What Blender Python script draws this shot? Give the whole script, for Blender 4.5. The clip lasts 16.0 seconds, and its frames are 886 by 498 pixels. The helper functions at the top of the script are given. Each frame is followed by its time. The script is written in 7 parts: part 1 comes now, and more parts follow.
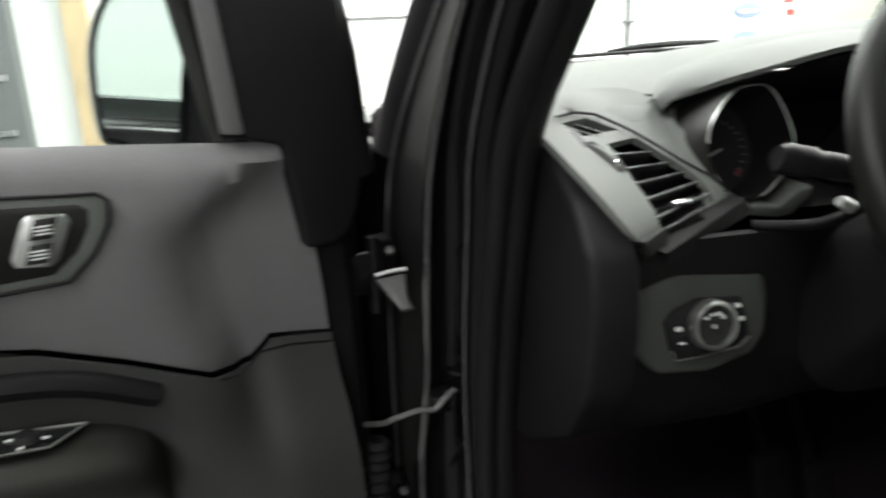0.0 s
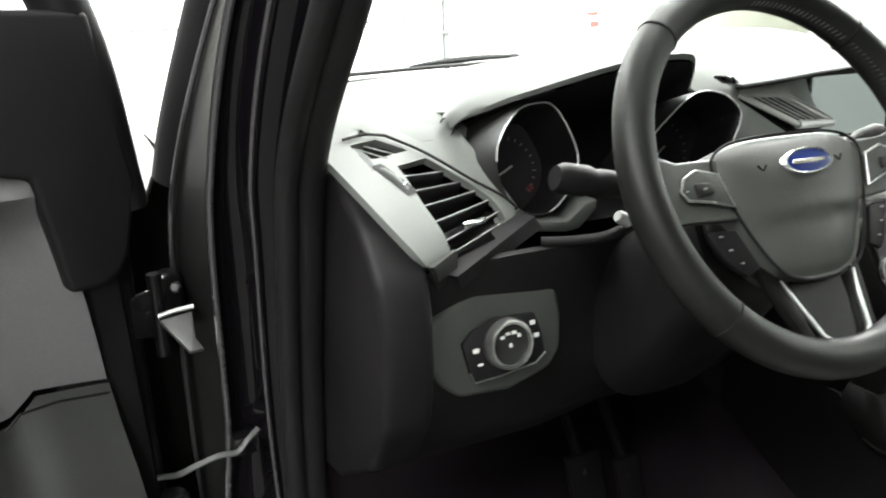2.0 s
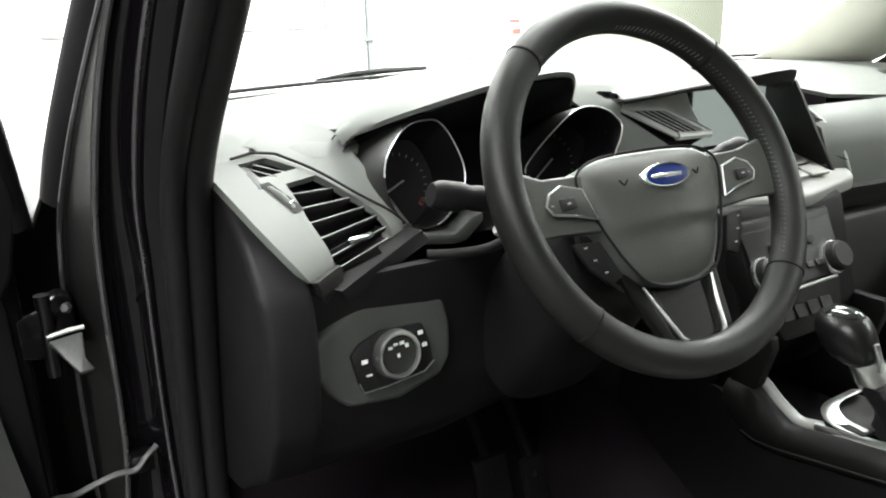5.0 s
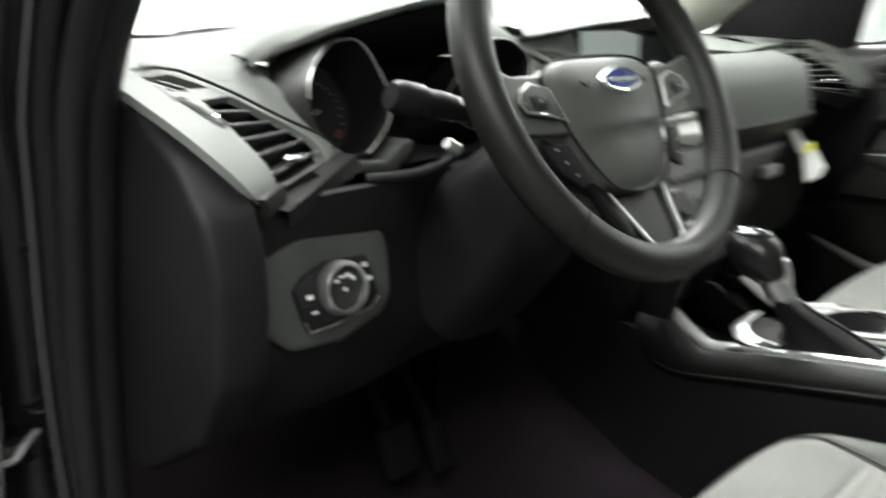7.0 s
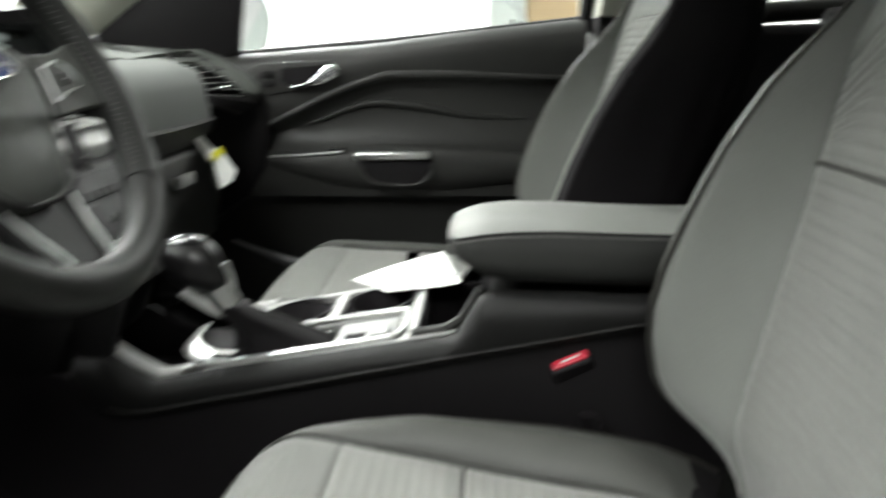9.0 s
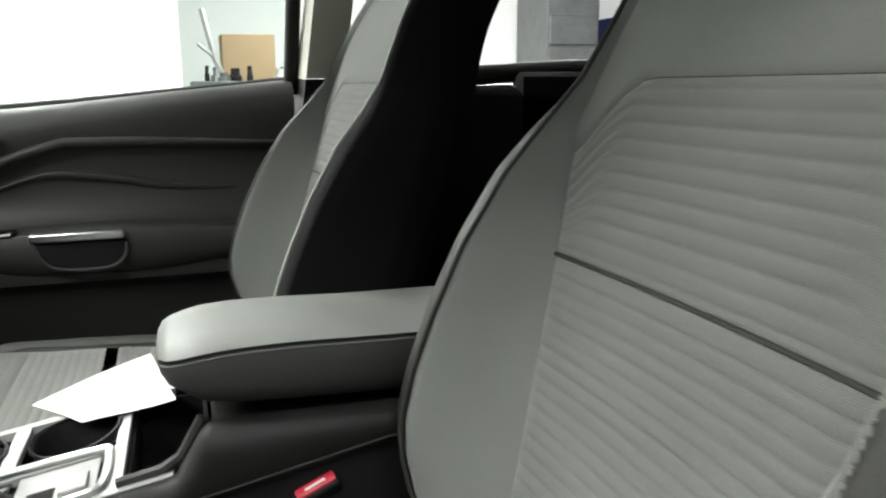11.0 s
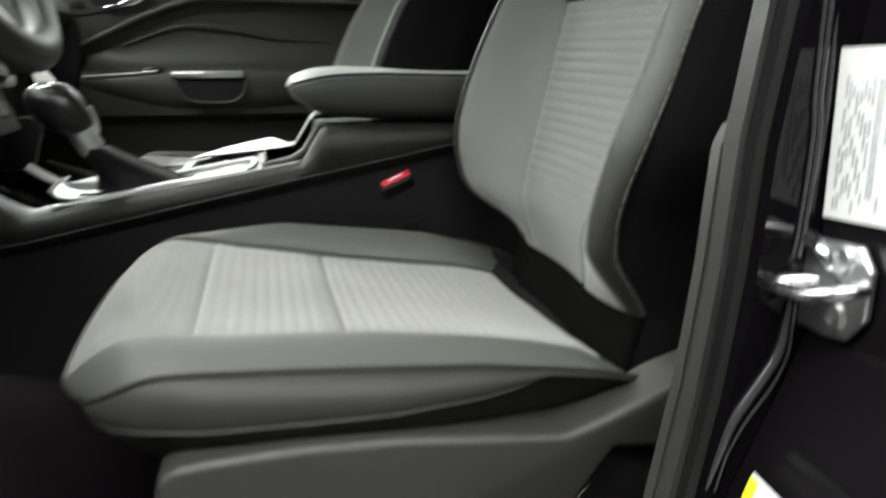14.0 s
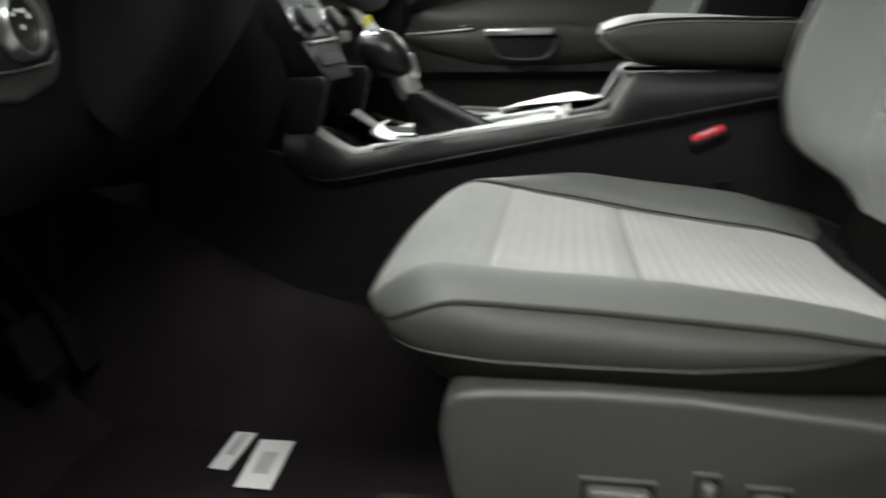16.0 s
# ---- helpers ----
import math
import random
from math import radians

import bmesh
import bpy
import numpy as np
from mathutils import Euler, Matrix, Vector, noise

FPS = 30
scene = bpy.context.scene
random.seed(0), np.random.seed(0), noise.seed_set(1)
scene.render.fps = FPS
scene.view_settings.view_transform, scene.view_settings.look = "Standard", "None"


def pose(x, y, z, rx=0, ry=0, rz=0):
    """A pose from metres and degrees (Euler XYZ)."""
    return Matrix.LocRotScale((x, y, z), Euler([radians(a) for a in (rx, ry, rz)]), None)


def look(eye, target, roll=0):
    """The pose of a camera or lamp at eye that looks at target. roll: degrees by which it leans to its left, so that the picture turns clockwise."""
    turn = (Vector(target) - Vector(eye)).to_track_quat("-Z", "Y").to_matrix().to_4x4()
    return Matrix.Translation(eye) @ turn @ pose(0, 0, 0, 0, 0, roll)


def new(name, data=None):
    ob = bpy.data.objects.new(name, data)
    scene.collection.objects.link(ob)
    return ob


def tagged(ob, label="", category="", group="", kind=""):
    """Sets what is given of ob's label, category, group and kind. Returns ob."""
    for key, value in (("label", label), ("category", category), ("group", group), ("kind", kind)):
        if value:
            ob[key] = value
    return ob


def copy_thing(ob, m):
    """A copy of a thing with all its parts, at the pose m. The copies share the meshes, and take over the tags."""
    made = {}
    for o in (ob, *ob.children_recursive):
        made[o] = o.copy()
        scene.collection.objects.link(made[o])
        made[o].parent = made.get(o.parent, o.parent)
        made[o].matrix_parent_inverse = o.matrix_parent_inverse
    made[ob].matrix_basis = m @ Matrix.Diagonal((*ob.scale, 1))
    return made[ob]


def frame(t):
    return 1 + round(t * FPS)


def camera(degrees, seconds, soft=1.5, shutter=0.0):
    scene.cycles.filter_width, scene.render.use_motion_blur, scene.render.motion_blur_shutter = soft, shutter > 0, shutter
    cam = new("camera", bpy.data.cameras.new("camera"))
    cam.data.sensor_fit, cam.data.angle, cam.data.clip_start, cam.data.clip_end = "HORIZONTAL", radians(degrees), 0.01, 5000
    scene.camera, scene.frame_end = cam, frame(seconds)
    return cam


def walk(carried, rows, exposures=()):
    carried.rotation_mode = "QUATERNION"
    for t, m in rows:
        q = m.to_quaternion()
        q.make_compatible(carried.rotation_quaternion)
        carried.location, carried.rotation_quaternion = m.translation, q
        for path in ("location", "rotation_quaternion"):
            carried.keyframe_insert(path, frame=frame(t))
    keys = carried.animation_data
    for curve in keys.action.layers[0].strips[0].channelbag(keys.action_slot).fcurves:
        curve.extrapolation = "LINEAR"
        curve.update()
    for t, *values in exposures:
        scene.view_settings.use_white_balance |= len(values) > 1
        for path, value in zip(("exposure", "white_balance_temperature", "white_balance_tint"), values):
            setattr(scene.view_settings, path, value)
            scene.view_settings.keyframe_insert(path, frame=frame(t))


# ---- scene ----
cam = camera(59.3, 16.0, soft=2.0, shutter=0.9)
PATH = [
    (0, (-0.969, -0.477, 1.176), (-0.557, 1.388, 0.582), -2.2),
    (0.5, (-0.951, -0.473, 1.171), (-0.351, 1.342, 0.584), -2.1),
    (1, (-0.935, -0.461, 1.171), (-0.232, 1.319, 0.591), -1.9),
    (1.5, (-0.92, -0.453, 1.178), (-0.154, 1.298, 0.59), -1.8),
    (2, (-0.915, -0.459, 1.183), (-0.114, 1.277, 0.597), -1.8),
    (2.5, (-0.911, -0.489, 1.188), (-0.078, 1.239, 0.622), -1.6),
    (3, (-0.897, -0.495, 1.188), (-0.031, 1.216, 0.62), -1.6),
    (3.5, (-0.884, -0.498, 1.188), (0.016, 1.195, 0.618), -1.6),
    (4, (-0.883, -0.499, 1.194), (0.046, 1.178, 0.625), -1.6),
    (4.2, (-0.882, -0.502, 1.2), (0.054, 1.17, 0.624), -1.6),
    (6.5, (-0.912, -0.484, 1.157), (0.094, 1.147, 0.585), -1.2),
    (7, (-0.966, -0.393, 1.102), (0.378, 0.979, 0.547), -0.5),
    (7.5, (-1.005, -0.347, 1.084), (0.627, 0.671, 0.538), 0.1),
    (8, (-0.983, -0.333, 1.059), (0.81, 0.382, 0.535), 0.0),
    (8.5, (-0.963, -0.336, 1.039), (0.922, 0.094, 0.53), 0.1),
    (9, (-0.889, -0.344, 1.064), (1.044, -0.23, 0.562), -0.6),
    (9.5, (-0.815, -0.35, 1.107), (1.115, -0.525, 0.615), -0.7),
    (10, (-0.764, -0.361, 1.127), (1.138, -0.754, 0.651), -0.6),
    (10.2, (-0.752, -0.346, 1.12), (1.14, -0.821, 0.677), -0.8),
    (12.3, (-0.917, -0.332, 1.075), (0.905, -1.032, 0.638), 0.3),
    (12.5, (-0.944, -0.315, 1.054), (0.87, -1.019, 0.593), -0.2),
    (13, (-1.014, -0.296, 1.014), (0.805, -0.963, 0.518), -0.9),
    (13.5, (-1.068, -0.277, 0.971), (0.786, -0.831, 0.463), -0.8),
    (14, (-1.12, -0.27, 0.913), (0.769, -0.695, 0.409), -0.0),
    (14.5, (-1.164, -0.261, 0.881), (0.749, -0.504, 0.349), -1.0),
    (15, (-1.18, -0.266, 0.859), (0.743, -0.372, 0.319), -0.9),
    (15.5, (-1.165, -0.268, 0.871), (0.757, -0.219, 0.32), -0.9),
    (16, (-1.103, -0.264, 0.883), (0.79, 0.045, 0.317), -1.0),
]
EXPOSURES = [(0.0, 0.36), (0.5, 0.66), (1.0, 0.96), (2.0, 1.20), (3.0, 1.22), (4.2, 1.18), (6.4, 0.92), (7.0, 0.96), (7.6, 1.02), (8.0, 0.97), (8.5, 0.75), (10.0, 0.47), (12.5, 0.50), (14.5, 0.67), (16.0, 0.60)]
walk(cam, [(t, look(eye, target, roll)) for t, eye, target, roll in PATH], EXPOSURES)


# ---- world and light ----
world = bpy.data.worlds.new("world")
scene.world = world
world.use_nodes = True
world.node_tree.nodes["Background"].inputs[0].default_value = (0.9, 0.95, 1.0, 1)
world.node_tree.nodes["Background"].inputs[1].default_value = 0.1


def tube_lamp(x, y, z, sx, sy, power):
    data = bpy.data.lights.new("ceiling_lamp", "AREA")
    data.shape, data.size, data.size_y, data.energy = "RECTANGLE", sx, sy, power
    data.color = (0.99, 1.0, 0.97)
    ob = new("ceiling_lamp", data)
    ob.location = (x, y, z)
    return ob


LAMPS = [(-1.7, 1.4, 76), (0.6, 1.2, 88), (-0.6, 2.75, 44), (-2.3, -1.1, 60), (3.3, 1.6, 290), (3.6, -2.0, 110), (-2.2, -5.0, 140), (1.9, 2.75, 60), (5.2, 5.9, 190)]
for lx, ly, lp in LAMPS:
    tube_lamp(lx, ly, 2.92, 0.5, 2.4, lp)


# ---- materials ----
def tree_of(name):
    m = bpy.data.materials.new(name)
    m.use_nodes = True
    nt = m.node_tree
    return m, nt, nt.nodes["Principled BSDF"]


def surface(name, color, rough=0.5, metal=0.0, grain=600.0, bump=0.15, vary=0.12, big=6.0, coat=0.0, spec=0.5, stretch=(1, 1, 1), sheen=0.0, depth=0.0004):
    """Colour with two scales of variation, fine relief and uneven gloss."""
    m, nt, p = tree_of(name)
    n, l = nt.nodes, nt.links
    tc = n.new("ShaderNodeTexCoord")
    mp = n.new("ShaderNodeMapping")
    mp.inputs["Scale"].default_value = stretch
    l.new(tc.outputs["Object"], mp.inputs["Vector"])
    fine, wide = n.new("ShaderNodeTexNoise"), n.new("ShaderNodeTexNoise")
    fine.inputs["Scale"].default_value, fine.inputs["Detail"].default_value = grain, 3
    wide.inputs["Scale"].default_value, wide.inputs["Detail"].default_value = big, 4
    l.new(mp.outputs[0], fine.inputs["Vector"])
    l.new(tc.outputs["Object"], wide.inputs["Vector"])
    add = n.new("ShaderNodeMath")
    add.operation = "ADD"
    l.new(fine.outputs["Fac"], add.inputs[0])
    l.new(wide.outputs["Fac"], add.inputs[1])
    ramp = n.new("ShaderNodeMapRange")
    ramp.inputs["From Min"].default_value, ramp.inputs["From Max"].default_value = 0.6, 1.4
    ramp.inputs["To Min"].default_value, ramp.inputs["To Max"].default_value = 1 - vary, 1 + vary
    l.new(add.outputs[0], ramp.inputs["Value"])
    mul = n.new("ShaderNodeVectorMath")
    mul.operation = "SCALE"
    mul.inputs[0].default_value = color
    l.new(ramp.outputs[0], mul.inputs["Scale"])
    l.new(mul.outputs[0], p.inputs["Base Color"])
    rr = n.new("ShaderNodeMapRange")
    rr.inputs["From Min"].default_value, rr.inputs["From Max"].default_value = 0.3, 0.7
    rr.inputs["To Min"].default_value, rr.inputs["To Max"].default_value = max(0.0, rough * 0.88), min(1.0, rough * 1.12)
    l.new(wide.outputs["Fac"], rr.inputs["Value"])
    l.new(rr.outputs[0], p.inputs["Roughness"])
    p.inputs["Metallic"].default_value = metal
    p.inputs["Specular IOR Level"].default_value = spec
    p.inputs["Coat Weight"].default_value = coat
    p.inputs["Coat Roughness"].default_value = 0.04
    p.inputs["Sheen Weight"].default_value = sheen
    p.inputs["Sheen Roughness"].default_value = 0.4
    if bump:
        b = n.new("ShaderNodeBump")
        b.inputs["Strength"].default_value, b.inputs["Distance"].default_value = bump, depth
        l.new(fine.outputs["Fac"], b.inputs["Height"])
        l.new(b.outputs[0], p.inputs["Normal"])
        if coat:
            l.new(b.outputs[0], p.inputs["Coat Normal"])
    return m


def cloth(name, color, rough=0.95, weave=1400.0):
    """Woven fabric: crossed threads as relief, flecked colour."""
    m = surface(name, color, rough, 0, 900, 0.0, 0.14, 9.0, spec=0.2, sheen=0.25)
    nt = m.node_tree
    n, l = nt.nodes, nt.links
    tc = n.new("ShaderNodeTexCoord")
    w1, w2 = n.new("ShaderNodeTexWave"), n.new("ShaderNodeTexWave")
    w1.bands_direction, w2.bands_direction = "X", "Z"
    for w in (w1, w2):
        w.inputs["Scale"].default_value, w.inputs["Distortion"].default_value = weave / 6.0, 1.5
        l.new(tc.outputs["Object"], w.inputs["Vector"])
    mx = n.new("ShaderNodeMath")
    mx.operation = "MAXIMUM"
    l.new(w1.outputs["Fac"], mx.inputs[0])
    l.new(w2.outputs["Fac"], mx.inputs[1])
    b = n.new("ShaderNodeBump")
    b.inputs["Strength"].default_value, b.inputs["Distance"].default_value = 0.35, 0.0005
    l.new(mx.outputs[0], b.inputs["Height"])
    l.new(b.outputs[0], n["Principled BSDF"].inputs["Normal"])
    return m


def glass(name, tint=(0.93, 0.97, 0.95)):
    m, nt, p = tree_of(name)
    n, l = nt.nodes, nt.links
    n.remove(p)
    tr, gl, mix, fr = n.new("ShaderNodeBsdfTransparent"), n.new("ShaderNodeBsdfGlossy"), n.new("ShaderNodeMixShader"), n.new("ShaderNodeLayerWeight")
    pw, sc = n.new("ShaderNodeMath"), n.new("ShaderNodeMath")
    tr.inputs[0].default_value = (*tint, 1)
    gl.inputs["Roughness"].default_value = 0.01
    fr.inputs[0].default_value = 0.5
    pw.operation, sc.operation = "POWER", "MULTIPLY_ADD"
    pw.inputs[1].default_value = 5.0
    sc.inputs[1].default_value, sc.inputs[2].default_value = 0.6, 0.02
    l.new(fr.outputs["Facing"], pw.inputs[0])
    l.new(pw.outputs[0], sc.inputs[0])
    l.new(sc.outputs[0], mix.inputs[0])
    l.new(tr.outputs[0], mix.inputs[1])
    l.new(gl.outputs[0], mix.inputs[2])
    l.new(mix.outputs[0], n["Material Output"].inputs[0])
    return m


def glowing(name, color, strength):
    m, nt, p = tree_of(name)
    p.inputs["Base Color"].default_value = (*color, 1)
    p.inputs["Emission Color"].default_value = (*color, 1)
    p.inputs["Emission Strength"].default_value = strength
    return m


M_DASH = surface("dash_top_plastic", (0.136, 0.143, 0.135), 0.7, 0, 420, 0.5, 0.06, 5, spec=0.12)
M_BEZEL = surface("satin_grey_trim", (0.118, 0.124, 0.116), 0.6, 0, 500, 0.2, 0.06, 6, spec=0.15)
M_BLACK = surface("black_grained_plastic", (0.0080, 0.0071, 0.0079), 0.55, 0, 500, 0.5, 0.2, 7, spec=0.2)
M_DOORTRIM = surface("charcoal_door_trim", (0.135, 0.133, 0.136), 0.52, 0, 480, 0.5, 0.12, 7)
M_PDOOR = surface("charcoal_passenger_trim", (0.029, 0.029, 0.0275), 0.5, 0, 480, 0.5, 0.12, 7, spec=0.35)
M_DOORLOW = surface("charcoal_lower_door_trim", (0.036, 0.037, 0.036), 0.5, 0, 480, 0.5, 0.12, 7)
M_SWITCH = surface("charcoal_switch_plastic", (0.052, 0.055, 0.051), 0.55, 0, 500, 0.4, 0.08, 7, spec=0.3)
M_GREY = surface("charcoal_grained_plastic", (0.017, 0.017, 0.016), 0.5, 0, 480, 0.5, 0.12, 7, spec=0.3)
M_CONSOLE = surface("black_console_plastic", (0.0066, 0.0064, 0.0063), 0.5, 0, 480, 0.5, 0.12, 7, spec=0.22)
M_STACK = surface("dark_stack_plastic", (0.0042, 0.0041, 0.0041), 0.5, 0, 480, 0.4, 0.12, 7, spec=0.18)
# Near-black for deep gaps; the shade there is put into the colour.
M_GAP = surface("gap_shade_black", (0.0034, 0.0036, 0.0032), 1.0, 0, 600, 0.3, 0.2, 12, spec=0.02)
M_DEEP = surface("matt_black_cavity", (0.0100, 0.0088, 0.0099), 0.8, 0, 300, 0.2, 0.2, 8, spec=0.2)
M_GLOSS = surface("gloss_black_trim", (0.012, 0.012, 0.013), 0.12, 0, 200, 0.0, 0.1, 8)
M_PAINT = surface("black_car_paint", (0.0055, 0.0047, 0.0056), 0.3, 0, 300, 0.02, 0.1, 4, coat=0.4, spec=0.08)
M_KNOB = surface("black_knob_leather", (0.007, 0.0067, 0.007), 0.33, 0, 700, 0.4, 0.15, 10, spec=0.4)
# Rolled edges of black paint; the lifted grey puts their glints in.
M_GLINT = surface("edge_glint_grey", (0.060, 0.057, 0.061), 0.14, 0.35, 300, 0.02, 0.1, 4, coat=1.0)
M_POST = surface("deep_black_paint", (0.0045, 0.0038, 0.0047), 0.3, 0, 5, 0.06, 0.1, 4, coat=0.55, spec=0.0, stretch=(1, 1, 0.12), depth=0.02)
M_SEALGREY = surface("grey_rubber_seal", (0.017, 0.0165, 0.016), 0.6, 0, 600, 0.4, 0.12, 9)
M_STRIP = surface("olive_grey_trim", (0.021, 0.0205, 0.018), 0.6, 0, 600, 0.4, 0.12, 9)
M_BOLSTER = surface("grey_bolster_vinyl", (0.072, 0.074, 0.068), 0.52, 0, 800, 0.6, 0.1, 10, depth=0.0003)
M_PILLAR = surface("black_pillar_trim", (0.0095, 0.0085, 0.0095), 0.6, 0, 500, 0.4, 0.2, 7, spec=0.12)
M_RUBBER = surface("rubber_seal", (0.0115, 0.0108, 0.0115), 0.55, 0, 700, 0.4, 0.2, 10, spec=0.2)
M_RIM = surface("rim_leather", (0.0098, 0.0102, 0.0092), 0.5, 0, 800, 0.6, 0.1, 12, spec=0.3, depth=0.0003)
M_PAD = surface("airbag_cover_plastic", (0.060, 0.063, 0.058), 0.5, 0, 600, 0.6, 0.07, 9)
M_CHROME = surface("chrome", (0.82, 0.83, 0.84), 0.24, 1.0, 300, 0.03, 0.05, 8)
M_SATIN = surface("satin_silver", (0.62, 0.63, 0.62), 0.32, 1.0, 400, 0.08, 0.06, 8)
M_ALU = surface("silver_painted_plastic", (0.32, 0.325, 0.315), 0.4, 0.15, 500, 0.1, 0.05, 8)
M_SILVER = surface("bright_silver_paint", (0.55, 0.56, 0.54), 0.42, 0.1, 500, 0.1, 0.05, 8)
M_STEEL = surface("zinc_plated_steel", (0.68, 0.68, 0.69), 0.36, 1.0, 260, 0.2, 0.15, 20)
M_STRAP = surface("dull_grey_steel", (0.09, 0.09, 0.09), 0.5, 0.5, 260, 0.2, 0.15, 20)
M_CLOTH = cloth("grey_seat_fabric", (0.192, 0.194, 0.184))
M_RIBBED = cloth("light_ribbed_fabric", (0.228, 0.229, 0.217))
# Back copies of the seat cloth, darker to put its shade into the colour.
M_RIBSHADE = cloth("ribbed_fabric_shaded", (0.116, 0.118, 0.110))
M_CLOTHSHADE = cloth("plain_fabric_shaded", (0.120, 0.124, 0.116))
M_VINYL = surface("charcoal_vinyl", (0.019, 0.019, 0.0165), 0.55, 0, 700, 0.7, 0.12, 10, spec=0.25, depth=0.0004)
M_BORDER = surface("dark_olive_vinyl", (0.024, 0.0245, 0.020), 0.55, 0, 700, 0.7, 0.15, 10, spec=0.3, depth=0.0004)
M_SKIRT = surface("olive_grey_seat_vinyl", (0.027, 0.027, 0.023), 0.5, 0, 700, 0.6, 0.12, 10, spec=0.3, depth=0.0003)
M_PIPING = surface("pale_grey_piping", (0.30, 0.31, 0.28), 0.6, 0, 700, 0.4, 0.08, 20)
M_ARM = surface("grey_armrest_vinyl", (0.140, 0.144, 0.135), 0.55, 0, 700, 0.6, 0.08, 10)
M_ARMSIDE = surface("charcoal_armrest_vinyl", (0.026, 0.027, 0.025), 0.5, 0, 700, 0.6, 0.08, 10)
M_SEATBLACK = surface("black_seat_fabric", (0.010, 0.009, 0.010), 0.95, 0, 1100, 0.5, 0.25, 9, spec=0.1)
M_VALANCE = surface("dark_seat_plastic", (0.034, 0.0335, 0.030), 0.46, 0, 500, 0.5, 0.1, 8)
M_SWITCHCAP = surface("charcoal_switch_cap", (0.050, 0.050, 0.046), 0.42, 0, 500, 0.3, 0.1, 9)
M_THREAD = surface("grey_thread", (0.16, 0.16, 0.143), 0.8, 0, 900, 0.2, 0.15, 30)
M_CARPET = surface("black_carpet", (0.020, 0.0158, 0.0192), 1.0, 0, 900, 1.0, 0.4, 12, spec=0.1, depth=0.002)
M_TRIMPALE = surface("pale_pillar_trim", (0.46, 0.46, 0.40), 0.6, 0, 500, 0.3, 0.05, 6)
M_PAPER = surface("white_paper", (0.82, 0.83, 0.81), 0.7, 0, 300, 0.05, 0.03, 5)
M_YELLOW = surface("yellow_print", (0.80, 0.76, 0.03), 0.5, 0, 300, 0.05, 0.05, 9)
M_RED = surface("red_plastic", (0.62, 0.03, 0.06), 0.35, 0, 400, 0.1, 0.08, 20)
M_BLUE = surface("blue_enamel", (0.02, 0.035, 0.16), 0.2, 0, 400, 0.0, 0.1, 40, coat=0.6)
M_FADEDBLUE = surface("faded_blue_print", (0.16, 0.20, 0.30), 0.5, 0, 400, 0.0, 0.1, 40)
M_PRINT = surface("grey_print", (0.52, 0.53, 0.55), 0.7, 0, 500, 0.0, 0.25, 40)
M_WHITEMARK = surface("white_marking", (0.72, 0.74, 0.72), 0.6, 0, 500, 0.0, 0.05, 40)
M_DIM = surface("dim_dial_print", (0.10, 0.105, 0.10), 0.6, 0, 500, 0.0, 0.05, 40)
M_NEEDLE = surface("grey_needle_paint", (0.22, 0.23, 0.22), 0.6, 0, 500, 0.0, 0.05, 40)
M_DIMRED = surface("dim_red_print", (0.10, 0.012, 0.012), 0.5, 0, 500, 0.0, 0.05, 40)
M_REDMARK = surface("red_marking", (0.55, 0.04, 0.03), 0.5, 0, 500, 0.0, 0.05, 40)
M_GLASS = glass("window_glass")
# The screen is off; this glow stands for the windscreen mirrored in it.
M_SCREEN = glowing("screen_reflection_glow", (0.26, 0.30, 0.28), 0.5)
M_WHEELSTITCH = surface("dark_grey_thread", (0.10, 0.10, 0.095), 0.8, 0, 900, 0.2, 0.15, 30)
M_DIMMARK = surface("grey_button_print", (0.30, 0.31, 0.30), 0.6, 0, 500, 0.0, 0.05, 40)
M_MIRROR = surface("mirror_silver", (0.92, 0.94, 0.94), 0.02, 1.0, 100, 0.0, 0.01, 3)
M_WALL = surface("white_wall_panel", (0.88, 0.89, 0.88), 0.6, 0, 90, 0.1, 0.03, 1.5)
M_WALL2 = surface("pale_green_beige_wall", (0.50, 0.51, 0.44), 0.7, 0, 90, 0.15, 0.05, 1.5)
M_JOINT = surface("grey_joint_strip", (0.16, 0.165, 0.165), 0.6, 0, 200, 0.1, 0.1, 4)
M_DARKWALL = surface("dark_grey_wall", (0.07, 0.07, 0.075), 0.7, 0, 60, 0.2, 0.15, 1.2)
M_CONCRETE = surface("workshop_concrete", (0.16, 0.16, 0.155), 0.55, 0, 60, 0.4, 0.2, 1.2)
M_CEIL = surface("white_ceiling", (0.78, 0.79, 0.78), 0.8, 0, 60, 0.1, 0.04, 1.5)
M_WOOD = surface("raw_timber_post", (0.55, 0.42, 0.26), 0.7, 0, 80, 0.3, 0.2, 3, stretch=(1, 1, 0.1))
M_LAMP = glowing("lamp_diffuser", (0.95, 1.0, 0.97), 4.0)
M_CARDBOARD = surface("brown_cardboard", (0.36, 0.25, 0.15), 0.85, 0, 120, 0.2, 0.12, 6)
M_POSTERBLUE = surface("pale_blue_poster", (0.78, 0.82, 0.85), 0.5, 0, 200, 0.0, 0.04, 3)
M_MACHINE = surface("grey_machine_metal", (0.16, 0.17, 0.17), 0.4, 0.6, 90, 0.3, 0.3, 8)


# ---- builders ----
def V(*a):
    return Vector(a)


def rooted(name, loc, label, category, group="", kind=""):
    """A thing: an Empty at its base."""
    e = new(name)
    e.location, e.empty_display_size = loc, 0.05
    return tagged(e, label, category, group, kind)


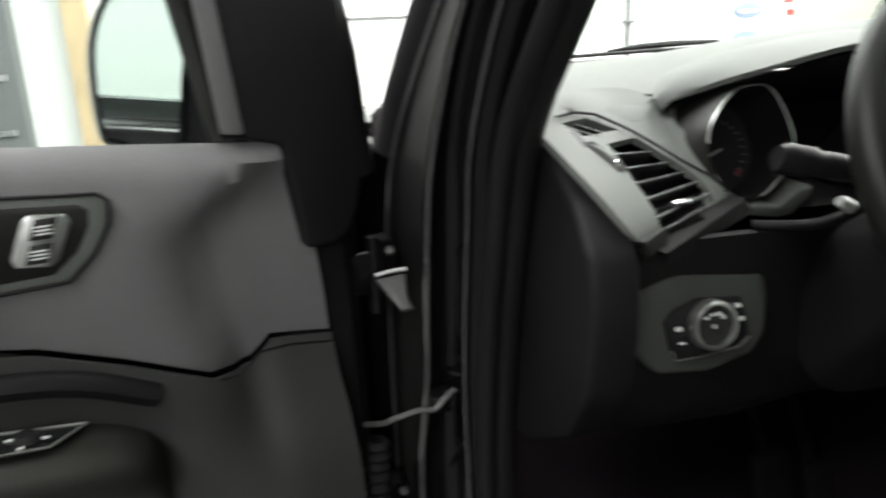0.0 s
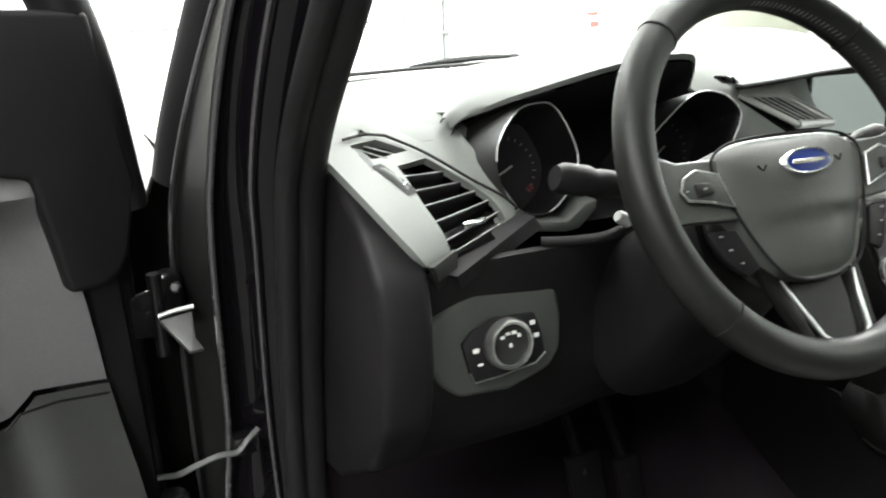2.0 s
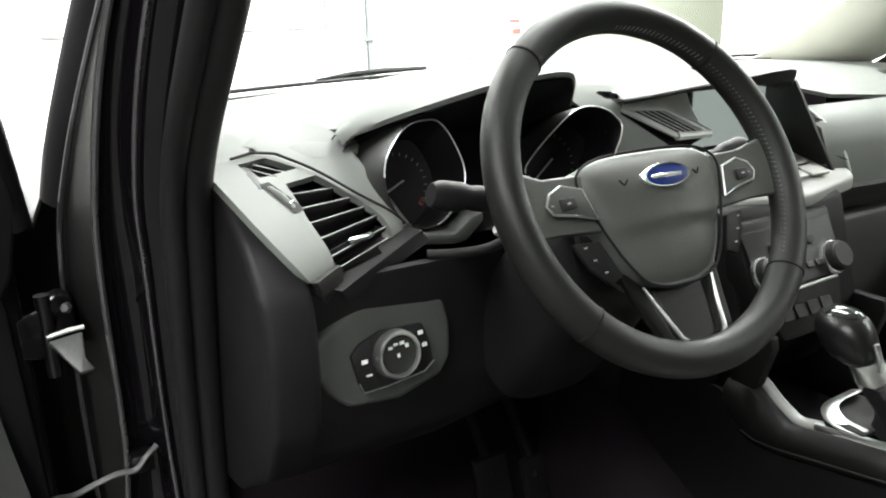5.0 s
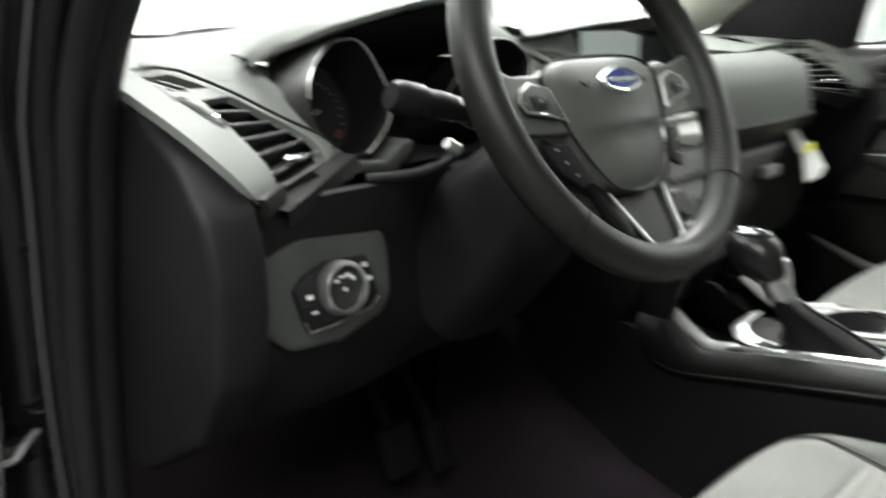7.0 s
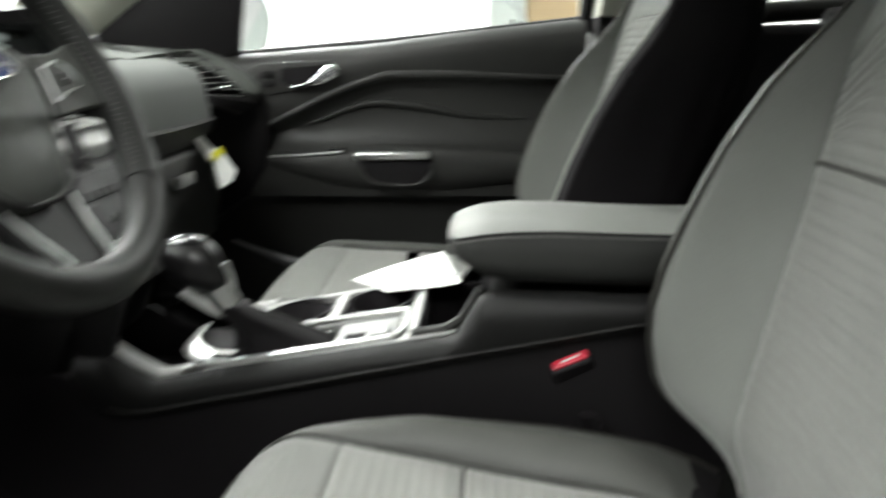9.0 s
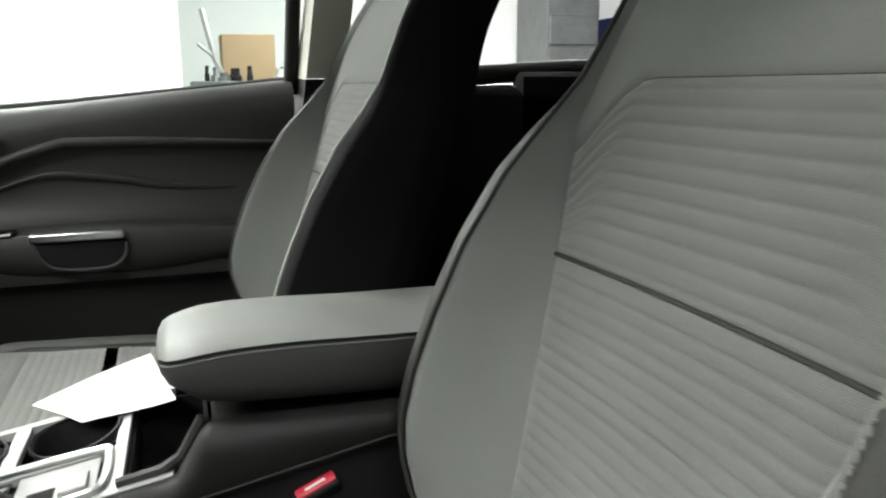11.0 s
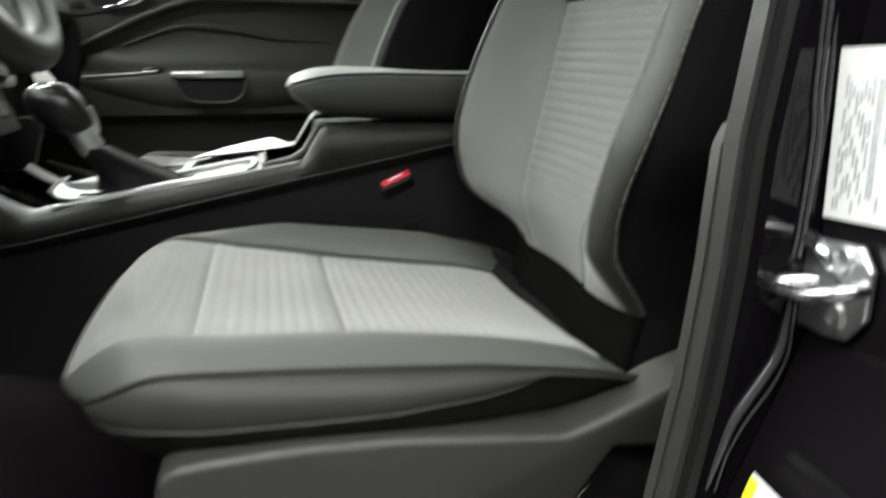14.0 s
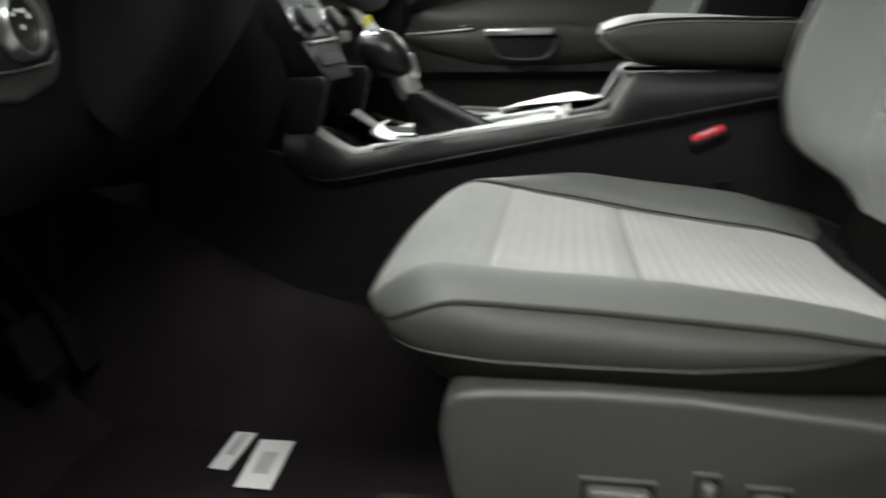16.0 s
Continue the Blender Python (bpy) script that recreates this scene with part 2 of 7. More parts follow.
def meshed(name, bm, mat, smooth=38):
    me = bpy.data.meshes.new(name)
    bmesh.ops.remove_doubles(bm, verts=bm.verts, dist=1e-6)
    bmesh.ops.recalc_face_normals(bm, faces=bm.faces)
    bm.to_mesh(me)
    bm.free()
    me.materials.append(mat)
    if smooth:
        me.polygons.foreach_set("use_smooth", [True] * len(me.polygons))
        me.set_sharp_from_angle(angle=radians(smooth))
    return me


def under(ob, parent):
    ob.parent = parent
    if parent.type == "EMPTY" and parent.parent is None:
        ob.matrix_parent_inverse = Matrix.Translation(parent.location).inverted()
    return ob


def part(name, bm, mat, parent, label="", smooth=38):
    ob = under(new(name, meshed(name, bm, mat, smooth)), parent)
    return tagged(ob, label)


def solo(name, bm, mat, label="", category="", group="", kind="", smooth=38):
    return tagged(new(name, meshed(name, bm, mat, smooth)), label, category, group, kind)


def bevelled(bm, width, segs=2, angle=25):
    edges = [e for e in bm.edges if len(e.link_faces) == 2 and e.calc_face_angle(0) > radians(angle)]
    if edges and width > 0:
        bmesh.ops.bevel(bm, geom=edges, offset=width, segments=segs, profile=0.5, affect="EDGES", clamp_overlap=True)
    return bm


def box(lo, hi, bev=0.0, segs=2, m=None):
    bm = bmesh.new()
    bmesh.ops.create_cube(bm, size=1)
    lo, hi = Vector(lo), Vector(hi)
    for v in bm.verts:
        v.co = Vector([lo[i] + (v.co[i] + 0.5) * (hi[i] - lo[i]) for i in range(3)])
    bevelled(bm, bev, segs)
    if m:
        bm.transform(m)
    return bm


def prism(points, way, bev=0.0, segs=2, m=None):
    """A flat outline pushed along a vector."""
    bm = bmesh.new()
    low = [bm.verts.new(p) for p in points]
    top = [bm.verts.new(Vector(p) + Vector(way)) for p in points]
    bm.faces.new(low)
    bm.faces.new(top[::-1])
    for i in range(len(low)):
        bm.faces.new((low[i], low[i - 1], top[i - 1], top[i]))
    bmesh.ops.recalc_face_normals(bm, faces=bm.faces)
    bevelled(bm, bev, segs, 20)
    if m:
        bm.transform(m)
    return bm


def skin(rows, ring=False, cap=False):
    """A surface through rows of points; ring closes each row."""
    bm = bmesh.new()
    vs = [[bm.verts.new(p) for p in r] for r in rows]
    k = len(rows[0])
    for a, b in zip(vs, vs[1:]):
        for i in range(k if ring else k - 1):
            j = (i + 1) % k
            try:
                bm.faces.new((a[i], a[j], b[j], b[i]))
            except ValueError:
                pass
    if cap:
        bm.faces.new(vs[0][::-1])
        bm.faces.new(vs[-1])
    return bm


def thick(bm, t):
    bmesh.ops.recalc_face_normals(bm, faces=bm.faces)
    bmesh.ops.solidify(bm, geom=bm.faces[:], thickness=t)
    return bm


def spline(points, n=8, closed=False):
    """Points along a smooth curve through the given ones."""
    p = [Vector(q) for q in points]
    out, k = [], len(p)
    for i in range(k if closed else k - 1):
        if closed:
            a, b, c, d = p[i - 1], p[i], p[(i + 1) % k], p[(i + 2) % k]
        else:
            b, c = p[i], p[i + 1]
            a, d = p[i - 1] if i else b * 2 - c, p[i + 2] if i + 2 < k else c * 2 - b
        for j in range(n):
            t = j / n
            out.append(0.5 * (2 * b + (c - a) * t + (2 * a - 5 * b + 4 * c - d) * t * t + (3 * b - a - 3 * c + d) * t**3))
    if not closed:
        out.append(p[-1].copy())
    return out


def tube(path, r, seg=10, closed=False, cap=True, flat=1.0):
    """A round bar along a path; r a number or one a point."""
    path = [Vector(p) for p in path]
    k = len(path)
    rows, up = [], None
    for i, p in enumerate(path):
        a = path[i - 1] if (i or closed) else p
        b = path[(i + 1) % k] if (i + 1 < k or closed) else p
        d = (b - a).normalized()
        if up is None:
            up = d.orthogonal().normalized()
        up = (up - d * up.dot(d)).normalized()
        side = d.cross(up)
        rad = r[i] if isinstance(r, (list, tuple)) else r
        rows.append([p + rad * (math.cos(2 * math.pi * s / seg) * up + flat * math.sin(2 * math.pi * s / seg) * side) for s in range(seg)])
    if closed:
        rows.append(rows[0])
    return skin(rows, True, cap and not closed)


def lathe(profile, m, seg=40):
    """Rings of (radius, height) round z, then placed by m."""
    rows = [[V(r * math.cos(2 * math.pi * i / seg), r * math.sin(2 * math.pi * i / seg), h) for i in range(seg)] for r, h in profile]
    bm = skin(rows, True)
    bm.transform(m)
    return bm


def joined(*many):
    """Several shapes that make one piece."""
    bm = bmesh.new()
    for b in many:
        me = bpy.data.meshes.new("joining")
        b.to_mesh(me)
        b.free()
        bm.from_mesh(me)
        bpy.data.meshes.remove(me)
    return bm


def facing(at, n, up=(0, 0, 1)):
    """A pose with its z along n and its y as near to up as may be."""
    z = Vector(n).normalized()
    x = Vector(up).cross(z).normalized()
    y = z.cross(x)
    m = Matrix((x, y, z)).transposed().to_4x4()
    m.translation = at
    return m


def smooth01(a, b, x):
    t = min(1.0, max(0.0, (x - a) / (b - a)))
    return t * t * (3 - 2 * t)


def lerp(table, x):
    """Straight lines through (x, y) pairs in rising x."""
    return float(np.interp(x, [a for a, _ in table], [b for _, b in table]))


# ---- the workshop ----
def workshop():
    solo("floor", box((-6, -8, -0.1), (9.0, 8.0, 0.0)), M_CONCRETE, "worn grey concrete workshop floor", "floor", kind="structure", smooth=0)
    solo("ceiling", box((-6, -8, 3.0), (9.0, 8.0, 3.1)), M_CEIL, "plain white workshop ceiling", "ceiling", kind="structure", smooth=0)
    solo("wall_south", box((-6, -8.1, 0), (6.2, -8.0, 3.0)), M_DARKWALL, "dark grey workshop wall behind the car", "wall", kind="structure", smooth=0)
    solo("wall_west", box((-6.1, -8, 0), (-6, 4.3, 3.0)), M_DARKWALL, "dark grey workshop wall beside the car", "wall", kind="structure", smooth=0)
    solo("wall_east", box((6.2, -8, 0), (6.3, 4.06, 3.0)), M_WALL, "white panelled workshop wall across the bay", "wall", kind="structure", smooth=0)
    n = solo("wall_north", box((-6, 4.06, 0), (2.362, 4.3, 3.0)), M_WALL, "bright white panelled wall in front of the car", "wall", kind="structure", smooth=0)
    for x0, x1 in ((-6, -3.4), (-3.4, -2.15), (-1.55, 0.0), (0.0, 1.2), (1.2, 2.366)):
        for z0, z1 in ((0, 1.62), (1.62, 3.0)):
            part("panel", box((x0 + 0.012, 4.0, z0 + 0.008), (x1 - 0.012, 4.058, z1 - 0.008), 0.004, 1), M_WALL, n, smooth=0)
    solo("wall_northeast", box((2.34, 7.6, 0), (9.0, 7.7, 3.0)), M_WALL2, "pale green-beige wall of the side bay", "wall", kind="structure", smooth=0)
    solo("wall_side_bay", box((2.262, 4.3, 0), (2.362, 7.6, 3.0)), M_WALL2, "pale green-beige partition of the side bay", "wall", kind="structure", smooth=0)
    solo("wall_far_bay", box((8.9, 4.0, 0), (9.0, 7.6, 3.0)), M_WALL2, "pale green-beige end wall of the side bay", "wall", kind="structure", smooth=0)
    solo("wall_bay_return", box((6.2, 4.06, 0), (8.9, 4.16, 3.0)), M_WALL2, "pale green-beige return wall of the side bay", "wall", kind="structure", smooth=0)
    # Unseen white panel, added so the hinge post has something bright to mirror.
    solo("bay_door", box((-5.2, -7.99, 0.0), (1.8, -7.93, 2.9), 0.01, 1), M_WALL, "unseen white panel behind the car, added as a reflector", "door", smooth=0)
    part("joint_strip", box((1.19, 3.985, 0.0), (1.225, 4.0, 2.99), 0.003, 1), M_JOINT, n, "grey vertical joint strip", smooth=0)
    part("joint_strip", box((-0.02, 3.988, 0.0), (0.02, 4.0, 2.99), 0.003, 1), M_WALL, n, smooth=0)
    part("timber_post", box((-1.92, 3.96, 0.0), (-1.80, 4.058, 2.99), 0.004, 1), M_WOOD, n, "raw timber door post", smooth=0)
    part("steel_post", box((-2.36, 3.94, 0.0), (-2.16, 4.058, 2.99), 0.01, 2), M_JOINT, n, "grey steel door track", smooth=0)
    part("joint_strip", box((-0.6, 3.990, 1.125), (0.935, 4.0, 1.137)), M_JOINT, n, smooth=0)
    part("joint_strip", box((0.925, 3.988, 1.137), (0.935, 4.0, 2.4)), M_JOINT, n, smooth=0)
    part("clamp", box((1.165, 3.97, 1.045), (1.25, 4.0, 1.06), 0.003, 1), M_JOINT, n, "grey post clamp", smooth=0)
    for z in (0.62, 0.9, 1.25):
        part("bracket", box((-2.30, 3.92, z), (-2.22, 3.94, z + 0.03), 0.004, 1), M_STEEL, n, smooth=0)

    p = rooted("wall_poster", (2.1, 3.998, 0.8), "pale blue poster with white oval emblems on the wall", "poster")
    part("sheet", box((1.82, 3.99, 0.78), (2.19, 3.999, 1.75)), M_POSTERBLUE, p, smooth=0)
    for z in (0.92, 1.085, 1.255, 1.43):
        bm = lathe([(0.0, 0.004), (0.055, 0.004), (0.06, 0.0)], facing((2.0, 3.989, z), (0, -1, 0)) @ Matrix.Diagonal((1.85, 0.80, 1, 1)), 32)
        e = part("emblem", bm, M_FADEDBLUE, p, "blue oval emblem")
        part("stroke", box((1.945, 3.983, z - 0.012), (2.055, 3.9845, z + 0.006)), M_PAPER, e, "white stroke", smooth=0)
    s = rooted("wall_sign", (2.33, 3.998, 0.9), "small red and white notice on the wall", "sign")
    part("sheet", box((2.212, 3.99, 0.88), (2.345, 3.999, 1.5)), M_PAPER, s, smooth=0)
    part("band", box((2.265, 3.986, 1.045), (2.335, 3.9895, 1.085)), M_REDMARK, s, "red band", smooth=0)
    for k in range(5):
        part("band", box((2.235, 3.986, 1.12 + 0.07 * k), (2.325, 3.9895, 1.145 + 0.07 * k)), M_PRINT if k % 2 else M_REDMARK, s, "faded line of print", smooth=0)

    # ceiling lamps
    first = None
    for i, (x, y, _) in enumerate(LAMPS):
        if first is None:
            first = rooted("ceiling_light", (x, y, 3.0), "long white fluorescent ceiling light, switched on", "ceiling light", "workshop lights")
            part("housing", box((x - 0.3, y - 1.25, 2.96), (x + 0.3, y + 1.25, 3.0), 0.01, 1), M_CEIL, first, smooth=0)
            part("diffuser", box((x - 0.26, y - 1.21, 2.94), (x + 0.26, y + 1.21, 2.96), 0.006, 1), M_LAMP, first, smooth=0)
        else:
            copy_thing(first, Matrix.Translation((x, y, 3.0)))


def far_bay():
    """What shows through the passenger window: a white door, a bench with metal parts, boxes."""
    d = solo("bay_door", box((4.2, -0.35, 0.0), (4.27, 3.9, 2.9), 0.01, 1), M_WALL, "large white bay door across the workshop", "door", smooth=0)
    b = rooted("work_bench", (4.9, -1.0, 0.0), "steel work bench loaded with metal parts", "work bench")
    part("bench_top", box((4.4, -2.1, 1.08), (5.4, -0.4, 1.14), 0.006, 1), M_MACHINE, b, smooth=0)
    for x in (4.46, 5.34):
        for y in (-2.04, -0.46):
            part("leg", box((x - 0.03, y - 0.03, 0.0), (x + 0.03, y + 0.03, 1.08), 0.004, 1), M_MACHINE, b, smooth=0)
    rnd = random.Random(5)
    for i in range(34):
        y, x = rnd.uniform(-1.9, -0.5), rnd.uniform(4.5, 4.9)
        r, h = rnd.uniform(0.015, 0.05), rnd.uniform(0.03, 0.10)
        bm = lathe([(0.0, 0), (r, 0), (r, h * 0.4), (r * 0.7, h * 0.5), (r * 0.7, h), (0.0, h)], Matrix.Translation((x, y, 1.14)), 14)
        solo("metal_part", bm, rnd.choice((M_STEEL, M_MACHINE, M_BLACK)), "loose turned metal part lying on the bench", "metal part", "parts on the bench")
    c = solo("cardboard_box", box((4.9, -0.98, 1.14), (5.25, -0.62, 1.46), 0.006, 1), M_CARDBOARD, "brown cardboard box on the bench", "box", smooth=0)
    st = rooted("engine_stand", (4.7, -0.62, 1.14), "silver clamp stand on the bench", "clamp stand")
    part("post", tube([(4.7, -0.62, 1.14), (4.68, -0.56, 1.3), (4.7, -0.5, 1.6)], 0.02, 8), M_STEEL, st)
    part("arm", tube([(4.68, -0.56, 1.3), (4.66, -0.46, 1.38)], 0.014, 8), M_STEEL, st)
    for k, (y, z, w, h, mat, lab) in enumerate(((-3.6, 0.0, 0.5, 1.9, M_MACHINE, "tall grey tool cabinet against the wall"), (-4.3, 0.0, 0.5, 1.7, M_BLUE, "tall blue tool cabinet against the wall"))):
        e = rooted("tool_cabinet", (5.8, y, 0), lab, "tool cabinet")
        part("body", box((5.5, y - w / 2, 0.03), (6.15, y + w / 2, h), 0.012, 2), mat, e, smooth=0)
        for j in range(6):
            part("drawer", box((5.48, y - w / 2 + 0.02, 0.1 + j * 0.27), (5.5, y + w / 2 - 0.02, 0.34 + j * 0.27), 0.005, 1), mat, e, smooth=0)


workshop()
far_bay()


# ---- the car's shell ----
def car_body():
    c = rooted("car_body", (0, -0.8, 0.0), "black painted car body with the driver's door open", "car")
    # floor pan and sills
    part("floor_pan", box((-0.80, -2.6, 0.24), (0.80, 0.62, 0.325), 0.01, 1), M_CARPET, c, "black carpeted floor pan")
    for s in (-1, 1):
        pts = [V(s * 0.80, 0, 0.25), V(s * 0.895, 0, 0.25), V(s * 0.90, 0, 0.36), V(s * 0.80, 0, 0.405), V(s * 0.735, 0, 0.415), V(s * 0.70, 0, 0.34)]
        rows = [[p + V(0, y, 0) for p in pts] for y in (0.45, -2.2)]
        part("sill", bevelled(skin(rows, True, True), 0.008, 2), M_PAINT, c, "gloss black door sill")
    part("kick_plate", box((-0.80, -0.52, 0.408), (-0.725, 0.26, 0.424), 0.006, 2), M_BLACK, c, "black plastic kick plate")
    # firewall, tunnel side and rear closing panels
    part("firewall", box((-0.82, 0.60, 0.25), (0.82, 0.66, 1.04), 0.01, 1), M_CARPET, c, "black firewall lining")
    rows = [[V(-0.80, y, z), V(-0.35, y, z), V(0.35, y, z), V(0.80, y, z)] for y, z in ((0.36, 0.325), (0.50, 0.42), (0.60, 0.62))]
    part("toe_board", thick(skin(rows), 0.01), M_CARPET, c, "black carpeted toe board")
    # roof
    rows = []
    for y, z in ((0.06, 1.555), (-0.1, 1.60), (-0.6, 1.645), (-1.4, 1.64), (-2.2, 1.56), (-2.5, 1.48)):
        rows.append([V(x, y, z - 0.09 * abs(x / 0.62) ** 3) for x in (-0.62, -0.5, -0.25, 0, 0.25, 0.5, 0.62)])
    part("roof", thick(skin(rows), 0.035), M_PAINT, c, "gloss black roof")
    rows = [[p - V(0, 0, 0.045) for p in r] for r in rows]
    part("headliner", thick(skin(rows), 0.008), M_TRIMPALE, c, "pale fabric headliner")
    # bonnet ahead of the windscreen
    rows = [[V(x, y, z - 0.05 * abs(x / 0.8) ** 2.5) for x in (-0.8, -0.6, -0.3, 0, 0.3, 0.6, 0.8)] for y, z in ((0.93, 1.03), (1.2, 1.02), (1.6, 0.97), (1.95, 0.86), (2.0, 0.5))]
    part("bonnet", thick(skin(rows), 0.012), M_PAINT, c, "gloss black bonnet")
    for s in (-1, 1):
        pts = [V(s * 0.80, 0.425, 0.3), V(s * 0.80, 0.425, 0.995), V(s * 0.80, 1.2, 0.99), V(s * 0.80, 1.95, 0.84), V(s * 0.80, 1.98, 0.35)]
        part("front_wing", prism(pts, (s * 0.09, 0, 0), 0.03, 3), M_PAINT, c, "gloss black front wing")
    # cowl and wipers
    pts = [(0.86 - 0.34 * x * x, x) for x in [i / 10 - 0.7 for i in range(15)]]
    part("scuttle", thick(skin([[V(x, y + 0.005, 1.075) for y, x in pts], [V(x, y + 0.12, 1.042) for y, x in pts]]), 0.01), M_BLACK, c, "black scuttle panel")
    part("wiper", tube([(-0.372, 0.835, 1.090), (-0.30, 0.85, 1.0945), (-0.22, 0.87, 1.096), (-0.12, 0.885, 1.095)], [0.002, 0.006, 0.006, 0.004], 8), M_BLACK, c, "black wiper blade")
    # rear body and quarter
    part("tailgate", box((-0.75, -2.62, 0.4), (0.75, -2.55, 1.1), 0.02, 2), M_BLACK, c)
    for s in (-1, 1):
        part("rear_side", box((s * 0.70 - 0.02, -2.6, 0.4), (s * 0.70 + 0.02 , -0.98 if s > 0 else -0.66, 1.13), 0.01, 1), M_BLACK, c, "black rear side trim")
        part("rear_quarter", prism([V(s * 0.86, -0.68, 0.42), V(s * 0.86, -0.68, 1.10), V(s * 0.84, -2.5, 1.14), V(s * 0.84, -2.6, 0.42)], (s * 0.04, 0, 0), 0.012, 2), M_PAINT, c, "gloss black rear door")
        part("rear_pillar", prism([V(s * 0.69, -1.75, 1.12), V(s * 0.69, -2.5, 1.12), V(s * 0.58, -2.4, 1.54), V(s * 0.58, -1.85, 1.58)], (s * 0.04, 0, 0), 0.01, 2), M_TRIMPALE, c, "pale rear pillar trim")
        # rails that carry the roof
        part("roof_rail", tube(spline([(s * 0.60, 0.10, 1.50), (s * 0.615, -0.2, 1.545), (s * 0.62, -0.8, 1.57), (s * 0.61, -1.6, 1.56), (s * 0.60, -2.45, 1.47)], 5), 0.04, 10), M_TRIMPALE, c, "pale roof rail trim")
    return c


def windscreen(c):
    n = 14
    rows = []
    for j in range(9):
        f = j / 8
        rows.append([V(x * (1 - 0.16 * f), (0.86 - 0.34 * x * x) * (1 - f) + (0.07 - 0.20 * x * x) * f, 1.085 + 0.482 * f - 0.03 * f * x * x + 0.01 * f * (1 - f)) for x in [-0.70 + 1.40 * i / n for i in range(n + 1)]])
    ob = part("windscreen", skin(rows), M_GLASS, c, "clear windscreen", 60)
    ob.visible_shadow = False
    part("windscreen_seal", tube([p + V(0, -0.006, 0.003) for p in rows[0]], 0.0035, 8), M_RUBBER, c, "black lower windscreen edge")
    part("windscreen_seal", tube([r[-1] + V(-0.010, -0.004, 0.0) for r in rows], 0.0045, 8), M_RUBBER, c, "black side windscreen edge")


def driver_pillars(c):
    # front pillar: trim inside, seal, painted hinge post outside
    inner = [(-0.715, 0.62, 1.045), (-0.715, 0.46, 1.10), (-0.716, 0.25, 1.25), (-0.682, 0.10, 1.42), (-0.64, 0.02, 1.53)]
    path = spline(inner, 8)
    part("pillar_trim", tube(path, [0.034 - 0.006 * i / len(path) for i in range(len(path))], 14, flat=1.2), M_PILLAR, c, "dark front pillar trim")
    outer = [(-0.823, 0.385, 1.021), (-0.808, 0.368, 1.09), (-0.771, 0.32, 1.215), (-0.722, 0.20, 1.38), (-0.66, 0.06, 1.53)]
    path = spline(outer, 8)
    part("pillar_skin", tube(path, [0.030 - 0.004 * i / len(path) for i in range(len(path))], 14, flat=1.1), M_PILLAR, c, "black pillar cover")
    # painted reveal between the two, and the hinge post below
    edge_in = [(-0.762, 0.318, 0.40), (-0.764, 0.330, 0.62), (-0.768, 0.318, 0.78), (-0.773, 0.268, 0.96), (-0.777, 0.225, 1.06), (-0.766, 0.15, 1.19), (-0.731, 0.04, 1.36), (-0.682, -0.06, 1.50)]
    mid = [(-0.808, 0.345, 0.40), (-0.812, 0.355, 0.62), (-0.802, 0.342, 0.76), (-0.804, 0.292, 0.96), (-0.800, 0.255, 1.06), (-0.782, 0.19, 1.19), (-0.740, 0.07, 1.36), (-0.686, -0.035, 1.50)]
    edge_out = [(-0.845, 0.375, 0.40), (-0.845, 0.385, 0.62), (-0.845, 0.378, 0.78), (-0.842, 0.362, 0.96), (-0.825, 0.345, 1.06), (-0.788, 0.285, 1.19), (-0.735, 0.15, 1.36), (-0.68, 0.03, 1.50)]
    a, b, d = spline(edge_in, 5), spline(mid, 5), spline(edge_out, 5)
    lip = [p + V(-0.012, -0.012, 0) for p in b]
    channel = [[p.lerp(q, u / 8) + V(0, 0.013 * math.sin(math.pi * u / 8), 0) for p, q in zip(a, lip)] for u in range(9)]
    cols = [[p + V(0.040, -0.010, 0.0) for p in a], [p + V(0.008, -0.004, 0.0) for p in a]] + channel + [[p + V(-0.004, 0.008, 0) for p in lip]]
    part("hinge_post", thick(skin([list(r) for r in zip(*cols)]), 0.003), M_POST, c, "gloss black hinge post reveal", 60)
    part("post_side", thick(skin([[p + V(-0.0045, 0.007, 0), p.lerp(q, 0.5), q] for p, q in zip(lip, d)]), 0.003), M_STACK, c, "matt black pillar side", 60)
    part("post_edge", tube([p + V(-0.002, -0.004, 0) for p in lip], 0.0035, 8), M_GLINT, c, "rolled post edge, glint painted in grey")
    part("post_edge", tube([p + V(-0.004, -0.004, 0) for p in d], 0.0030, 8), M_GLINT, c, "rolled post edge, glint painted in grey")
    part("post_edge", tube([p + V(-0.006, -0.003, 0) for p in a], 0.0025, 8), M_GLINT, c, "rolled post edge, glint painted in grey")
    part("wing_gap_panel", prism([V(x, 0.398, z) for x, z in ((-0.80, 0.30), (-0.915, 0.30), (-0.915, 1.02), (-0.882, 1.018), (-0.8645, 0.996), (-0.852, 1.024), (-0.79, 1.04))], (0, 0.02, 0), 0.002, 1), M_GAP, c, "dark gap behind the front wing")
    # weather seal round the opening
    seal = spline([(-0.754, 0.295, 0.405), (-0.754, 0.305, 0.62), (-0.754, 0.288, 0.78), (-0.755, 0.240, 0.96), (-0.754, 0.196, 1.07), (-0.743, 0.10, 1.19), (-0.710, 0.0, 1.36), (-0.665, -0.10, 1.50)], 6)
    part("door_seal", tube(seal, 0.011, 12, flat=1.0), M_RUBBER, c, "dark grey rubber door seal")
    seal2 = [p + V(0.022, 0.012, 0) for p in seal]
    part("door_seal", tube(seal2, 0.0165, 12), M_RUBBER, c, "black rubber seal lip")
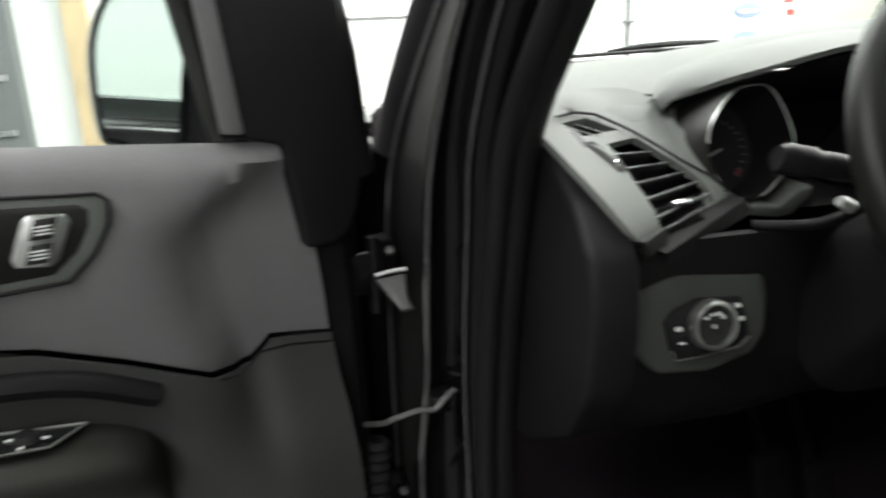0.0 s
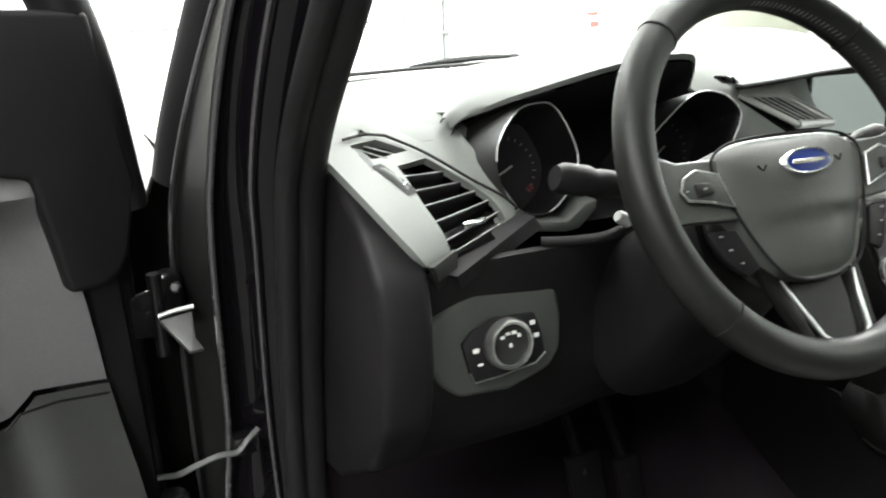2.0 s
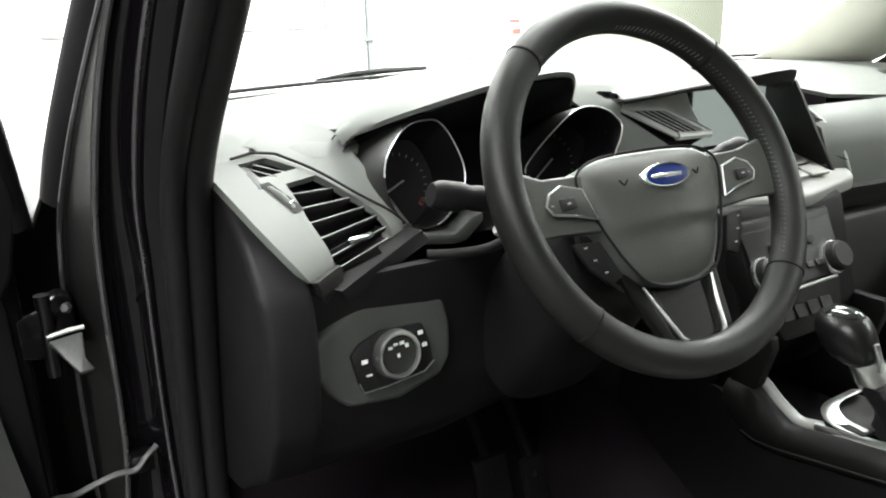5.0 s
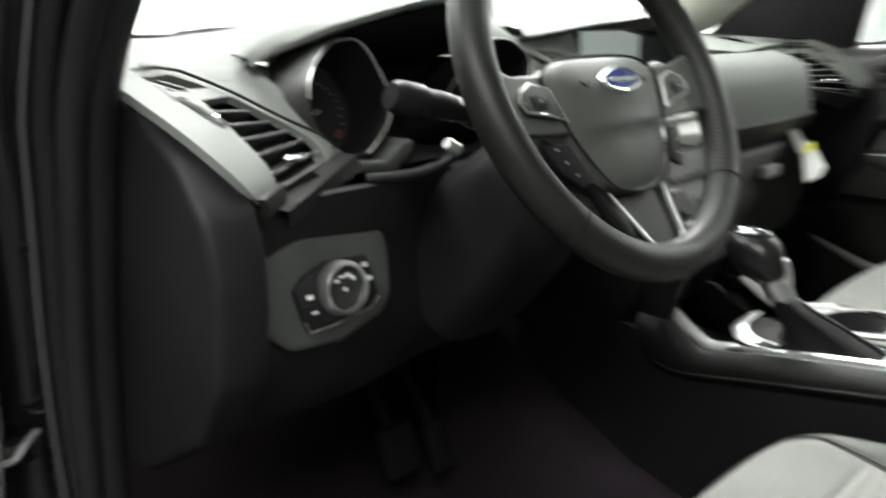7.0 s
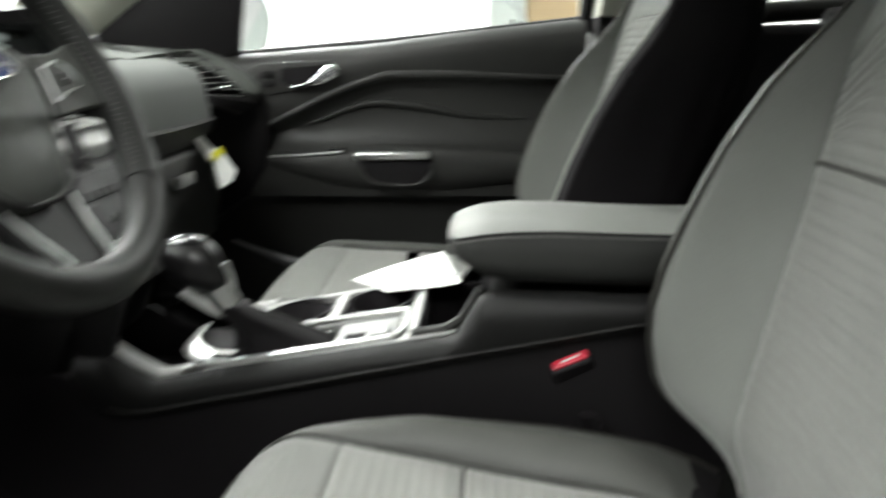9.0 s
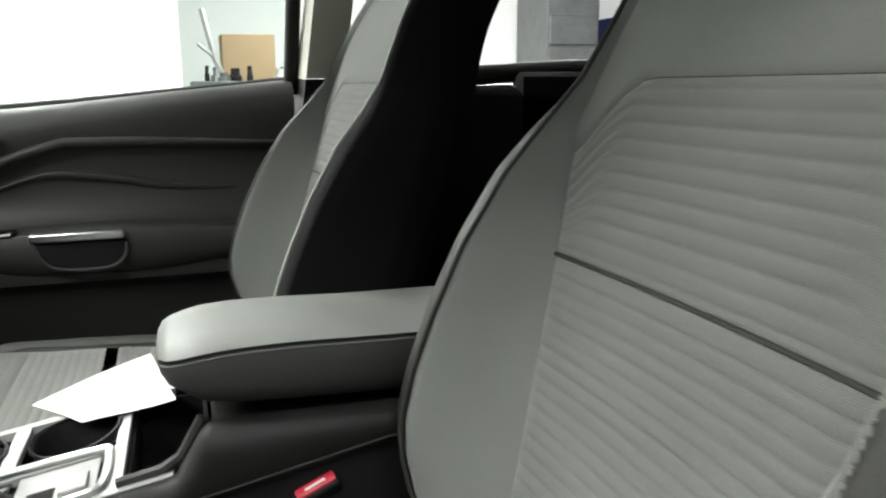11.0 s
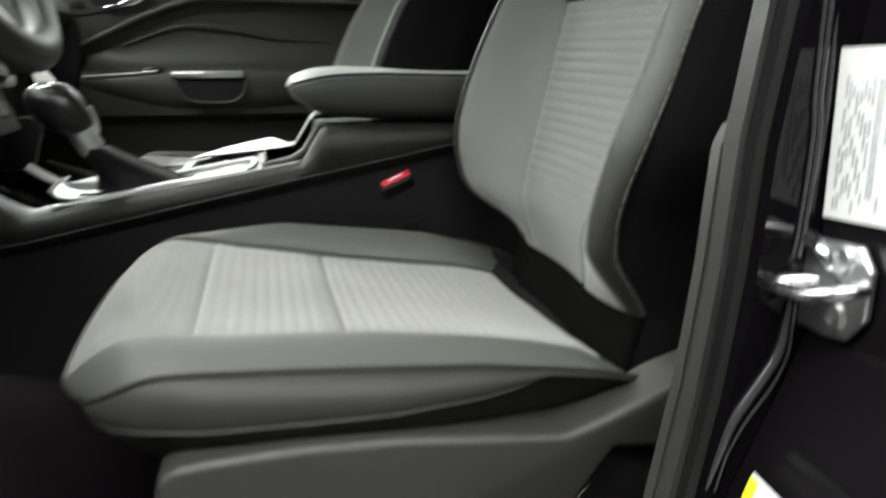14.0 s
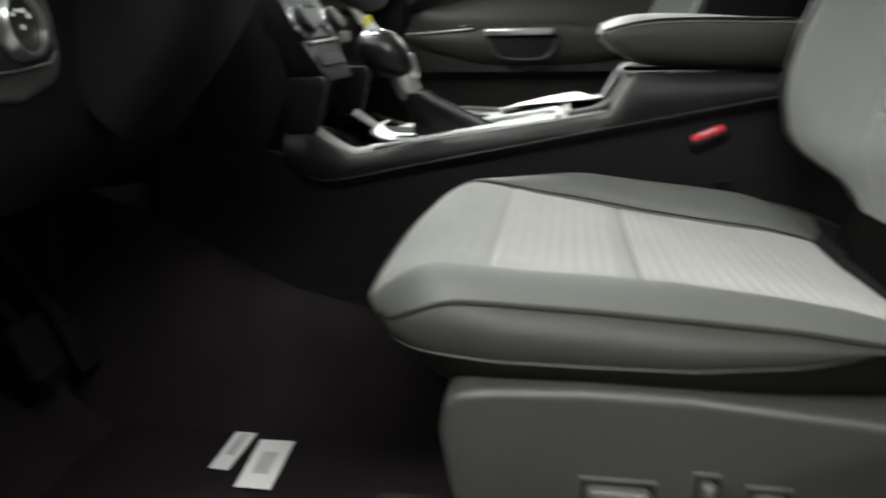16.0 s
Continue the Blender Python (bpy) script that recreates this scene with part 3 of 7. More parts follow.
    # centre pillar beside the driver
    def col(y0, y1, x0, x1, name, mat, label, bev=0.008, pts=None):
        pts = pts or [(0.40, 0.070), (0.48, 0.054), (0.55, 0.040), (0.62, 0.028), (0.70, 0.014), (0.78, 0.005), (0.86, 0.0), (1.0, -0.020), (1.2, -0.05), (1.5, -0.105)]
        rows = []
        for z, dy in pts:
            dx = 0.0 if z < 1.05 else (z - 1.05) * 0.28
            rows.append([V(x0 + dx, y0 + dy, z), V(x1 + dx, y0 + dy, z), V(x1 + dx, y1 + dy, z), V(x0 + dx, y1 + dy, z)])
        part(name, bevelled(skin(rows, True, True), bev, 3, 40), mat, c, label)
    col(-0.600, -0.68, -0.700, -0.645, "pillar_trim", M_STRIP, "olive-grey centre pillar trim")
    col(-0.537, -0.62, -0.716, -0.700, "door_seal", M_SEALGREY, "dark grey rubber door seal", 0.006)
    col(-0.5555, -0.62, -0.7268, -0.7165, "pillar_flange", M_POST, "gloss black pillar flange", 0.006)
    # rolled edges of the painted flange
    for path in ([(-0.7310, -0.5820, 0.9810), (-0.7230, -0.5820, 0.9350), (-0.7250, -0.5820, 0.8960), (-0.7250, -0.5820, 0.8550), (-0.7220, -0.5820, 0.8070), (-0.7210, -0.5820, 0.7890)], [(-0.7250, -0.5840, 0.9350), (-0.7270, -0.5840, 0.8960), (-0.7270, -0.5840, 0.8550), (-0.7220, -0.5840, 0.8070), (-0.7210, -0.5840, 0.7890)]):
        part("flange_edge", tube(spline([V(*q) for q in path], 5), 0.0016, 8), M_GLINT, c, "black flange edge, glint painted in grey")
    # swage below the striker, two rolled lines that part and meet
    for pts, r in (([(-0.563, 0.7714), (-0.5624, 0.7539), (-0.5595, 0.7362), (-0.5478, 0.7169), (-0.534, 0.6952), (-0.5262, 0.6725), (-0.5194, 0.6492)], (0.0012, 0.0036)), ([(-0.567, 0.7733), (-0.5672, 0.7535), (-0.5659, 0.7334), (-0.5570, 0.7136), (-0.5431, 0.6941), (-0.5316, 0.6718), (-0.525, 0.646)], (0.0010, 0.0014))):
        path = spline([V(-0.7280, y - 0.0105, z - 0.007) for y, z in pts], 5)
        n = len(path) - 1
        part("flange_edge", tube(path, [r[0] + (r[1] - r[0]) * math.sin(math.pi * i / n) for i in range(n + 1)], 10), M_GLINT, c, "rolled swage below the striker, glint painted in grey", 60)
    col(-0.5415, -0.5475, -0.7174, -0.7150, "seal_groove", M_DEEP, "dark groove between the seals", 0.0002)
    col(-0.5355, -0.60, -0.7000, -0.6900, "trim_step", M_STRIP, "stepped lower trim edge", 0.003, [(0.40, 0.070), (0.48, 0.054), (0.55, 0.040), (0.62, 0.028), (0.70, 0.014), (0.78, 0.005), (0.855, 0.0), (0.868, -0.006)])
    for y, r in ((-0.5640, 0.0013), (-0.5680, 0.0016)):
        part("flange_edge", tube(spline([(-0.728, y - 0.0115, 1.013), (-0.728, y - 0.0105, 0.946), (-0.728, y - 0.0105, 0.889), (-0.728, y - 0.0125, 0.860), (-0.728, y - 0.0105, 0.809), (-0.728, y - 0.0085, 0.791)], 5), r, 8), M_GLINT, c, "black flange edge, glint painted in grey")
    col(-0.592, -0.68, -0.862, -0.7278, "centre_pillar", M_PAINT, "gloss black door latch face", 0.012, [(0.40, 0.105), (0.48, 0.087), (0.556, 0.069), (0.60, 0.058), (0.643, 0.044), (0.70, 0.020), (0.745, 0.003), (0.86, 0.0), (1.0, -0.020), (1.2, -0.05), (1.5, -0.105)])


body = car_body()
windscreen(body)
driver_pillars(body)


# ---- latch striker and stickers on the centre pillar ----
def striker():
    y = -0.588
    s = rooted("door_striker", (-0.75, y, 0.775), "zinc-plated steel door latch striker on the pillar", "door striker")
    plate = [V(x, -0.588, z) for x, z in ((-0.7235, 0.8028), (-0.7687, 0.8072), (-0.7795, 0.7941), (-0.7790, 0.7668), (-0.7656, 0.7508), (-0.7480, 0.7480), (-0.7206, 0.7480), (-0.7200, 0.770))]
    part("plate", prism(plate, (0, 0.006, 0), 0.0022, 3), M_STEEL, s)
    loop = spline([(-0.738, -0.584, 0.779), (-0.728, -0.570, 0.776), (-0.726, -0.564, 0.773), (-0.742, -0.564, 0.774), (-0.762, -0.565, 0.778), (-0.774, -0.572, 0.783), (-0.775, -0.584, 0.785)], 5)
    part("loop", tube(loop, [0.0052] * len(loop), 12), M_CHROME, s, "bright round latch loop")
    pin = spline([(-0.730, -0.582, 0.803), (-0.757, -0.569, 0.802), (-0.760, -0.58, 0.785)], 5)
    part("loop", tube(pin, [0.0030 + 0.0022 * (1 - i / len(pin)) for i in range(len(pin))], 10), M_CHROME, s, "bright latch guard")
    for p in ((-0.758, -0.582, 0.7975), (-0.757, -0.582, 0.763)):
        part("bolt", lathe([(0.0, -0.001), (0.0035, -0.001), (0.0045, 0.003), (0.0078, 0.003), (0.0092, 0.001), (0.0095, 0.0)], facing(p, (0, 1, 0)), 20), M_STEEL, s, "countersunk striker bolt")


def stickers():
    y = -0.5885
    t = rooted("data_label", (-0.752, y, 0.815), "white printed data label on the black pillar", "label")
    q = [V(-0.7285, y, 0.9125), V(-0.777, y, 0.914), V(-0.779, y, 0.8195), V(-0.7305, y, 0.8158)]
    part("sheet", prism(q, (0, 0.0008, 0)), M_PAPER, t, smooth=0)
    f = y + 0.0013
    rnd = random.Random(3)
    part("print_bar", box((-0.7655, f - 0.0006, 0.832), (-0.7610, f, 0.897)), M_PRINT, t, "long grey bar of print", smooth=0)
    for k in range(8):
        x0, z = -0.7365 - 0.0029 * k, 0.900 - rnd.uniform(0.0, 0.012)
        while z > 0.828:
            dz = rnd.uniform(0.006, 0.017)
            part("print_bar", box((x0 - 0.0017, f - 0.0006, max(z - dz, 0.822)), (x0, f, z)), M_PRINT, t, smooth=0)
            z -= dz + rnd.uniform(0.0022, 0.012)
    for z0, z1 in ((0.893, 0.908), (0.862, 0.874), (0.826, 0.834)):
        part("print_bar", box((-0.7705, f - 0.0006, z0), (-0.7690, f, z1)), M_PRINT, t, smooth=0)
    u = rooted("tyre_label", (-0.75, -0.55, 0.53), "white and yellow printed label on the black pillar", "label")
    tl, tr, br, bl = V(-0.748, -0.5475, 0.662), V(-0.804, -0.5475, 0.657), V(-0.796, -0.5220, 0.567), V(-0.742, -0.5220, 0.575)

    def at(a, b, d=0.0):
        """Across the label a, down it b."""
        return tl.lerp(tr, a).lerp(bl.lerp(br, a), b) + V(0, d, 0)

    def patch(name, a0, a1, b0, b1, d, mat, label=""):
        part(name, prism([at(a0, b0, d), at(a1, b0, d), at(a1, b1, d), at(a0, b1, d)], (0, 0.0007, 0)), mat, u, label, smooth=0)

    patch("sheet", 0, 1, 0, 1, 0.0, M_PAPER)
    patch("yellow_band", 0.01, 0.14, 0.02, 0.86, 0.0012, M_YELLOW, "yellow edge band")
    patch("yellow_patch", 0.34, 0.86, 0.14, 0.40, 0.0012, M_YELLOW, "yellow panel")
    for k in range(4):
        patch("print_bar", 0.40 + 0.12 * k, 0.44 + 0.12 * k, 0.05, 0.08, 0.0012, M_PRINT)
    patch("print_spot", 0.03, 0.13, 0.90, 0.97, 0.0012, M_PRINT)


striker()
stickers()


# ---- steering wheel and column ----
WHEEL = Matrix(((1, 0, 0, -0.373), (0, math.sin(radians(29)), -math.cos(radians(29)), 0.0), (0, math.cos(radians(29)), math.sin(radians(29)), 1.049), (0, 0, 0, 1)))


def steering_wheel():
    w = rooted("steering_wheel", (-0.373, 0.06, 1.02), "black leather-wrapped steering wheel with grey airbag cover", "steering wheel")
    R, T = 0.1620, 0.0160

    def arc(a0, a1, n, r=R, h=0.0):
        return [V(r * math.cos(radians(a0 + (a1 - a0) * i / n)), r * math.sin(radians(a0 + (a1 - a0) * i / n)), h) for i in range(n + 1)]

    def put(name, bm, mat, label="", parent=None, smooth=38):
        bm.transform(WHEEL)
        return part(name, bm, mat, parent or w, label, smooth)

    put("rim", tube(arc(46, 131, 40), T, 18, cap=False), M_RIM, "smooth leather top of the rim", smooth=80)
    put("rim", tube(arc(131, 406, 110), T * 1.03, 18, cap=False), M_RIM, "grained leather rim", smooth=80)
    for a in (46, 131, 222, 318):
        put("seam", tube([V((R + 1.02 * T * math.cos(k * math.pi / 10)) * math.cos(radians(a)), (R + 1.02 * T * math.cos(k * math.pi / 10)) * math.sin(radians(a)), 1.02 * T * math.sin(k * math.pi / 10)) for k in range(20)], 0.0011, 6, closed=True), M_DEEP, "dark leather seam")
    # crossed stitches inside the rim
    many = []
    for k in range(96):
        a = 88 - k * 1.9 if k < 22 else 44 - (k - 22) * 1.9
        if a < -38:
            break
        q0, q1 = R - T * 0.86, R - T * 1.015
        p0 = V(q0 * math.cos(radians(a)), q0 * math.sin(radians(a)), 0.0085)
        p1 = V(q1 * math.cos(radians(a + 1.0)), q1 * math.sin(radians(a + 1.0)), 0.0020)
        many.append(tube([p0, p0.lerp(p1, 0.7)], 0.00055, 5))
    tagged(put("stitching", joined(*many), M_WHEELSTITCH, "grey cross stitching"), kind="stuff")
    # airbag cover: a domed shield
    half = [(0.0, 0.031), (0.05, 0.0295), (0.076, 0.022), (0.085, 0.009), (0.079, -0.014), (0.068, -0.044), (0.055, -0.070), (0.041, -0.087), (0.020, -0.0945), (0.0, -0.0955)]
    loop = [V(x, y, 0) for x, y in half] + [V(-x, y, 0) for x, y in half[-2:0:-1]]
    loop = spline(loop, 4, True)
    mid = V(0, -0.025, 0)
    rows = []
    for f, h in ((1.0, -0.045), (1.0, -0.014), (0.985, -0.009), (0.95, -0.006), (0.90, -0.0032), (0.85, -0.001), (0.80, 0.0006), (0.72, 0.0026), (0.65, 0.004), (0.56, 0.0054), (0.48, 0.0063), (0.4, 0.007), (0.3, 0.0076), (0.2, 0.008), (0.1, 0.008), (0.01, 0.008)):
        row = []
        for p in loop:
            q = mid + (p - mid) * f
            crease = 0.004 * smooth01(-0.036, -0.046, q.y) if f < 0.98 else 0.0
            row.append(V(q.x, q.y, h - crease))
        rows.append(row)
    put("airbag_cover", skin(rows, True, True), M_PAD, "charcoal grained airbag cover", smooth=50)
    put("cover_seam", tube([V(p.x * 1.01, p.y, -0.0055) for p in loop], 0.0013, 6, closed=True), M_DEEP, "dark seam round the cover")
    oval = Matrix.Translation((0.002, 0.001, 0.0085)) @ Matrix.Diagonal((1.0, 0.40, 1, 1))
    put("badge", lathe([(0.0, 0.0035), (0.022, 0.003), (0.0252, 0.0022), (0.0256, 0.0)], oval, 40), M_BLUE, "blue oval badge")
    put("badge_ring", lathe([(0.0245, 0.0), (0.0250, 0.0036), (0.0272, 0.0040), (0.0290, 0.0024), (0.0292, -0.001)], oval, 40), M_CHROME, "chrome badge ring")
    put("badge_bar", box((-0.017, -0.0012, 0.0117), (0.019, 0.0022, 0.0126), 0.0006, 1), M_CHROME, "pale emblem stroke")
    for s in (-1, 1):
        put("cover_mark", tube(spline([(s * 0.048, 0.004, 0.0052), (s * 0.044, -0.001, 0.0056), (s * 0.040, 0.003, 0.006)], 4), 0.0008, 6), M_DEEP, "small horn mark")
        # side spokes
        sp = [V(s * 0.075, 0.018, -0.018), V(s * 0.12, 0.018, -0.015), V(s * 0.158, 0.028, -0.006), V(s * 0.162, 0.0, -0.006), V(s * 0.156, -0.035, -0.006), V(s * 0.12, -0.032, -0.015), V(s * 0.070, -0.036, -0.018)]
        put("spoke", prism(sp, (0, 0, 0.012), 0.004, 3), M_PAD, "charcoal side spoke")
        # button pods with a bright frame
        pod = [(0.086, 0.003), (0.107, 0.0085), (0.1205, 0.003), (0.1265, -0.007), (0.122, -0.0145), (0.100, -0.0185), (0.078, -0.0255)]
        pod3 = [V(s * x, y, -0.004) for x, y in pod]
        put("button_pod", prism(pod3, (0, 0, 0.004), 0.0012, 2), M_SWITCH, "charcoal button pod")
        put("pod_frame", tube([p + V(0, 0, 0.003) for p in pod3], 0.0012, 8, closed=True), M_SATIN, "satin silver pod frame")
        c = V(s * 0.106, -0.008, 0.0)
        put("button", prism([c + V(-0.008, 0.005, 0), c + V(0.008, 0.005, 0), c + V(0.009, -0.004, 0), c + V(-0.008, -0.006, 0)], (0, 0, 0.003), 0.0012, 2), M_GREY, "raised centre button")
        put("button_mark", box((c.x - 0.0018, c.y - 0.0008, 0.0031), (c.x + 0.0018, c.y + 0.0008, 0.0036)), M_DIMMARK, smooth=0)
        for k in range(2):
            put("button_mark", box((c.x - 0.004 + s * 0.013, c.y - 0.008 + k * 0.008, 0.0004), (c.x - 0.001 + s * 0.013, c.y - 0.0070 + k * 0.008, 0.0009)), M_DIMMARK, smooth=0)
        # lower button stacks
        low = [V(s * 0.104, -0.040, -0.016), V(s * 0.078, -0.043, -0.012), V(s * 0.064, -0.076, -0.012), V(s * 0.078, -0.082, -0.014), V(s * 0.094, -0.064, -0.016)]
        put("lower_button", prism(low, (0, 0, 0.005), 0.0015, 2), M_BLACK, "black lower button stack")
        for k, (x, y) in enumerate(((0.094, -0.046), (0.082, -0.047), (0.088, -0.058), (0.076, -0.060), (0.080, -0.070), (0.071, -0.072))):
            put("button_mark", box((s * x - 0.0017, y - 0.0007, -0.0088), (s * x + 0.0017, y + 0.0007, -0.0082)), M_DIMMARK, smooth=0)
        # lower arms with the bright inlay
        arm = [V(s * 0.058, -0.070, -0.03), V(s * 0.028, -0.092, -0.03), V(s * 0.020, -0.140, -0.024), V(s * 0.004, -0.148, -0.02), V(s * 0.004, -0.164, -0.014), V(s * 0.036, -0.162, -0.014), V(s * 0.052, -0.10, -0.026)]
        put("lower_arm", prism(arm, (0, 0, 0.012), 0.004, 2), M_STACK, "black lower spoke")
        put("inlay", tube([V(s * 0.042, -0.090, -0.014), V(s * 0.034, -0.115, -0.010), V(s * 0.026, -0.142, -0.004), V(s * 0.016, -0.150, -0.001), V(0.0, -0.151, -0.0005)], [0.0012, 0.0022, 0.0026, 0.0026, 0.0024], 10), M_SATIN, "satin silver spoke inlay")
    put("spoke_panel", prism([V(-0.030, -0.092, -0.022), V(0.030, -0.092, -0.022), V(0.022, -0.142, -0.012), V(0.010, -0.150, -0.010), V(-0.010, -0.150, -0.010), V(-0.022, -0.142, -0.012)], (0, 0, 0.004), 0.001, 1), M_STACK, "black lower spoke panel")
    # hub behind, boss and back shell
    put("boss", lathe([(0.0, -0.02), (0.075, -0.022), (0.085, -0.035), (0.07, -0.06), (0.045, -0.075), (0.0, -0.076)], Matrix.Translation((0, -0.035, 0)) @ Matrix.Diagonal((0.9, 0.72, 1, 1)), 40), M_BLACK, "black hub back shell")
    return w


def column():
    c = rooted("steering_column", (-0.373, 0.2, 0.95), "black plastic steering column shroud with stalks", "steering column")
    rows = []
    for h, a, b, dy in ((-0.078, 0.055, 0.045, -0.040), (-0.10, 0.066, 0.056, -0.050), (-0.17, 0.078, 0.070, -0.068), (-0.26, 0.080, 0.085, -0.085)):
        rows.append([V(a * math.copysign(abs(math.cos(t)) ** 0.6, math.cos(t)), dy + b * math.copysign(abs(math.sin(t)) ** 0.6, math.sin(t)), h) for t in [2 * math.pi * i / 36 for i in range(36)]])
    bm = skin(rows, True, True)
    bm.transform(WHEEL)
    part("shroud", bm, M_BLACK, c, "black column shroud", 60)
    for s, label in ((-1, "black indicator stalk"), (1, "black wiper stalk")):
        path = spline([V(s * 0.05, 0.012, -0.085), V(s * 0.10, 0.018, -0.075), V(s * 0.150, 0.026, -0.066), V(s * 0.196, 0.034, -0.060)], 6)
        n = len(path)
        rad = [0.0085 + 0.0035 * smooth01(0.2, 0.6, i / n) + (0.0016 if i > n - 6 else 0) - (0.0012 if i == n - 6 else 0) - (0.003 if i == n - 1 else 0) for i in range(n)]
        bm = tube(path, rad, 16, flat=0.8)
        bm.transform(WHEEL)
        st = part("stalk", bm, M_BLACK, c, label, 60)
        bm = box((s * 0.125 - 0.004, 0.018, -0.0555), (s * 0.125 + 0.004, 0.024, -0.0545), m=WHEEL)
        part("stalk_mark", bm, M_WHITEMARK, st, smooth=0)
    # ignition side trim with a small bright button
    bm = lathe([(0.0, 0.004), (0.008, 0.004), (0.010, 0.0), (0.010, -0.02)], Matrix.Translation((-0.487, 0.088, 1.001)) @ Matrix.Rotation(radians(-60), 4, "Y") @ Matrix.Scale(0.6, 4), 20)
    part("adjuster_lever", bm, M_ALU, c, "small bright lever end")


steering_wheel()
column()


# ---- dashboard ----
def dashboard():
    d = rooted("dashboard", (0.0, 0.4, 0.66), "dark grey soft-grained dashboard with silver vents", "dashboard")

    # top pad from the windscreen back to the driver's edge
    st = [-0.712, -0.67, -0.645, -0.60, -0.57, -0.54, -0.48, -0.40, -0.30, -0.22, -0.15, -0.05, 0.05, 0.15, 0.25, 0.40, 0.55, 0.66, 0.71]
    edge_y = [(-0.72, 0.240), (-0.67, 0.270), (-0.645, 0.32), (-0.60, 0.385), (-0.57, 0.36), (-0.54, 0.33), (-0.50, 0.33), (-0.40, 0.33), (-0.30, 0.31), (-0.2, 0.27), (0.1, 0.26), (0.2, 0.26), (0.4, 0.25), (0.645, 0.284), (0.72, 0.24)]
    edge_z = [(-0.72, 1.064), (-0.67, 1.066), (-0.645, 1.0680), (-0.60, 1.0735), (-0.57, 1.0725), (-0.54, 1.0745), (-0.50, 1.085), (-0.40, 1.10), (-0.30, 1.10), (-0.2, 1.085), (0.0, 1.10), (0.12, 1.09), (0.2, 1.065), (0.4, 1.05), (0.645, 1.06), (0.72, 1.062)]
    hump = [(-0.72, 0.0), (-0.6, 0.0), (-0.5, 0.003), (-0.4, 0.010), (-0.33, 0.020), (-0.25, 0.040), (-0.12, 0.052), (0.08, 0.052), (0.2, 0.036), (0.32, 0.018), (0.5, 0.004), (0.72, 0.0)]
    rows = []
    for x in st:
        yb, ye, ze, hp = 0.86 - 0.34 * x * x, lerp(edge_y, x), lerp(edge_z, x), lerp(hump, x)
        row = []
        for k in range(15):
            f = k / 14
            y = yb + (ye - yb) * f
            z = 1.081 + (ze - 1.081) * f**1.5 + hp * math.sin(math.pi * min(1, f**1.6)) ** 0.8 + 0.003 * math.sin(math.pi * f)
            row.append(V(x, y, z))
        rows.append(row)
    part("top_pad", thick(skin(rows), 0.006), M_DASH, d, "grey grained dashboard top", 60)
    under = [[V(x, y, z) for y, z in ((0.46, 1.0740), (0.40, 1.0728), (0.36, 1.0700), (0.31, 1.0635), (0.29, 1.052))] for x in (-0.690, -0.64, -0.60, -0.56, -0.53)]
    part("pad_fill", thick(skin(under), 0.004), M_DASH, d, "grey pad below the cheek", 60)
    part("pad_seam", tube([V(x, 0.79 - 0.34 * x * x, 1.0835 + 0.1 * lerp(hump, x)) for x in st[1:-1]], 0.0012, 6), M_DEEP, d, "thin defroster seam")

    # end caps
    for s in (-1, 1):
        pts = [V(s * 0.716, y, z) for y, z in ((0.55, 1.05), (0.33, 1.063), (0.234, 1.055), (0.186, 1.034), (0.136, 1.006), (0.106, 0.970), (0.098, 0.930), (0.098, 0.89), (0.11, 0.83), (0.15, 0.77), (0.26, 0.70), (0.42, 0.66), (0.56, 0.70))]
        part("end_cap", prism(pts, (-s * 0.05, 0, 0), 0.010, 3), M_BLACK, d, "black dashboard end cap", 50)

    # outer vent panels, one at each end
    rl = [(-0.722, 0.238, 1.062), (-0.712, 0.190, 1.042), (-0.697, 0.140, 1.015), (-0.671, 0.114, 0.978), (-0.640, 0.150, 0.940)]
    rr = [(-0.645, 0.285, 1.062), (-0.601, 0.262, 1.040), (-0.566, 0.228, 1.015), (-0.538, 0.200, 0.997), (-0.516, 0.194, 0.975)]
    L, Rr = spline(rl, 8), spline(rr, 8)
    n = len(L) - 1

    def S(a, b, h=0.0):
        """Across the panel a from its outer to inner edge, down it b, raised by h."""
        i = min(n - 1, max(0, int(b * n)))
        f = b * n - i
        p, q = L[i].lerp(L[i + 1], f), Rr[i].lerp(Rr[i + 1], f)
        along = (Rr[min(n, i + 1)] - Rr[i] + L[min(n, i + 1)] - L[i]).normalized()
        nor = (q - p).cross(along).normalized()
        if nor.z < 0:
            nor = -nor
        return p.lerp(q, a) + nor * h

    wide = [(0.0, 0.46), (0.18, 0.37), (0.20, 0.62), (0.26, 0.585), (0.30, 0.555), (0.50, 0.40), (0.68, 0.30), (0.92, 0.125), (1.0, 0.08)]
    inn = [(0.0, 0.82), (0.10, 0.885), (0.20, 0.92), (0.30, 0.945), (0.50, 0.95), (0.65, 0.91), (0.82, 0.82), (0.92, 0.65), (1.0, 0.5)]

    def strip(a0, a1, b0, b1, h, na=5, nb=10):
        return skin([[S(a0(b) + (a1(b) - a0(b)) * i / na, b, h) for i in range(na + 1)] for b in [b0 + (b1 - b0) * j / nb for j in range(nb + 1)]])

    c = lambda v: (lambda b: v)  # noqa: E731
    wf, nf = (lambda b: lerp(wide, b)), (lambda b: lerp(inn, b))
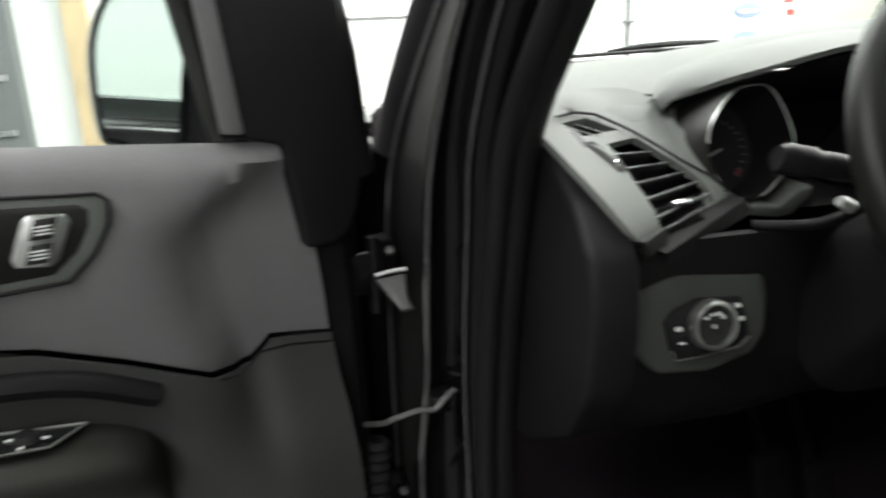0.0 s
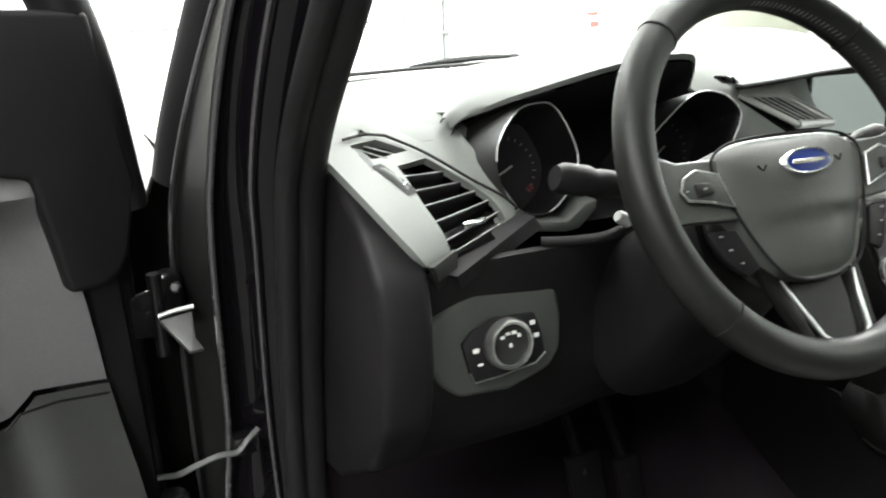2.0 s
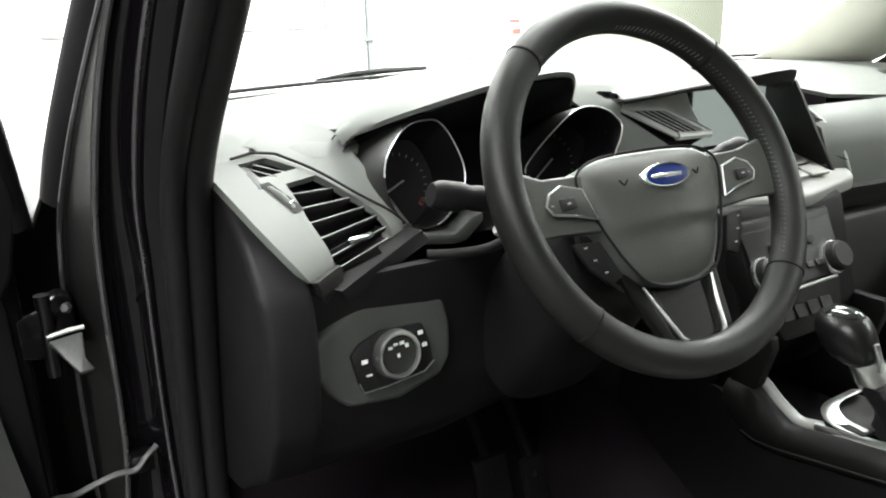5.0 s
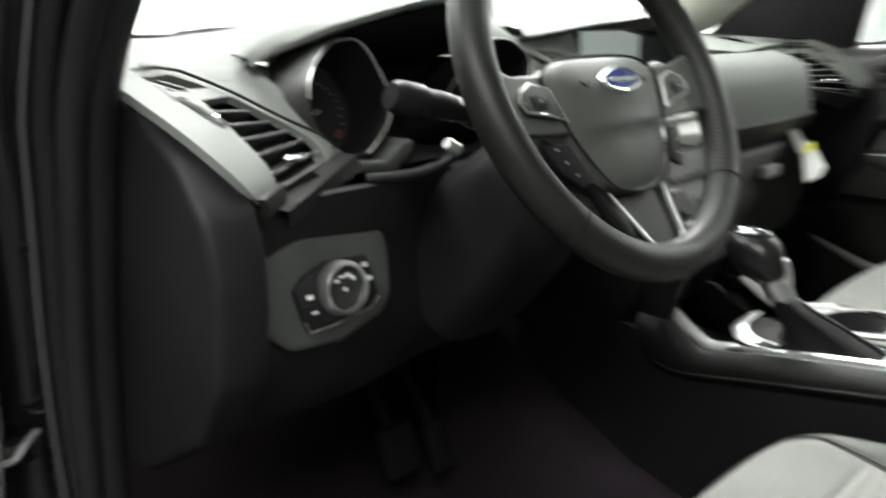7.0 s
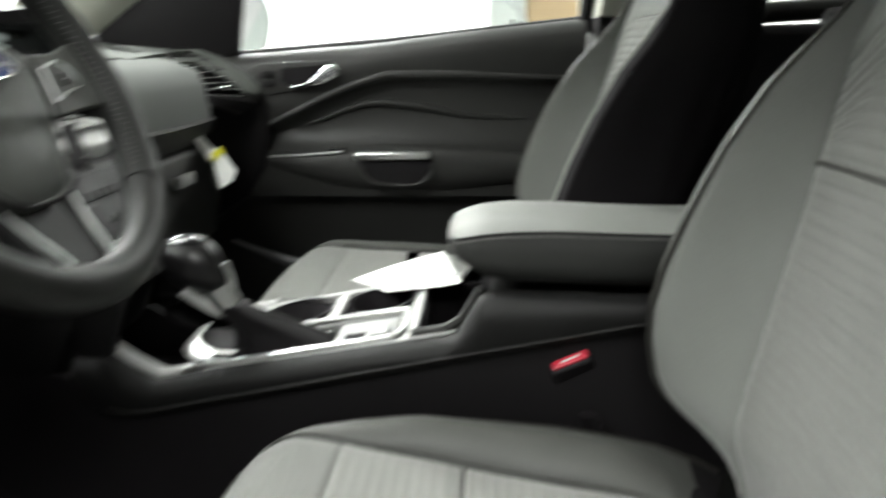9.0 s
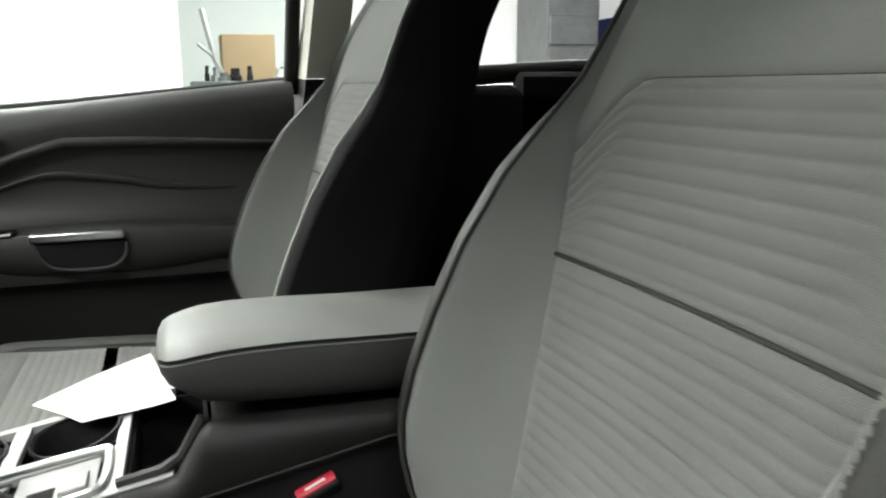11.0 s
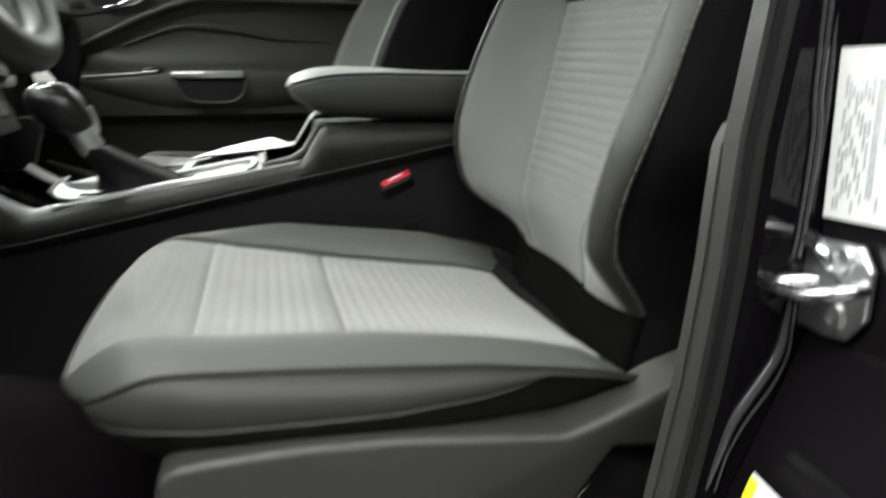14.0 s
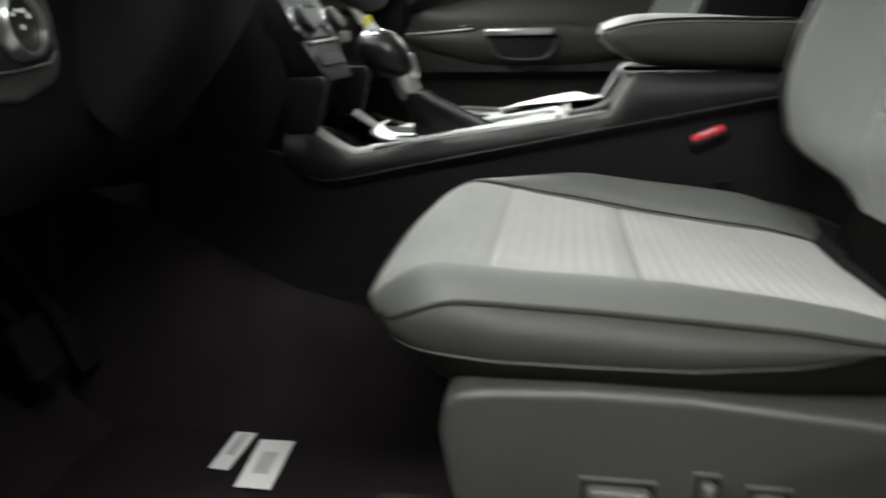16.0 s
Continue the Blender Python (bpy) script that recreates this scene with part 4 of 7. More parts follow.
    for s in (-1, 1):
        flip = Matrix.Diagonal((s * -1, 1, 1, 1)) if s > 0 else Matrix()

        def put(name, bm, mat, label="", smooth=50, parent=None):
            bm.transform(flip)
            return part(name, bm, mat, parent or d, label, smooth)

        bez = joined(strip(c(0.0), wf, 0.0, 0.77, 0.004, 6, 40), strip(nf, c(1.0), 0.0, 0.86, 0.004, 3, 44), strip(wf, nf, 0.0, 0.045, 0.004), strip(wf, nf, 0.19, 0.275, 0.004))
        # same surround, coloured darker where its lower end rolls under into shade
        foot = joined(strip(c(0.0), wf, 0.77, 1.0, 0.004, 6, 12), strip(nf, c(1.0), 0.86, 1.0, 0.004, 3, 8), strip(wf, nf, 0.93, 1.0, 0.004))
        bezel = put("vent_bezel", thick(bez, 0.007), M_BEZEL, "satin grey vent surround")
        put("bezel_foot", thick(foot, 0.007), M_GREY, "lower end of the vent surround, shade painted charcoal", parent=bezel)
        put("vent_cavity", strip(c(0.08), c(0.99), 0.03, 0.97, -0.020, 6, 24), M_DEEP, "dark vent duct")
        edge = [S(0.40, 0.012, 0.0075), S(0.75, 0.0, 0.0075)] + [S(0.968, b / 20, 0.0075) for b in range(1, 20)] + [S(0.80, 0.985, 0.0075)]
        put("bezel_groove", tube(edge, 0.0015, 6), M_DEEP, "thin dark groove", parent=bezel)
        # slats
        for b in (0.325, 0.42, 0.515, 0.61, 0.715, 0.80, 0.87):
            b2 = min(0.915, b + 0.045)
            a0, a1 = lerp(wide, b) - 0.01, lerp(inn, b2) + 0.01
            p0, p1 = S(a0, b, 0.0), S(a1, b2, 0.0)
            q0, q1 = S(a0, b + 0.02, -0.018), S(a1, b2 + 0.02, -0.018)
            put("vent_slat", prism([p0, p1, q1, q0], (S(0.5, b + 0.02) - S(0.5, b)).normalized() * 0.0018, 0.0004, 1), M_BLACK)
            put("slat_edge", tube([p0, p1], 0.0006, 6), M_ALU, "thin bright slat edge")
        for a in (0.56, 0.72):
            put("vent_slat", prism([S(a - 0.05, 0.05, -0.001), S(a + 0.10, 0.185, -0.001), S(a + 0.10, 0.185, -0.010), S(a - 0.05, 0.05, -0.010)], (0.0008, 0, 0), 0.0002, 1), M_BLACK)
            put("slat_edge", tube([S(a - 0.05, 0.05, 0.0), S(a + 0.10, 0.185, 0.0)], 0.0007, 6), M_ALU, "thin pale slat edge")
        # bright tab on a slat and the scroll wheel
        q, t = S(0.575, 0.728, 0.004), (S(0.70, 0.75, 0.004) - S(0.45, 0.70, 0.004)).normalized()
        put("vent_tab", tube([q - t * 0.017, q - t * 0.015, q + t * 0.015, q + t * 0.017], [0.0018, 0.0032, 0.0032, 0.0018], 10), M_CHROME, "bright vent tab")
        put("scroll_well", strip(c(0.345), c(0.455), 0.235, 0.455, 0.0048, 2, 8), M_DEEP, "dark scroll wheel slot")
        put("scroll_wheel", tube([S(0.40, 0.25, 0.0), S(0.40, 0.28, 0.0022), S(0.40, 0.345, 0.0034), S(0.395, 0.41, 0.0022), S(0.39, 0.44, 0.0)], [0.0030, 0.0045, 0.0050, 0.0045, 0.0030], 12), M_BEZEL, "grey vent wheel")
        put("wheel_mark", tube([S(0.375, 0.405, 0.0066), S(0.425, 0.395, 0.0066)], 0.0012, 6), M_CHROME, "bright line on the vent wheel")
        # cheek between vent and gauges
        rim = [V(-0.660, 0.315, 1.0683), V(-0.604, 0.400, 1.0758), V(-0.553, 0.350, 1.0765), V(-0.545, 0.262, 1.045), V(-0.510, 0.222, 0.980)]
        rim = spline(rim, 8)
        cheek = skin([[Rr[k].lerp(rim[k], u / 8) + V(0, 0, 0.09 * (rim[k] - Rr[k]).length * math.sin(math.pi * u / 8) * (1 - 0.75 * k / n)) for u in range(9)] for k in range(n + 1)])
        put("cheek", cheek, M_DASH, "grey dashboard cheek beside the vent", 60)

    # instrument hood: a brow over a dark recess
    front = [(-0.557, 0.286, 1.063), (-0.545, 0.275, 1.0765), (-0.520, 0.245, 1.093), (-0.491, 0.215, 1.1065), (-0.418, 0.200, 1.124), (-0.36, 0.196, 1.131), (-0.315, 0.200, 1.131), (-0.298, 0.208, 1.120), (-0.292, 0.220, 1.095)]
    back = [(-0.562, 0.305, 1.068), (-0.552, 0.318, 1.072), (-0.53, 0.345, 1.083), (-0.49, 0.40, 1.090), (-0.418, 0.46, 1.098), (-0.35, 0.48, 1.108), (-0.27, 0.46, 1.120), (-0.24, 0.40, 1.112), (-0.25, 0.30, 1.080)]
    f, b = spline(front, 6), spline(back, 6)
    rows = []
    for k in range(9):
        u = k / 8
        rows.append([p.lerp(q, u) + V(0, 0, 0.008 * math.sin(math.pi * u)) for p, q in zip(f, b)])
    lip = [p + V(0, 0.002, -0.006 * min(1.0, i / 10)) for i, p in enumerate(f)]
    rows = [lip] + rows
    part("hood", thick(skin(rows), 0.002), M_DASH, d, "grey instrument hood", 60)
    # ledge below the gauges, from the vent to the column
    part("gauge_ledge", prism([V(-0.5314, 0.185, 0.9797), V(-0.4756, 0.185, 0.9730), V(-0.4543, 0.185, 0.9885), V(-0.4400, 0.185, 0.9921), V(-0.4400, 0.185, 0.9808), V(-0.4616, 0.185, 0.9628), V(-0.4758, 0.185, 0.9612), V(-0.5318, 0.185, 0.9695)], (0, 0.05, 0), 0.003, 2), M_SWITCH, d, "charcoal ledge below the gauges")
    # inside of the recess
    deep = [V(p.x * 0.97 - 0.012, 0.335, min(p.z - 0.018, 1.052)) for p in f]
    part("recess_roof", skin([[p + V(0, 0.004, -0.009) for p in f], deep]), M_DEEP, d, "matt black instrument recess", 60)
    part("recess_back", box((-0.55, 0.335, 0.90), (-0.19, 0.345, 1.062)), M_DEEP, d, "matt black instrument panel", smooth=0)
    part("recess_floor", skin([[V(-0.60, 0.20, 0.965), V(-0.18, 0.20, 0.965)], [V(-0.60, 0.34, 0.975), V(-0.18, 0.34, 0.975)]]), M_DEEP, d, smooth=0)

    # gauges: egg-shaped hoods with a thin bright rim
    left = [(-0.0445, 0.002), (-0.034, 0.0275), (-0.0085, 0.0525), (0.015, 0.0575), (0.0317, 0.054), (0.0443, 0.034), (0.0525, 0.001), (0.0454, -0.0243), (0.030, -0.041), (0.0065, -0.056), (-0.020, -0.054), (-0.040, -0.032)]
    right = [(-0.082, -0.0146), (-0.0736, -0.002), (-0.037, 0.025), (0.012, 0.052), (0.0513, 0.0496), (0.0742, 0.0295), (0.070, 0.012), (0.058, -0.004), (0.040, -0.030), (0.0, -0.050), (-0.050, -0.048), (-0.078, -0.032)]
    for x, shape, r, turn in ((-0.497, left, 0.046, 205), (-0.285, right, 0.050, 215)):
        m = facing((x, 0.275, 1.014), (0.0, -0.94, 0.33))
        loop = spline([V(u, v, 0) for u, v in shape], 5, True)
        at = lambda f, h: [m @ (p * f + V(0, 0, h)) for p in loop]  # noqa: E731
        g = part("gauge", skin([at(0.84, -0.002), at(0.86, 0.002), at(0.96, 0.056), at(0.985, 0.0620), at(1.0, 0.0630), at(1.02, 0.060), at(1.05, 0.045), at(1.10, 0.0)], True), M_BLACK, d, "egg-shaped black gauge housing", 60)
        part("gauge_ring", tube(at(0.995, 0.0632)[:46], 0.0010, 8), M_SATIN, g, "thin bright gauge rim")
        part("dial", prism(at(0.85, 0.001), m.to_3x3() @ V(0, 0, -0.003)), M_DEEP, g, "black dial face", smooth=0)
        ticks = []
        for a in range(-50, 231, 14):
            e = m @ Matrix.Rotation(radians(a), 4, "Z")
            ticks.append(box((r * 0.70, -0.0005, 0.0015), (r * 0.78, 0.0005, 0.0021), m=e))
        part("tick_marks", joined(*ticks), M_DIM, g, "dim dial marks", smooth=0)
        part("needle", box((-0.006, -0.0010, 0.004), (r * 0.62, 0.0010, 0.0055), m=m @ Matrix.Rotation(radians(turn), 4, "Z")), M_NEEDLE, g, "grey needle", smooth=0)
        part("red_zone", joined(*[box((r * 0.68, -0.0012, 0.0017), (r * 0.82, 0.0012, 0.0023), m=m @ Matrix.Rotation(radians(a), 4, "Z")) for a in (-48, -41)]), M_DIMRED, g, "dim red dial zone", smooth=0)
        if shape is left:
            side = list(range(len(loop) - 8, len(loop))) + list(range(0, 16))
            rows = [[at(f, h)[k] for k in side] for f, h in ((1.012, 0.0622), (1.06, 0.058), (1.16, 0.035), (1.34, -0.01))]
            part("gauge_cowl", thick(skin(rows), 0.002), M_GREY, d, "charcoal gauge cowl", 60)

    # lower driver's panel
    sect = [(0.148, 0.965), (0.155, 0.93), (0.168, 0.88), (0.168, 0.83), (0.165, 0.79), (0.21, 0.74), (0.30, 0.70), (0.42, 0.68)]
    rows = [[V(x, y + (0.02 if x > -0.5 else 0), z) for y, z in sect] for x in (-0.675, -0.60, -0.50, -0.40, -0.30, -0.22)]
    part("lower_panel", thick(skin(rows), 0.008), M_BLACK, d, "black lower dashboard panel", 60)
    # head of the light switch panel
    pts = [V(-0.667, 0.140, 0.897), V(-0.649, 0.143, 0.912), V(-0.602, 0.149, 0.936), V(-0.558, 0.1535, 0.951), V(-0.528, 0.155, 0.955), V(-0.512, 0.154, 0.940), V(-0.506, 0.148, 0.890), V(-0.510, 0.141, 0.857), V(-0.525, 0.137, 0.840), V(-0.574, 0.133, 0.828), V(-0.630, 0.132, 0.833), V(-0.648, 0.134, 0.850), V(-0.660, 0.137, 0.872)]
    part("switch_panel", prism(pts, (0, 0.026, 0), 0.008, 4), M_SWITCH, d, "charcoal switch panel")
    k = facing((-0.5815, 0.1335, 0.8815), (0.05, -0.985, 0.17))
    plate = [V(-0.047, 0.008, 0), V(-0.036, 0.018, 0), V(-0.012, 0.026, 0), V(0.034, 0.023, 0), V(0.040, 0.004, 0), V(0.042, -0.018, 0), V(0.030, -0.026, 0), V(-0.012, -0.030, 0), V(-0.038, -0.030, 0), V(-0.042, -0.02, 0)]
    sw = part("light_switch", prism(plate, (0, 0, 0.006), 0.002, 2, k), M_BLACK, d, "black headlamp switch plate")
    part("plate_edge", tube([k @ (p + V(0, 0, 0.0055)) for p in plate[5:10]], 0.0008, 6), M_SATIN, sw, "thin bright lower edge")
    part("knob", lathe([(0.0, 0.012), (0.0185, 0.012), (0.0195, 0.013)], k, 40), M_GREY, sw, "charcoal rotary knob face")
    part("knob_ring", lathe([(0.0192, 0.010), (0.0198, 0.0165), (0.0222, 0.0172), (0.0240, 0.014), (0.0246, 0.004)], k, 44), M_SATIN, sw, "chrome knob ring")
    for (x, y, sx, sy, h) in ((-0.008, 0.008, 0.0022, 0.0014, 0.0125), (-0.002, 0.0105, 0.0024, 0.0012, 0.0125), (0.005, 0.0105, 0.0026, 0.0016, 0.0125), (0.010, 0.007, 0.0018, 0.0018, 0.0125), (0.0, -0.001, 0.0014, 0.0018, 0.0125), (-0.034, 0.000, 0.0032, 0.002, 0.0065), (-0.031, -0.014, 0.003, 0.001, 0.0065), (0.030, 0.014, 0.0028, 0.002, 0.0065), (0.033, 0.001, 0.0028, 0.002, 0.0065)):
        part("switch_mark", box((x - sx, y - sy, h - 0.0003), (x + sx, y + sy, h + 0.0004), m=k), M_WHITEMARK, sw, smooth=0)
    part("plate_joint", tube([k @ V(-0.024, 0.022, 0.0062), k @ V(-0.027, -0.006, 0.0062), k @ V(-0.022, -0.028, 0.0062)], 0.0006, 6), M_DEEP, sw)
    part("plate_joint", tube([k @ V(-0.044, -0.007, 0.0062), k @ V(-0.027, -0.007, 0.0062)], 0.0006, 6), M_DEEP, sw)
    # trim between vent and column
    part("column_trim", tube(spline([(-0.53, 0.150, 0.968), (-0.505, 0.135, 0.969), (-0.48, 0.115, 0.975), (-0.455, 0.10, 0.99)], 5), 0.005, 10), M_BLACK, d, "black trim under the gauges")
    return d


def centre_stack(d):
    # visor over the screen
    front = [(-0.185, 0.248, 1.087), (-0.155, 0.222, 1.0935), (-0.10, 0.203, 1.1015), (-0.036, 0.196, 1.107), (0.03, 0.192, 1.113), (0.068, 0.195, 1.113), (0.085, 0.205, 1.104)]
    back = [(-0.19, 0.275, 1.088), (-0.16, 0.30, 1.099), (-0.10, 0.345, 1.118), (-0.04, 0.36, 1.127), (0.03, 0.36, 1.13), (0.10, 0.34, 1.118), (0.16, 0.30, 1.10)]
    f, b = spline(front, 5), spline(back, 5)
    rows = [[p + V(0, 0.01, -0.010) for p in f]] + [[p.lerp(q, k / 5) for p, q in zip(f, b)] for k in range(6)]
    part("screen_visor", thick(skin(rows[1:]), 0.004), M_DASH, d, "grey brow over the screen", 50)
    low = [p + V(0.0, 0.004, -0.003 - 0.010 * smooth01(-0.14, 0.04, p.x)) for p in f]
    part("visor_lip", thick(skin([f, low, [p + V(0, 0.008 + 0.062 * smooth01(-0.17, -0.06, p.x), 0.004 * smooth01(-0.17, -0.06, p.x)) for p in low]]), 0.003), M_BLACK, d, "black underside of the screen brow", 50)
    # pale wall between the vent and the screen
    wall = [[V(-0.185, 0.285, 1.082), V(-0.070, 0.287, 1.100), V(-0.014, 0.310, 1.100)], [V(-0.182, 0.268, 1.078), V(-0.090, 0.268, 1.078), V(-0.012, 0.300, 1.060)], [V(-0.178, 0.264, 1.074), V(-0.102, 0.262, 1.069), V(-0.010, 0.282, 1.028)], [V(-0.102, 0.262, 1.068), V(-0.066, 0.250, 1.049), V(-0.030, 0.242, 1.030)]]
    part("screen_wall", thick(skin(wall), 0.004), M_SILVER, d, "pale silver wall beside the screen", 50)
    shoulder = [[V(-0.262, 0.305, 1.098), V(-0.22, 0.30, 1.105), V(-0.17, 0.292, 1.101)], [V(-0.248, 0.275, 1.088), V(-0.215, 0.268, 1.090), V(-0.175, 0.262, 1.080)], [V(-0.216, 0.25, 1.060), V(-0.205, 0.245, 1.060), V(-0.186, 0.254, 1.069)], [V(-0.214, 0.235, 1.00), V(-0.17, 0.228, 1.005), V(-0.120, 0.231, 1.024)]]
    part("hazard_button", prism([V(-0.222, 0.262, 1.097), V(-0.196, 0.260, 1.0945), V(-0.182, 0.262, 1.086), V(-0.205, 0.262, 1.088)], (0, -0.006, 0.003), 0.001, 1), M_GLOSS, d, "small gloss black button")
    part("stack_shoulder", thick(skin(shoulder), 0.004), M_DASH, d, "grey shoulder beside the gauges", 60)
    # housing and screen, leaning back
    part("screen_housing", prism([V(-0.10, 0.285, 0.985), V(0.135, 0.285, 0.985), V(0.175, 0.30, 1.105), V(-0.08, 0.30, 1.112)], (0, 0.05, 0), 0.006, 2), M_GLOSS, d, "gloss black screen housing")
    part("screen", prism([V(-0.022, 0.2815, 1.002), V(0.128, 0.2815, 1.002), V(0.150, 0.2935, 1.088), V(-0.010, 0.2935, 1.094)], (0, 0.004, 0), 0.001, 1), M_SCREEN, d, "switched-off display screen with a glow for its reflection")
    part("housing_side", prism([V(0.082, 0.202, 1.098), V(0.148, 0.30, 1.100), V(0.128, 0.29, 0.985), V(0.142, 0.165, 0.962)], (0.010, 0.003, 0), 0.003, 2), M_GREY, d, "charcoal screen side wing")
    # centre vents on both sides of the screen
    for s in (-1,):
        p = [V(-0.178, 0.262, 1.073), V(-0.105, 0.262, 1.068), V(-0.035, 0.240, 1.030), V(-0.105, 0.232, 1.034)] if s < 0 else [V(0.150, 0.25, 1.068), V(0.190, 0.25, 1.062), V(0.300, 0.22, 0.965), V(0.262, 0.205, 0.948)]
        fr = part("vent_bezel", joined(*[tube([p[i], p[(i + 1) % 4]], 0.0055 if i == 2 else 0.0034, 8) for i in range(4)]), M_SILVER, d, "silver centre vent surround")
        part("vent_cavity", prism([q + V(0, 0.012, -0.008) for q in p], (0, 0.02, -0.012)), M_DEEP, d, "dark vent duct", smooth=0)
        for k in range(1, 6):
            a, b2 = p[0].lerp(p[1], k / 6), p[3].lerp(p[2], k / 6)
            part("vent_slat", prism([a, b2, b2 + V(0, 0.012, -0.008), a + V(0, 0.012, -0.008)], (0.0015, 0, 0)), M_BLACK, fr, smooth=0)
            part("slat_edge", tube([a, b2], 0.0011, 6), M_SILVER, fr)
    # slim crescent vent towards the passenger
    out = spline([(0.148, 0.228, 1.054), (0.161, 0.192, 1.021), (0.172, 0.176, 0.990), (0.180, 0.166, 0.962)], 5)
    inn = spline([(0.132, 0.226, 1.060), (0.140, 0.197, 1.026), (0.149, 0.182, 0.998), (0.156, 0.173, 0.972)], 5)
    fr = part("vent_bezel", tube(out, [0.0018 + 0.0026 * math.sin(math.pi * i / (len(out) - 1)) for i in range(len(out))], 8), M_SILVER, d, "silver crescent vent edge")
    part("vent_cavity", thick(skin([inn, out]), 0.003), M_DEEP, d, "dark vent duct")
    for k in (3, 6, 9, 12):
        part("vent_slat", tube([inn[k] + V(0, -0.002, 0.001), out[k] + V(0, -0.002, 0.001)], 0.0012, 6), M_GREY, fr)
    # silver shelf with buttons
    shelf = [V(-0.10, 0.150, 0.962), V(0.04, 0.128, 0.958), V(0.165, 0.150, 0.962), V(0.205, 0.20, 0.978), V(0.12, 0.262, 1.000), V(-0.06, 0.262, 1.000), V(-0.13, 0.20, 0.980)]
    part("button_shelf", prism(shelf, (0, 0, -0.022), 0.006, 2), M_ALU, d, "silver control shelf")
    for i in range(4):
        for j in range(2):
            x, y = -0.04 + i * 0.045, 0.168 + j * 0.034
            part("button", prism([V(x - 0.019, y - 0.013, 0.966 + 0.27 * (y - 0.155)), V(x + 0.019, y - 0.013, 0.966 + 0.27 * (y - 0.155)), V(x + 0.019, y + 0.013, 0.973 + 0.27 * (y - 0.155)), V(x - 0.019, y + 0.013, 0.973 + 0.27 * (y - 0.155))], (0, -0.001, 0.004), 0.001, 1), M_ALU, d)
    # climate panel below, silver edged
    o, ux, uy = V(0.0, 0.083, 0.870), V(1, 0.0, 0), V(0, 0.52, 0.854)
    at = lambda a, b, h=0.0: o + ux * a + uy * b + V(0, -0.854, 0.52) * h  # noqa: E731
    cp = part("climate_panel", prism([at(-0.118, 0.078), at(0.072, 0.078), at(0.062, 0.020), at(0.014, -0.075), at(-0.100, -0.075), at(-0.120, 0.0)], (0, 0.08, 0), 0.006, 2), M_STACK, d, "black climate control panel")
    part("panel_inset", prism([at(-0.112, 0.066, 0.002), at(0.058, 0.066, 0.002), at(0.050, -0.01, 0.002), at(-0.112, -0.01, 0.002)], (0, -0.002, 0), 0.001, 1), M_BLACK, cp)
    for x in (-0.0985, 0.0340):
        mm = facing(at(x, 0.009, 0.004), (0, -0.854, 0.52))
        kn = part("knob", lathe([(0.0, 0.018), (0.016, 0.018), (0.019, 0.015), (0.020, 0.0)], mm, 30), M_BLACK, cp, "black climate knob")
        part("knob_ring", lathe([(0.0195, 0.0), (0.0205, 0.006), (0.0225, 0.005), (0.023, 0.0)], mm, 30), M_CHROME, kn, "chrome knob ring")
    for i in range(5):
        part("button", prism([at(-0.074 + i * 0.018, 0.045, 0.004), at(-0.061 + i * 0.018, 0.045, 0.004), at(-0.061 + i * 0.018, 0.034, 0.004), at(-0.074 + i * 0.018, 0.034, 0.004)], (0, -0.0026, 0.0016), 0.001, 1), M_BLACK, cp)
        part("button", prism([at(-0.074 + i * 0.018, 0.012, 0.004), at(-0.061 + i * 0.018, 0.012, 0.004), at(-0.061 + i * 0.018, 0.004, 0.004), at(-0.074 + i * 0.018, 0.004, 0.004)], (0, -0.0026, 0.0016), 0.001, 1), M_GREY, cp)
    part("panel_bar", tube([at(-0.098, -0.0185, 0.003), at(0.030, -0.0145, 0.003)], 0.0022, 8), M_ALU, cp, "thin bright bar")
    for i in range(4):
        part("button", prism([at(-0.092 + i * 0.025, -0.035, 0.002), at(-0.072 + i * 0.025, -0.035, 0.002), at(-0.072 + i * 0.025, -0.052, 0.002), at(-0.092 + i * 0.025, -0.052, 0.002)], (0, -0.0012, 0.0008), 0.0005, 1), M_BLACK, cp)
    # stack body and silver legs down to the console
    part("stack_body", prism([V(-0.120, 0.135, 0.950), V(-0.120, 0.30, 0.99), V(-0.120, 0.40, 0.66), V(-0.120, 0.14, 0.70), V(-0.120, 0.09, 0.80)], (0.24, 0, 0), 0.01, 2), M_STACK, d, "black centre stack body")
    for s in (-1, 1):
        leg = [V(s * 0.122, 0.050, 0.815), V(s * 0.122, 0.046, 0.800), V(s * 0.122, 0.062, 0.745), V(s * 0.122, 0.085, 0.722), V(s * 0.122, 0.106, 0.722), V(s * 0.122, 0.100, 0.815)]
        part("stack_leg", prism(leg, (-s * 0.016, 0, 0), 0.004, 2), M_STACK, d, "black stack side leg")


